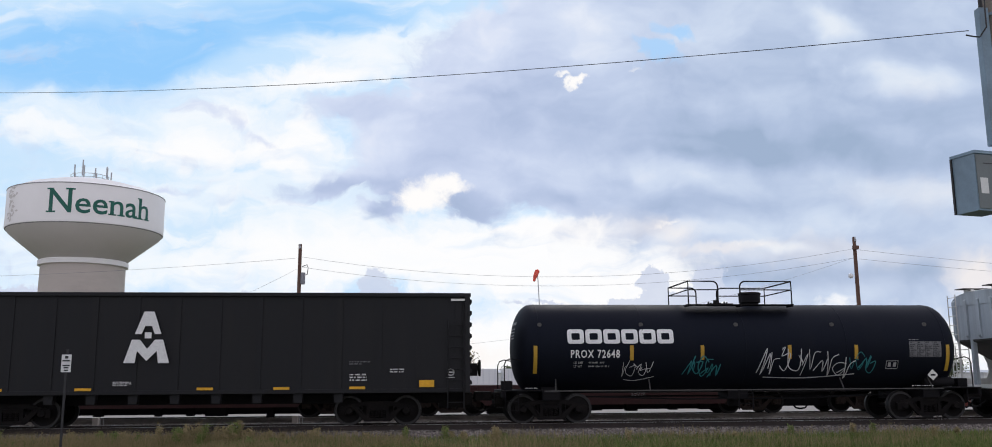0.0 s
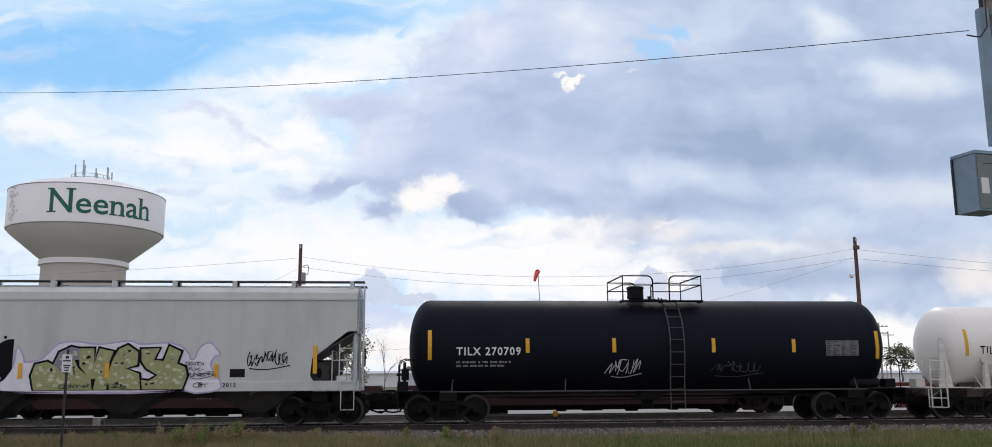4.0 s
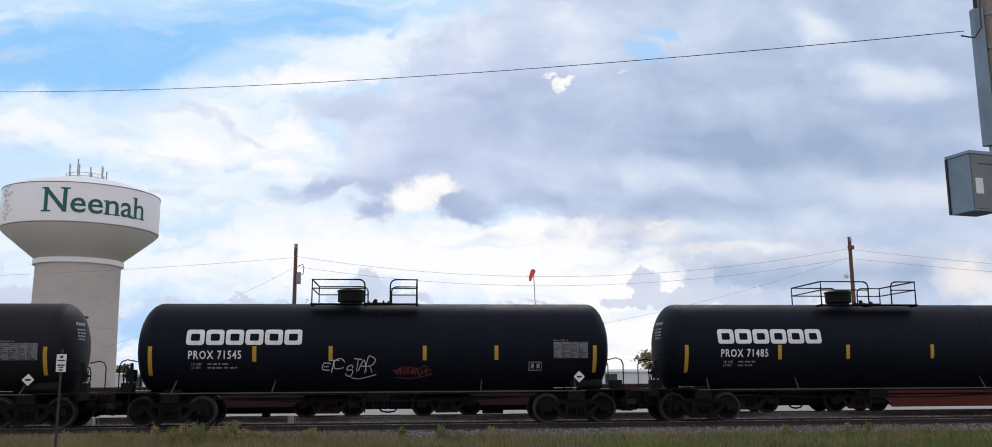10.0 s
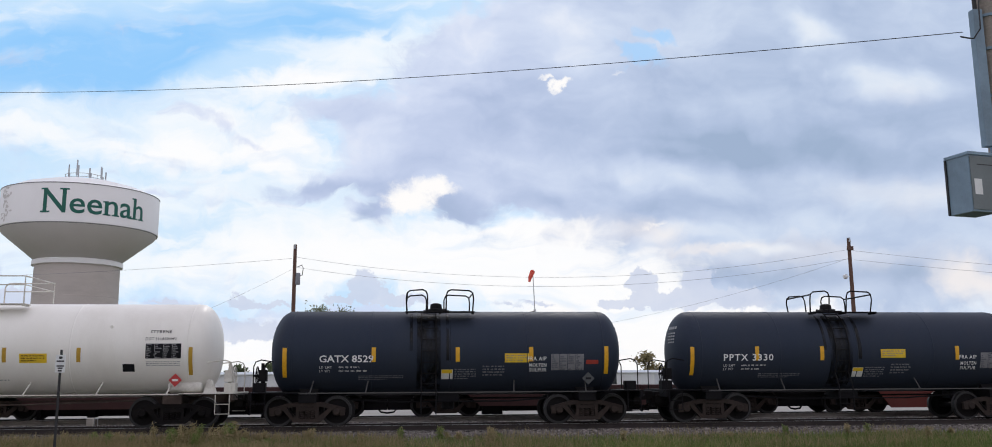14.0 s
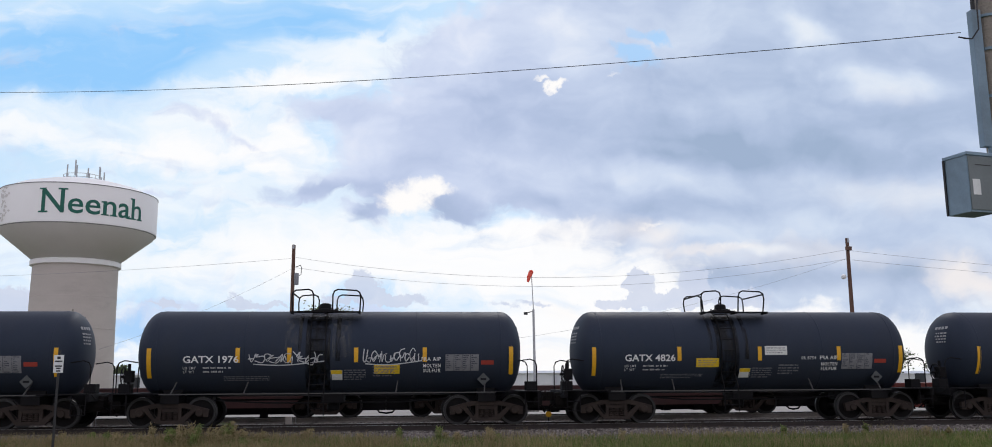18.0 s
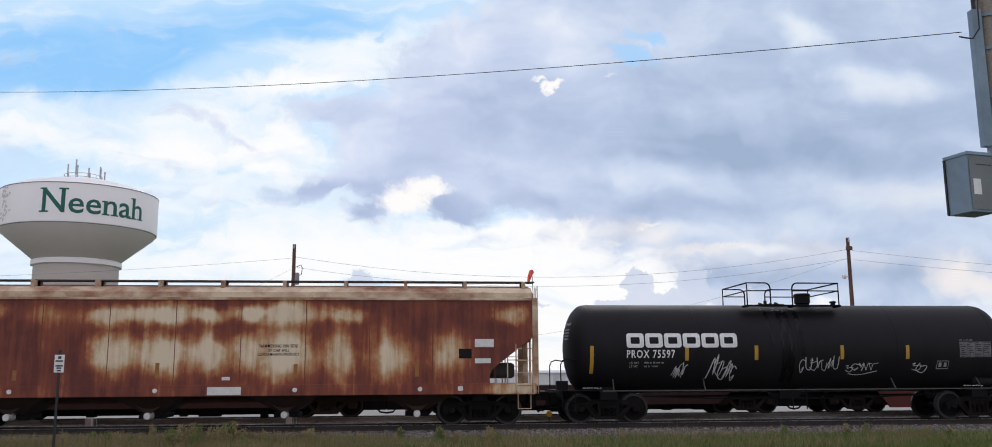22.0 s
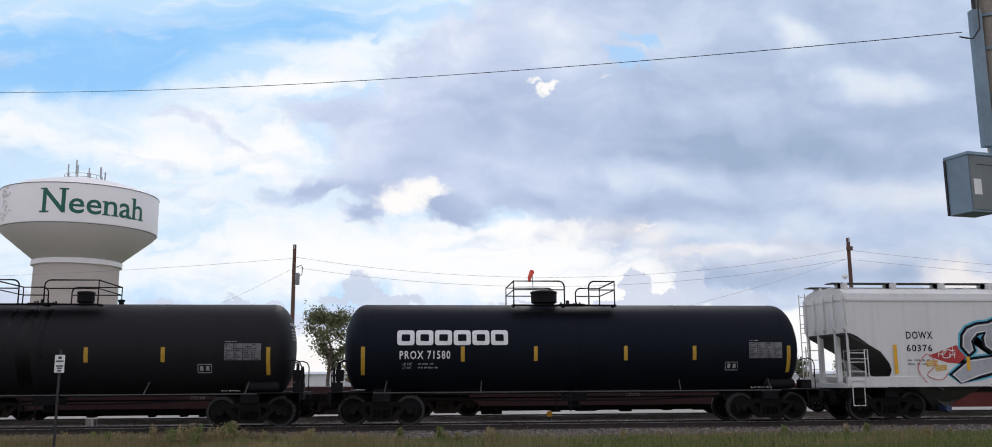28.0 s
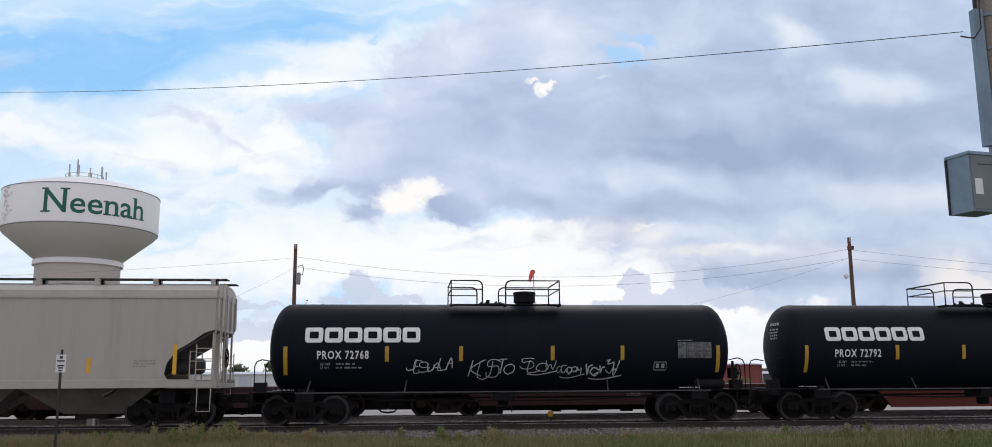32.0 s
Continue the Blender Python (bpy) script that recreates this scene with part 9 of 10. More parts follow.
    silver = ([(-6.19, 1.47), (-5.54, 1.94), (-4.68, 2.04), (-4.61, 1.57), (-5.24, 1.42), (-5.91, 1.19)],
              [(1.95, 1.85), (2.57, 1.61), (2.93, 1.83), (3.64, 1.37), (3.52, 1.19), (2.72, 1.18), (1.94, 1.42)],
              [(-5.75, 2.37), (-5.71, 2.74), (-5.53, 2.96), (-5.21, 3.09), (-4.77, 3.14), (-4.19, 3.4), (-3.75, 3.09), (-3.9, 2.59), (-4.27, 2.68), (-4.4, 2.92), (-4.62, 2.87), (-4.65, 2.59), (-4.46, 2.41), (-3.81, 2.48), (-3.51, 2.21), (-3.47, 1.79),
               (-3.86, 1.21), (-4.3, 1.57), (-4.59, 1.61), (-4.59, 1.94), (-4.31, 2.04), (-4.6, 2.15), (-4.94, 2.39), (-4.98, 2.66), (-4.87, 2.87), (-5.2, 2.81), (-5.43, 2.56), (-5.37, 2.26), (-5.54, 2.12)],
              [(-3.58, 3.22), (-3.12, 3.04), (-3.23, 2.38), (-2.93, 2.37), (-2.82, 2.97), (-2.39, 2.79), (-2.52, 2.16), (-2.25, 1.67), (-2.79, 1.21), (-3.36, 1.21), (-2.88, 1.6), (-3.06, 1.99), (-3.24, 1.93), (-3.15, 1.57), (-3.67, 1.21), (-4.39, 1.21), (-3.89, 1.72), (-3.68, 2.3), (-3.63, 2.81)],
              [(-2.28, 3.16), (-2.03, 3.14), (-1.55, 2.69), (-1.08, 3.1), (-0.95, 3.03), (-0.99, 2.55), (-0.58, 1.99), (-0.54, 1.62), (-0.91, 1.2), (-1.36, 1.2), (-1.25, 1.59), (-1.28, 1.92), (-1.43, 2.07), (-1.48, 1.59), (-1.42, 1.2), (-2.09, 1.2), (-1.85, 1.6), (-2.17, 2.29), (-2.27, 2.73)],
              [(-0.93, 2.82), (-0.6, 3.16), (-0.18, 2.92), (-0.24, 2.54), (0.02, 2.15), (0.51, 2.08), (0.73, 1.69), (0.61, 1.33), (0.31, 1.19), (-0.39, 1.19), (-0.49, 1.3), (-0.29, 1.7), (-0.46, 2.14), (-0.87, 2.47)],
              [(0.25, 2.36), (0.22, 2.88), (0.45, 3.21), (0.8, 3.4), (1.51, 3.1), (1.34, 2.37), (0.93, 2.42), (0.82, 2.77), (0.55, 2.78), (0.51, 2.54), (0.66, 2.32), (1.36, 2.19), (1.33, 1.91), (0.99, 1.75), (1.89, 1.85), (1.9, 1.43), (1.29, 1.19), (0.7, 1.19), (0.84, 1.62), (0.76, 1.99), (0.43, 2.06)])
    for k, pts in enumerate(silver):
        mural_letter(c, pts, k, SPRAY_SILVER, SPRAY_BLACK, 0.085, wall, "big silver sprayed letter with black outline", SPRAY_CYAN, 0.06, PLACARD_WHITE)
    bm = B()
    for x, z, r in ((0.12, 1.66, 0.17), (0.66, 2.55, 0.12), (-1.42, 1.72, 0.1)):
        poly(bm, [(x + r * math.cos(a), z + r * math.sin(a)) for a in [2 * math.pi * j / 12 for j in range(12)]])
    sprayed(c, "graffiti_counter", bm, SPRAY_BLACK, wall, 0.036, "black counters in the silver letters")
    scrawl(c, -6.6, 2.0, -6.05, 2.28, PLACARD_WHITE, Flat(-1.58), 301, 0.035, "PCH")
    scrawl(c, 1.6, 2.2, 2.2, 2.5, PLACARD_WHITE, Flat(-1.58), 302, 0.035, "IBU")
    scrawl(c, 2.75, 1.22, 3.35, 1.38, SPRAY_BLACK, Flat(-1.62), 303, 0.03, "ACAB")
    bm = B()
    ribbon(bm, curve_through([(2.75, 2.18), (3.05, 2.3), (3.35, 2.12), (3.2, 1.95)], 5), 0.04)
    ribbon(bm, curve_through([(3.3, 1.72), (3.75, 2.05), (4.3, 2.28), (4.75, 2.0), (4.55, 1.72), (4.1, 1.85), (4.4, 1.66)], 6), 0.035)
    ribbon(bm, curve_through([(4.5, 1.7), (5.1, 2.25), (5.65, 2.1), (5.75, 1.75), (5.3, 1.62), (5.0, 1.95)], 6), 0.035)
    part("graffiti", lay(bm, f, 0.008), SPRAY_AMBER, c, "looping amber sprayed lines")
    for x, z in ((2.35, 1.98), (2.65, 1.93), (-6.85, 1.75), (-6.55, 1.6)):
        bm = B()
        for k in range(3):
            ribbon(bm, [(x - 0.2, z + 0.07 * k), (x + 0.2, z + 0.05 + 0.06 * k)], 0.055)
        part("graffiti", lay(bm, f, 0.008), SPRAY_AMBER, c, "amber sprayed hatching")
    scrawl(c, 5.45, 1.8, 6.35, 2.3, PINK_SPRAY, f, 55, 0.028, 3)
    scrawl(c, 6.4, 1.5, 7.95, 2.2, PINK_SPRAY, f, 56, 0.026, 5)
    scrawl(c, 3.75, 1.14, 4.75, 1.4, PINK_SPRAY, Flat(-1.576), 57, 0.024, 3)
    scrawl(c, 6.5, 1.14, 8.1, 1.4, PINK_SPRAY, Flat(-1.576), 58, 0.024, 5)
    bm = B()
    ribbon(bm, curve_through([(-7.1, 1.2), (-7.35, 1.7), (-7.0, 2.15), (-6.75, 1.8), (-7.05, 1.45), (-6.6, 1.3), (-6.3, 1.55)], 6), 0.03)
    part("graffiti", lay(bm, f, 0.03), PINK_SPRAY, c, "thin red sprayed loop")
    small_print(c, 5.95, 2.4, 6.7, 2.9, 7, GREY_INK, f, 432)
    strips(c, f, [(-8.1, 1.5, 2.45), (-5.6, 1.6, 2.05), (-2.3, 1.6, 2.05), (0.7, 1.6, 2.05), (5.3, 1.6, 2.05), (7.95, 1.5, 2.5)], lift=0.04)
    # tan grey hopper
    c, f = hopper_car(466.15, 8.35, -9.76, 9.75, (1.2, 1.45), TAN_GREY, "plain tan grey covered hopper car with yellow strips", reach(29), cut="arc", brackets=12, top=4.42, shoulder=2.95, pockets=4, belly=TAN_BAY, pitch=4.0, vee=(1.98, 0.85))
    lettering(c, "CAIX", -8.3, 2.37, -7.57, 2.62, BLACK_INK, f)
    lettering(c, "636089", -8.32, 1.95, -7.25, 2.2, BLACK_INK, f)
    small_print(c, -8.3, 1.6, -7.5, 1.85, 2, BLACK_INK, f, 441)
    strips(c, f, [(-8.45, 1.6, 2.5), (-5.8, 1.65, 2.1), (-2.35, 1.65, 2.1), (0.2, 1.65, 2.1), (2.8, 1.65, 2.1), (6.1, 1.65, 2.1), (8.6, 1.6, 2.5)])
    small_print(c, 7.4, 1.8, 8.1, 2.05, 3, GREY_INK, f, 442)
    bm = B()
    ribbon(bm, [(-6.6, 2.2), (-6.35, 2.2), (-6.35, 2.45), (-6.6, 2.45), (-6.6, 2.2)], 0.02)
    part("stencil_box", lay(bm, f, 0.006), BLACK_INK, c)
    panel(c, "data_box", 3.2, 1.62, 3.4, 1.7, PLACARD_WHITE, f)


def gondola():
    car = thing("gondola_car", "high-sided black gondola car with a white emblem", "gondola car", m=pose(-7.0, TRACK_Y, 0))
    CARS.append((car, -7.0))
    a, b = -8.3, 8.3
    r = reach(0)
    for y in (-1, 1):
        bm = B()
        box(bm, a, b, *sorted((y * 1.5, y * 1.46)), 1.1, 4.0)
        part("side_wall", bm, GOND_BLACK, car)
        bm = B()
        box(bm, a - 0.05, b + 0.05, *sorted((y * 1.42, y * 1.58)), 3.96, 4.08, 0.02)
        part("top_chord", bm, GOND_BLACK, car)
        bm = B()
        box(bm, a, b, *sorted((y * 1.4, y * 1.56)), 1.0, 1.12, 0.01)
        part("side_sill", bm, GOND_BLACK, car)
        for i in range(14):
            x = a + 0.35 + (b - a - 0.7) * i / 13
            bm = B()
            prism(bm, [(x - 0.09, 1.1), (x + 0.09, 1.1), (x + 0.09, 3.97), (x - 0.09, 3.97)], *sorted((y * 1.5, y * 1.525)))
            part("side_post", bm, GOND_BLACK, car)
            if y < 0 and 2 < i < 11:
                bm = B()
                prism(bm, [(x - 0.15, 1.0), (x + 0.15, 1.0), (x + 0.12, 0.72), (x - 0.12, 0.72)], -1.45, -1.2)
                part("floor_bracket", bm, GOND_BLACK, car)
    for x, e in ((a, -1), (b, 1)):
        bm = B()
        box(bm, *sorted((x, x - e * 0.06)), -1.46, 1.46, 1.1, 4.0)
        end = part("end_wall", bm, GOND_END, car, "end wall with worn white paint")
        for k in range(8):
            bm = B()
            z = 1.3 + 0.36 * k
            prism(bm, [(x, z - 0.09), (x + e * 0.09, z - 0.05), (x + e * 0.09, z + 0.05), (x, z + 0.09)], -1.46, 1.46)
            part("end_rib", bm, GOND_BLACK, end)
        bm = B()
        box(bm, *sorted((x + e * 0.02, x - e * 0.14)), -1.6, -1.46, 1.0, 3.98, 0.02)
        part("corner_post", bm, GOND_BLACK, car)
        ladder(car, (x - e * 0.42, [(-1.62, 0.5), (-1.62, 3.2)]), 0.5, GOND_BLACK, 8)
        coupler(car, x, r[0] if e < 0 else r[1])
    bm = B()
    box(bm, a, b, -1.46, 1.46, 1.05, 1.14)
    part("floor_plate", bm, GOND_BLACK, car)
    bm = B()
    box(bm, a, b, -0.3, 0.3, 0.66, 1.05, 0.02)
    part("centre_sill", bm, BLACK_FRAME, car)
    bm = B()
    box(bm, b - 0.02, b + 0.3, -0.95, -0.65, 1.5, 1.9, 0.03)
    lathe_x(bm, [(b + 0.3, 0.04), (b + 0.34, 0.25), (b + 0.4, 0.27), (b + 0.38, 0.1)], -0.8, 1.75, 20)
    part("hand_brake", bm, BLACK_FRAME, car)
    for x in (-5.47, 5.47):
        truck(car, x)
    f = Flat(-1.585)
    bm = B()
    poly(bm, [(-1.84, 2.81), (-1.64, 2.81), (-1.55, 3.05), (-1.35, 3.05), (-1.26, 2.81), (-1.06, 2.81), (-1.3, 3.49), (-1.6, 3.49)])
    poly(bm, [(-1.55, 2.68), (-1.35, 2.68), (-1.35, 2.86), (-1.55, 2.86)])
    poly(bm, [(-2.13, 1.94), (-1.8, 1.94), (-1.75, 2.3), (-1.46, 2.0), (-1.17, 2.3), (-1.12, 1.94), (-0.79, 1.94), (-1.0, 2.64), (-1.24, 2.64), (-1.46, 2.36), (-1.68, 2.64), (-1.92, 2.64)])
    part("painted_emblem", lay(bm, f, 0.006), WHITE_INK, car, "white stacked block emblem")
    for x in (-5.8, -3.25, 0.3, 2.57, 4.86):
        panel(car, "reflective_strip", x - 0.24, 1.12, x + 0.24, 1.2, YELLOW, f, "yellow reflective strip")
    panel(car, "reflective_strip", 6.75, 1.17, 7.21, 1.38, YELLOW, f, "yellow reflective strip")
    panel(car, "worn_edge", 7.72, 3.83, 8.2, 3.9, PLACARD_WHITE, f, "bare white strip under the top chord")
    bm = B()
    ribbon(bm, [(7.72 + 0.1 * math.cos(k), 1.62 + 0.1 * math.sin(k)) for k in [2 * math.pi * i / 14 for i in range(16)]], 0.035)
    ribbon(bm, [(7.66, 1.62), (7.78, 1.62)], 0.04)
    ribbon(bm, [(7.6, 1.46), (7.84, 1.46)], 0.02)
    part("stencil_ring", lay(bm, f, 0.006), SOFT_WHITE, car)
    small_print(car, 4.6, 1.85, 5.25, 1.98, 2, GREY_INK, f, 451)
    small_print(car, 4.62, 1.35, 5.15, 1.6, 3, WHITE_INK, f, 452)
    small_print(car, 5.85, 1.6, 6.3, 1.75, 2, WHITE_INK, f, 453)
    small_print(car, -2.4, 1.25, -1.85, 1.4, 3, WHITE_INK, f, 454)
    return car


build_hoppers()
gondola()

# ---- parked flat cars, built like the train's running gear ----
def flat_car(s, half, length, paint, label, deep, near=1.4, low=0.2):
    car = thing("flat_car", label, "flat car", "parked flat cars", m=pose(s, TRACK_TWO, 0))
    h = length / 2
    for y in (-1, 1):
        bm = B()
        prism(bm, [(-h, 1.08), (-h, 0.86), (-half - 1.2, 0.84), (-half + near, 0.84), (-half + near + 0.5, deep), (half - near - 0.5, deep), (half - near, 0.84), (half + 1.2, 0.84), (h, 0.86), (h, 1.08)], *sorted((y * 1.38, y * 1.3)))
        part("side_sill", bm, paint, car)
    bm = B()
    box(bm, -h, h, -1.38, 1.38, 1.08, 1.16, 0.01)
    part("deck", bm, paint, car)
    for i in range(9):
        x = -h + 1.2 + (length - 2.4) * i / 8
        bm = B()
        box(bm, x - 0.06, x + 0.06, -1.44, -1.38, 0.95, 1.14)
        part("stake_pocket", bm, paint, car)
    bm = B()
    box(bm, -h, h, -0.25, 0.25, 0.62, 1.05)
    part("centre_sill", bm, BLACK_FRAME, car)
    bm = B()
    box(bm, -half + 1.25, half - 1.25, -0.7, 0.7, low + 0.16, 0.7)
    part("underframe", bm, BLACK_FRAME, car)
    rng = random.Random(int(s * 10))
    x = -half + 1.4
    while x < half - 1.6:
        # brake cylinders, levers and brackets hung below
        w, drop = rng.uniform(0.08, 0.9), rng.choice((0.02, 0.03, 0.05, 0.06, 0.12))
        bm = B()
        box(bm, x, x + w, -0.95, -0.55, low + 0.16 - drop, 0.62, 0.02)
        part("brake_bracket", bm, BLACK_FRAME, car)
        x += w + rng.uniform(0.3, 2.2)
    for x in (-half, half):
        truck(car, x, rolling=False, rusty=True)
    for e in (-1, 1):
        coupler(car, e * h, e * (h + 0.45))
        bm = B()
        box(bm, *sorted((e * (half + 1.15), e * (h + 0.44))), -0.6, 0.6, 0.26, 0.86, 0.03)
        pipe(bm, [(e * h, -0.4, 0.4), (e * (h + 0.2), -0.45, 0.18), (e * (h + 0.45), -0.42, 0.14)], 0.035)
        part("draft_gear", bm, BLACK_FRAME, car)
    bm = B()
    pipe(bm, [(-half + 1.5, -0.9, 0.5), (0, -0.9, 0.42), (half - 1.5, -0.9, 0.5)], 0.03)
    lathe_x(bm, [(-0.6, 0.05), (-0.58, 0.2), (0.58, 0.2), (0.6, 0.05)], -0.7, 0.55, 14)
    part("brake_rigging", bm, BLACK_FRAME, car)
    f = Flat(-1.381)
    for x in (-half + 2.2, 0.0, half - 2.2):
        panel(car, "reflective_strip", x - 0.3, 0.88, x + 0.3, 0.98, YELLOW, f, "yellow reflective strip")
    small_print(car, -half + 3, 0.88, -half + 4.8, 1.0, 1, DULL_INK, f, 500)
    small_print(car, 1.0, 0.7, 1.6, 0.95, 3, DULL_INK, f, 501)
    return car


for k in range(-2, 1):
    flat_car(7.48 + 16.45 * k, 5.98, 15.55, FLAT_MAROON, "empty dark maroon flat car parked on the siding", 0.40, 0.8, 0.03 if k == 0 else -0.02)
flat_car(26.34, 8.3, 20.6, FLAT_RED, "empty red oxide flat car with deep side sills", 0.2, 0.7)


def lineside():
    t = thing("marker_stake", "yellow disc marker on a short stake between tracks", "track marker", m=pose(5.18, 33.0, -0.3))
    bm = B()
    rod(bm, (0, 0, 0), (0, 0, 0.5), 0.02)
    part("stake", bm, CABLE, t)
    bm = B()
    lathe_y(bm, [(0, -0.03), (0.11, -0.03), (0.11, -0.01), (0, -0.01)], 0, 0.45, 16)
    part("disc", bm, YELLOW, t, "yellow disc")
    for x in (-4.1, -10.9):
        t = thing("concrete_stub", "short pale concrete post between the tracks", "post", "concrete posts", m=pose(x, 33.0, -0.3))
        bm = B()
        box(bm, -0.1, 0.1, -0.1, 0.1, 0, 0.46, 0.02)
        part("post", bm, CONCRETE, t)
        bm = B()
        pipe(bm, [(0.14, 0, 0), (0.16, 0, 0.44), (0.24, 0, 0.44), (0.28, 0, 0)], 0.015)
        part("wire_frame", bm, GALV, t)


lineside()

# ---- the passing car ----
SILVER = material("silver_blue_car_paint", (0.44, 0.49, 0.56), 0.3, 0.4, second=(0.42, 0.47, 0.54), scale=2, grain=0.02)
AUTO_GLASS = material("tinted_car_glass", (0.018, 0.026, 0.03), 0.05, second=(0.022, 0.03, 0.034), scale=1, grain=0.02)
RUBBER = material("tyre_rubber", (0.02, 0.02, 0.02), 0.85, scale=6)
ALLOY = material("alloy_wheel", (0.5, 0.5, 0.51), 0.3, 0.9, scale=6)
LAMP_RED = material("red_lamp_lens", (0.35, 0.01, 0.01), 0.2, scale=4)
LAMP_CLEAR = material("clear_lamp_lens", (0.7, 0.7, 0.72), 0.15, scale=4)
TRIM_BLACK = material("black_trim", (0.015, 0.015, 0.016), 0.4, scale=4)

SEDAN_Y, SEDAN_Z = 17.1, -0.96


def sedan():
    car = thing("sedan", "silver-blue sedan driving along the road", "car", m=pose(0, SEDAN_Y, SEDAN_Z))
    bm = B()
    prism(bm, [(-2.3, 0.24), (-2.4, 0.5), (-2.3, 0.7), (-1.9, 0.83), (-1.62, 0.9), (1.9, 0.98), (2.28, 1.0), (2.36, 0.72), (2.32, 0.3)], -0.9, 0.9)
    bmesh.ops.bevel(bm, geom=bm.edges[:], offset=0.06, segments=3, affect="EDGES", profile=0.6)
    part("body", bm, SILVER, car, smooth=40)
    prof = [(1.15 * x, z) for x, z in ((-1.58, 0.93), (-1.2, 1.1), (-0.86, 1.25), (-0.56, 1.35), (-0.2, 1.415), (0.2, 1.435), (0.55, 1.41), (0.92, 1.34), (1.25, 1.23), (1.55, 1.11), (1.82, 1.02))]

    def zat(x):
        for (xa, za), (xb, zb) in zip(prof, prof[1:]):
            if x <= xb:
                return za + (zb - za) * (x - xa) / (xb - xa)
        return prof[-1][1]

    half = lambda z: 0.82 - 0.24 * (z - 0.93) / 0.5

    def strip(i0, i1, name, mat, lift, label=""):
        bm = B()
        rows = []
        for x, z in prof[i0:i1 + 1]:
            w = half(z)
            rows.append([bm.verts.new((x, w * k, z + lift + 0.05 * (1 - k * k) * (1 if z > 1.1 else 0.3))) for k in (-1, -0.8, -0.4, 0, 0.4, 0.8, 1)])
        for a, b in zip(rows, rows[1:]):
            for j in range(6):
                bm.faces.new((a[j], a[j + 1], b[j + 1], b[j]))
        part(name, bm, mat, car, label, smooth=50)

    strip(0, 3, "windscreen", AUTO_GLASS, 0.0)
    strip(3, 7, "roof_panel", SILVER, 0.0)
    strip(7, 10, "rear_window", AUTO_GLASS, 0.0)
    for s in (-1, 1):
        for a, b, name in ((-1.9, -0.12, "front_window"), (-0.04, 0.56, "rear_door_window"), (0.64, 1.05, "quarter_window"), (1.05, 2.05, "rear_pillar")):
            bm = B()
            top, bot = [], []
            for i in range(9):
                x = a + (b - a) * i / 8
                z = zat(x)
                cut = 1 - (0.45 * i / 8 if name == "quarter_window" else 0)
                z = 0.95 + (z - 0.02 - 0.95) * cut
                top.append(bm.verts.new((x, s * (half(z) + 0.004), max(z, 0.955))))
                bot.append(bm.verts.new((x, s * 0.835, 0.95)))
            for i in range(8):
                bm.faces.new((bot[i], bot[i + 1], top[i + 1], top[i]))
            part(name, bm, SILVER if name == "rear_pillar" else AUTO_GLASS, car)
        bm = B()
        tops = [(0.64 + 0.41 * i / 8) for i in range(9)]
        hi = [bm.verts.new((x, s * (half(zat(x)) + 0.002), zat(x))) for x in tops]
        lo = [bm.verts.new((x, s * (half(q) + 0.002), q)) for x, q in [(x, 0.95 + (zat(x) - 0.02 - 0.95) * (1 - 0.45 * i / 8)) for i, x in enumerate(tops)]]
        for i in range(8):
            bm.faces.new((lo[i], lo[i + 1], hi[i + 1], hi[i]))
        part("quarter_panel", bm, SILVER, car)
        bm = B()
        pipe(bm, [(x, s * (half(z) + 0.008), z) for x, z in prof], 0.032)
        part("roof_rail", bm, SILVER, car, smooth=50)
        for x in (-0.08, 0.6):
            z = zat(x)
            bm = B()
            rod(bm, (x, s * 0.845, 0.94), (x, s * (half(z) + 0.01), z), 0.035, 6)
            part("pillar", bm, TRIM_BLACK, car)
        bm = B()
        pipe(bm, [(-1.85, s * 0.845, 0.945), (0.2, s * 0.85, 0.965), (1.95, s * 0.835, 1.0)], 0.014)
        part("belt_trim", bm, ALLOY, car)
        bm = B()
        box(bm, -1.12, -0.9, *sorted((s * 0.88, s * 1.06)), 0.96, 1.1, 0.03)
        part("mirror", bm, SILVER, car)
        for x in (-0.05, 0.95):
            bm = B()
            box(bm, x, x + 0.2, *sorted((s * 0.895, s * 0.93)), 0.8, 0.83, 0.008)
            part("door_handle", bm, SILVER, car)
        bm = B()
        box(bm, -2.39, -2.1, *sorted((s * 0.55, s * 0.86)), 0.62, 0.74, 0.02)
        part("headlight", bm, LAMP_CLEAR, car)
        bm = B()
        box(bm, 2.2, 2.37, *sorted((s * 0.5, s * 0.86)), 0.8, 0.93, 0.02)
        part("tail_light", bm, LAMP_RED, car)
        for x in (-1.42, 1.3):
            bm = B()
            lathe_y(bm, [(0.2, s * 0.70), (0.3, s * 0.70), (0.325, s * 0.74), (0.325, s * 0.88), (0.3, s * 0.915), (0.2, s * 0.91)], x, 0.325, 24)
            w = part("wheel", bm, RUBBER, car, smooth=40)
            bm = B()
            lathe_y(bm, [(0.2, s * 0.80), (0.2, s * 0.9), (0.05, s * 0.885), (0, s * 0.885)], x, 0.325, 20)
            part("rim", bm, ALLOY, w)
    bm = B()
    prism(bm, [(0.42, 1.45), (0.66, 1.40), (0.64, 1.50), (0.58, 1.51)], -0.02, 0.02)
    part("roof_fin", bm, SILVER, car)
    bm = B()
    box(bm, 1.95, 2.28, -0.75, 0.75, 1.0, 1.035, 0.01)
    part("boot_lip", bm, SILVER, car)
    return car


bs = AUTO_GLASS.node_tree.nodes["Principled BSDF"]
bs.inputs["Alpha"].default_value = 0.88
passing_car = sedan()


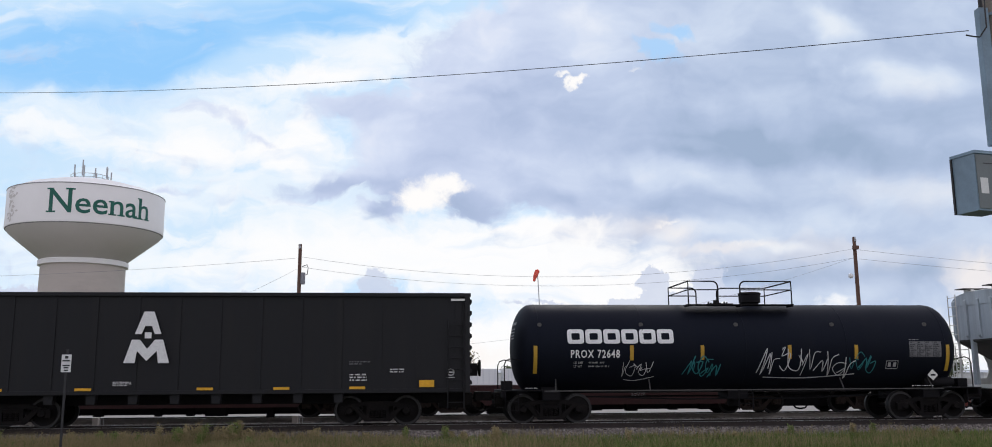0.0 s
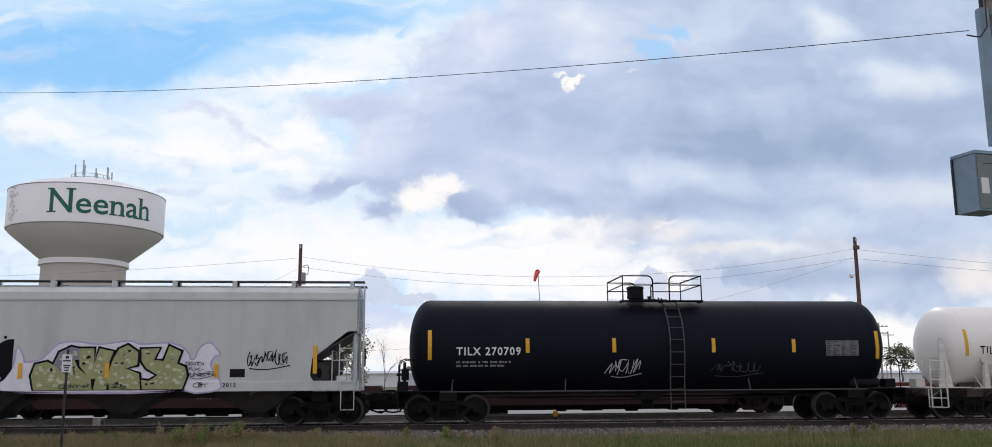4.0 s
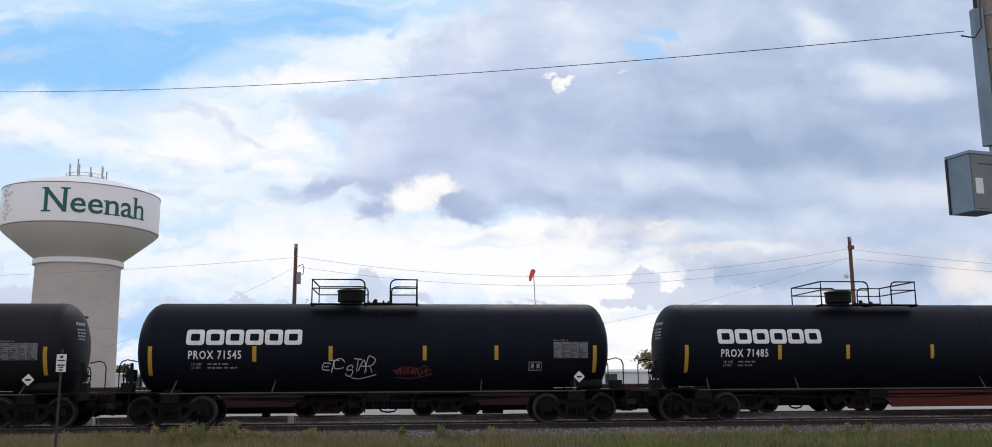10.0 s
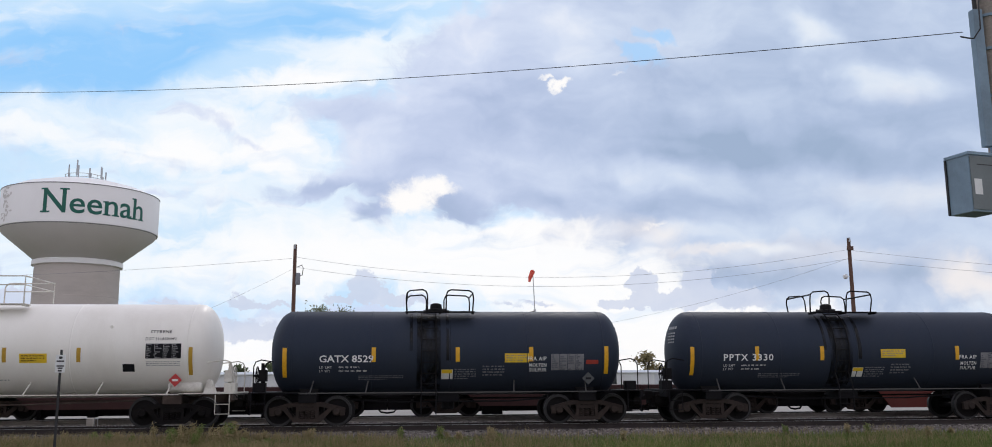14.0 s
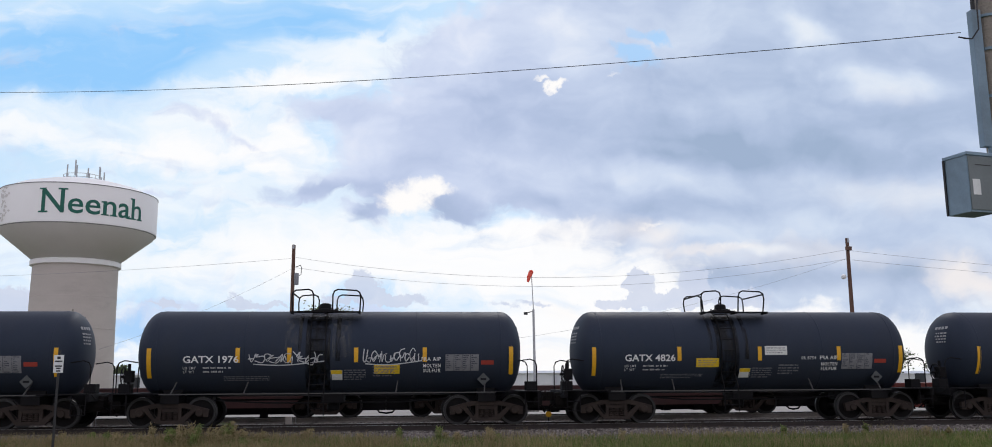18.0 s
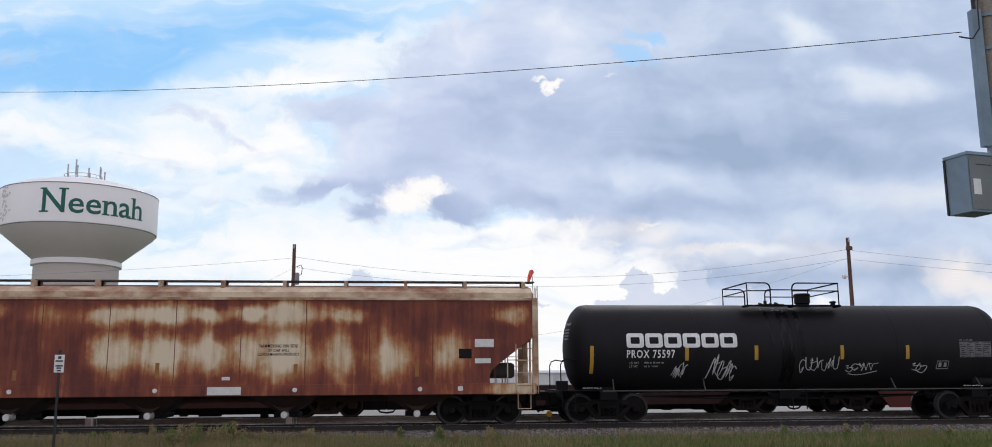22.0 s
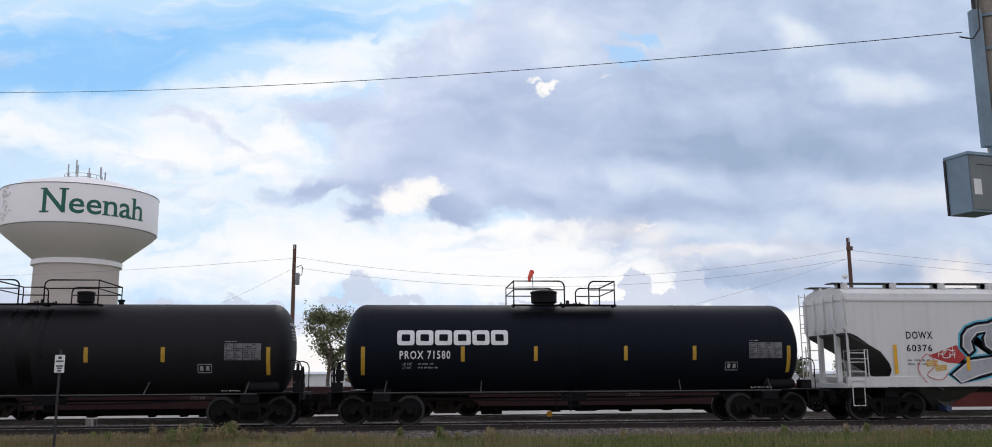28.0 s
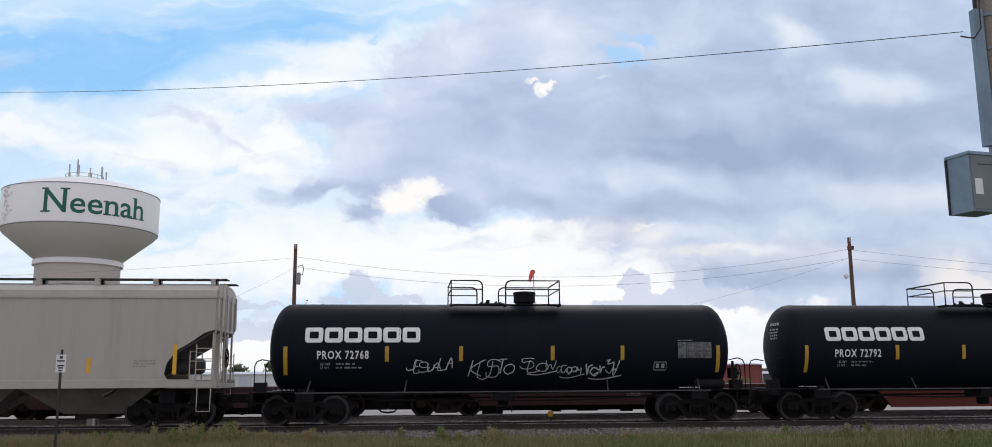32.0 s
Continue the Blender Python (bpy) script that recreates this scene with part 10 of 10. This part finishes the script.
# ---- an insect that crosses before the lens ----
def insect():
    t = thing("insect", "small dark flying insect in mid air", "insect", m=pose(1.9, 1.5, 1.7))
    bm = B()
    lathe_x(bm, [(-0.006, 0.0), (-0.005, 0.002), (-0.002, 0.0028), (0.002, 0.0026), (0.006, 0.0015), (0.008, 0.0)], 0, 0, 10)
    part("body", bm, TRIM_BLACK, t, smooth=60)
    for s in (-1, 1):
        bm = B()
        prism(bm, [(-0.002, 0.0), (0.003, 0.0006), (0.007, 0.0022), (0.006, 0.0034), (0.0, 0.002)], s * 0.002, s * 0.0024)
        w = part("wing", bm, TRIM_BLACK, t)
        w.rotation_euler = (radians(35) * s, 0, 0)
    return t


fly = insect()

# ---- grass, weeds and stones ----
def blade_material(name, low, high, straw, leafy=True):
    m = bpy.data.materials.new(name)
    m.use_nodes = True
    nd, lk = m.node_tree.nodes, m.node_tree.links
    bs = nd["Principled BSDF"]
    geo = nd.new("ShaderNodeNewGeometry")
    ramp = nd.new("ShaderNodeValToRGB")
    ramp.color_ramp.elements[0].color, ramp.color_ramp.elements[1].color = (*low, 1), (*straw, 1)
    e = ramp.color_ramp.elements.new(0.6)
    e.color = (*high, 1)
    lk.new(geo.outputs["Random Per Island"], ramp.inputs[0])
    lk.new(ramp.outputs[0], bs.inputs["Base Color"])
    bs.inputs["Roughness"].default_value = 0.7
    if leafy:
        # thin blades let light through
        tr = nd.new("ShaderNodeBsdfTranslucent")
        lk.new(ramp.outputs[0], tr.inputs[0])
        mx = nd.new("ShaderNodeMixShader")
        mx.inputs[0].default_value = 0.4
        lk.new(bs.outputs[0], mx.inputs[1])
        lk.new(tr.outputs[0], mx.inputs[2])
        lk.new(mx.outputs[0], nd["Material Output"].inputs[0])
    return m


GRASS_GREEN = blade_material("grass_blades", (0.10, 0.16, 0.035), (0.175, 0.235, 0.06), (0.33, 0.285, 0.13))
GRASS_DRY = blade_material("dry_weed_blades", (0.22, 0.195, 0.085), (0.32, 0.265, 0.13), (0.41, 0.31, 0.18))


def patchy(x, y):
    return noise.noise((x * 0.35, y * 0.8, 3.0))


def blades(name, count, seed, mat, label, where, tall, wide):
    """One mesh of bent blades; where(rng) gives a root or None, tall(x, y, rng) its height."""
    rng = random.Random(seed)
    verts, faces = [], []
    while len(faces) < count * 2:
        root = where(rng)
        if root is None:
            continue
        x, y = root
        h = tall(x, y, rng)
        a = rng.uniform(0, 6.28)
        dx, dy = math.cos(a), math.sin(a)
        w = wide * rng.uniform(0.6, 1.4)
        lean = h * rng.uniform(0.05, 0.5)
        b = rng.uniform(0, 6.28)
        lx, ly = math.cos(b) * lean, math.sin(b) * lean
        z = rise(y) - 0.03
        k = len(verts)
        verts += [(x - dx * w, y - dy * w, z), (x + dx * w, y + dy * w, z), (x + dx * w * 0.7 + lx * 0.4, y + dy * w * 0.7 + ly * 0.4, z + h * 0.6),
                  (x - dx * w * 0.7 + lx * 0.4, y - dy * w * 0.7 + ly * 0.4, z + h * 0.6), (x + lx, y + ly, z + h)]
        faces += [(k, k + 1, k + 2, k + 3), (k + 3, k + 2, k + 4)]
    me = bpy.data.meshes.new(name)
    me.from_pydata(verts, [], faces)
    me.materials.append(mat)
    return tagged(new(name, me), label, "grass", kind="stuff")


def lawn(rng):
    x, y = rng.uniform(-16, 21), 24.6 + 3.6 * rng.random()
    edge = 27.5 + 0.35 * patchy(x, 0) - 0.03 * min(x, 0)
    return (x, y) if y < edge and rng.random() < 0.62 + 0.02 * x + 0.3 * patchy(x, y) else None


def dry(rng):
    x, y = rng.uniform(-16, 21), 25.6 + 2.6 * rng.random()
    edge = 27.62 + 0.35 * patchy(x + 9, 1) - 0.07 * min(max(x, -7), 0)
    return (x, y) if y < edge and rng.random() < (0.75 - 0.05 * x if x < 0 else 0.34 - 0.01 * x) + 0.4 * patchy(x + 4, y) else None


blades("grass", 60000, 1, GRASS_GREEN, "short green grass on the verge", lawn, lambda x, y, r: r.uniform(0.08, 0.22) * (1 + 0.8 * max(0, patchy(x, y))), 0.008)
blades("dry_grass", 30000, 2, GRASS_DRY, "straw-coloured weeds in the verge grass", dry, lambda x, y, r: r.uniform(0.12, 0.36) * (1 + 0.8 * max(0, patchy(x + 4, y))), 0.006)


def weed(x, y, h, seed, n=70):
    """A bushy weed: stems with feathery seed heads."""
    rng = random.Random(seed)
    t = thing("weed", "tall straw-green weed with feathery seed heads", "weed", "tall weeds on the verge", m=pose(x, y, rise(y) - 0.03))
    verts, faces = [], []
    for i in range(7):
        a, l = rng.uniform(0, 6.28), rng.uniform(0.05, 0.3) * h
        tip = Vector((math.cos(a) * l, math.sin(a) * l, h * rng.uniform(0.7, 1.0)))
        for j in range(n // 7 * 3):
            u = rng.uniform(0.25, 1.0)
            c = tip * u + Vector((rng.gauss(0, 0.035), rng.gauss(0, 0.035), rng.gauss(0, 0.03)))
            d = Vector((rng.gauss(0, 1), rng.gauss(0, 1), rng.gauss(0.6, 0.8))).normalized() * rng.uniform(0.02, 0.05)
            s = d.orthogonal().normalized() * 0.009
            k = len(verts)
            verts += [c - d - s, c - d + s, c + d + s, c + d - s]
            faces.append((k, k + 1, k + 2, k + 3))
    me = bpy.data.meshes.new("foliage")
    me.from_pydata([v[:] for v in verts], [], faces)
    me.materials.append(GRASS_DRY if seed % 3 else GRASS_GREEN)
    o = new("foliage", me)
    o.parent = t
    bm = B()
    rod(bm, (0, 0, 0), (0, 0, h * 0.8), 0.008, 5, 0.004)
    part("stem", bm, GRASS_DRY, t)


wr_rng = random.Random(77)
for i in range(64):
    x = wr_rng.choice((wr_rng.uniform(-8.6, -4.4), wr_rng.uniform(-13, 20), wr_rng.uniform(-13, 3)))
    weed(x, wr_rng.uniform(26.6, 27.8), wr_rng.uniform(0.24, 0.55) * (1.3 if -7.5 < x < -4.8 else 0.85), i + 1)


def stones(name, count, seed, x0, x1, y0, y1, label, big=0.045, mat=None):
    rng = random.Random(seed)
    base = [(1, 0, 0.1), (0.4, 0.9, -0.1), (-0.7, 0.7, 0.1), (-1, -0.3, 0), (-0.2, -1, 0.1), (0.8, -0.7, -0.1), (0.1, 0.1, 0.8), (0, 0, -0.8)]
    tri = [(i, (i + 1) % 6, 6) for i in range(6)] + [((i + 1) % 6, i, 7) for i in range(6)]
    verts, faces = [], []
    for i in range(count):
        x, y = rng.uniform(x0, x1), rng.uniform(y0, y1)
        s = big * rng.uniform(0.5, 1.25)
        k = len(verts)
        m = Euler((rng.uniform(-3, 3), rng.uniform(-3, 3), rng.uniform(-3, 3))).to_matrix()
        for p in base:
            q = m @ Vector([c * s * rng.uniform(0.75, 1.2) for c in p])
            verts.append((x + q.x, y + q.y, rise(y) + 0.01 + q.z * 0.8))
        faces += [(k + a, k + b, k + c) for a, b, c in tri]
    me = bpy.data.meshes.new(name)
    me.from_pydata(verts, [], faces)
    me.materials.append(mat or STONE)
    return tagged(new(name, me), label, "gravel", kind="stuff")


STONE = blade_material("ballast_pieces", (0.095, 0.083, 0.075), (0.175, 0.153, 0.138), (0.34, 0.30, 0.27), leafy=False)
# stones between the near rails, in a darker tone than the shoulder's
BED_STONE = blade_material("dark_ballast_pieces", (0.02, 0.018, 0.017), (0.04, 0.036, 0.033), (0.09, 0.083, 0.078), leafy=False)
stones("ballast_shoulder", 11000, 5, -15, 21, 27.3, 28.75, "grey crushed stone beside the rails")
stones("ballast_between", 4000, 6, -15, 22, 28.8, 31.2, "darker crushed stone between the rails", mat=BED_STONE)
stones("ballast_far", 4000, 7, -18, 26, 33.4, 35.6, "pale dusty crushed stone beside the siding", 0.05)

bm = B()
box(bm, -0.115, 0.115, -1.3, 1.3, -0.09, 0.085, 0.012)
TIE_ME = bpy.data.meshes.new("sleeper")
bm.to_mesh(TIE_ME)
bm.free()
TIE_ME.materials.append(TIE)
for x in TIE_X:
    for yc, tr in ((TRACK_Y, near_track), (36.2, far_track)):
        o = new("sleeper", TIE_ME)
        o.parent = tr
        o.matrix_basis = pose(x + 0.02 * math.sin(x * 7), 0, -0.26, 0, 0, 0.6 * math.sin(x * 13))

# ---- what moves ----
def motions():
    for car, s in CARS:
        walk(car, [(t, pose(s - travel(t), TRACK_Y, 0)) for t in range(0, 33, 2)])
    for wheels, x in ((SPIN_A, -0.889), (SPIN_B, 0.889)):
        rows = [(i / FPS, pose(x, 0, 0.457, 0, -math.degrees((travel(i / FPS) - travel(0)) / 0.457), 0)) for i in range(32 * FPS + 1)]
        walk(wheels[0], rows)
        spin = wheels[0].animation_data
        for w in wheels[1:]:
            w.rotation_mode = "QUATERNION"
            keys = w.animation_data_create()
            keys.action, keys.action_slot = spin.action, spin.action_slot
    walk(passing_car, [(t, pose(2.75 - 15.13 * (t - 12.2), SEDAN_Y, SEDAN_Z)) for t in (0, 8, 16, 24, 32)])
    walk(fly, [(t, pose(x, 1.5, z, 0, 0, 20 * k)) for k, (t, x, z) in enumerate(((0, 2.2, 1.75), (16.6, 2.2, 1.75), (16.8, 1.28, 1.76), (16.9, 0.809, 1.83), (17.0, 0.739, 1.891), (17.1, 0.555, 1.816),
                                                                            (17.2, 0.541, 1.796), (17.3, 0.546, 1.46), (17.5, 0.3, 1.1), (18, -1.6, 0.9), (32, -2.2, 0.9)))])
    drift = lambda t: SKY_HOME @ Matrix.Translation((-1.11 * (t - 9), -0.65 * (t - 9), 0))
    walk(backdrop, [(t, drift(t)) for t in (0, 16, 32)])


motions()
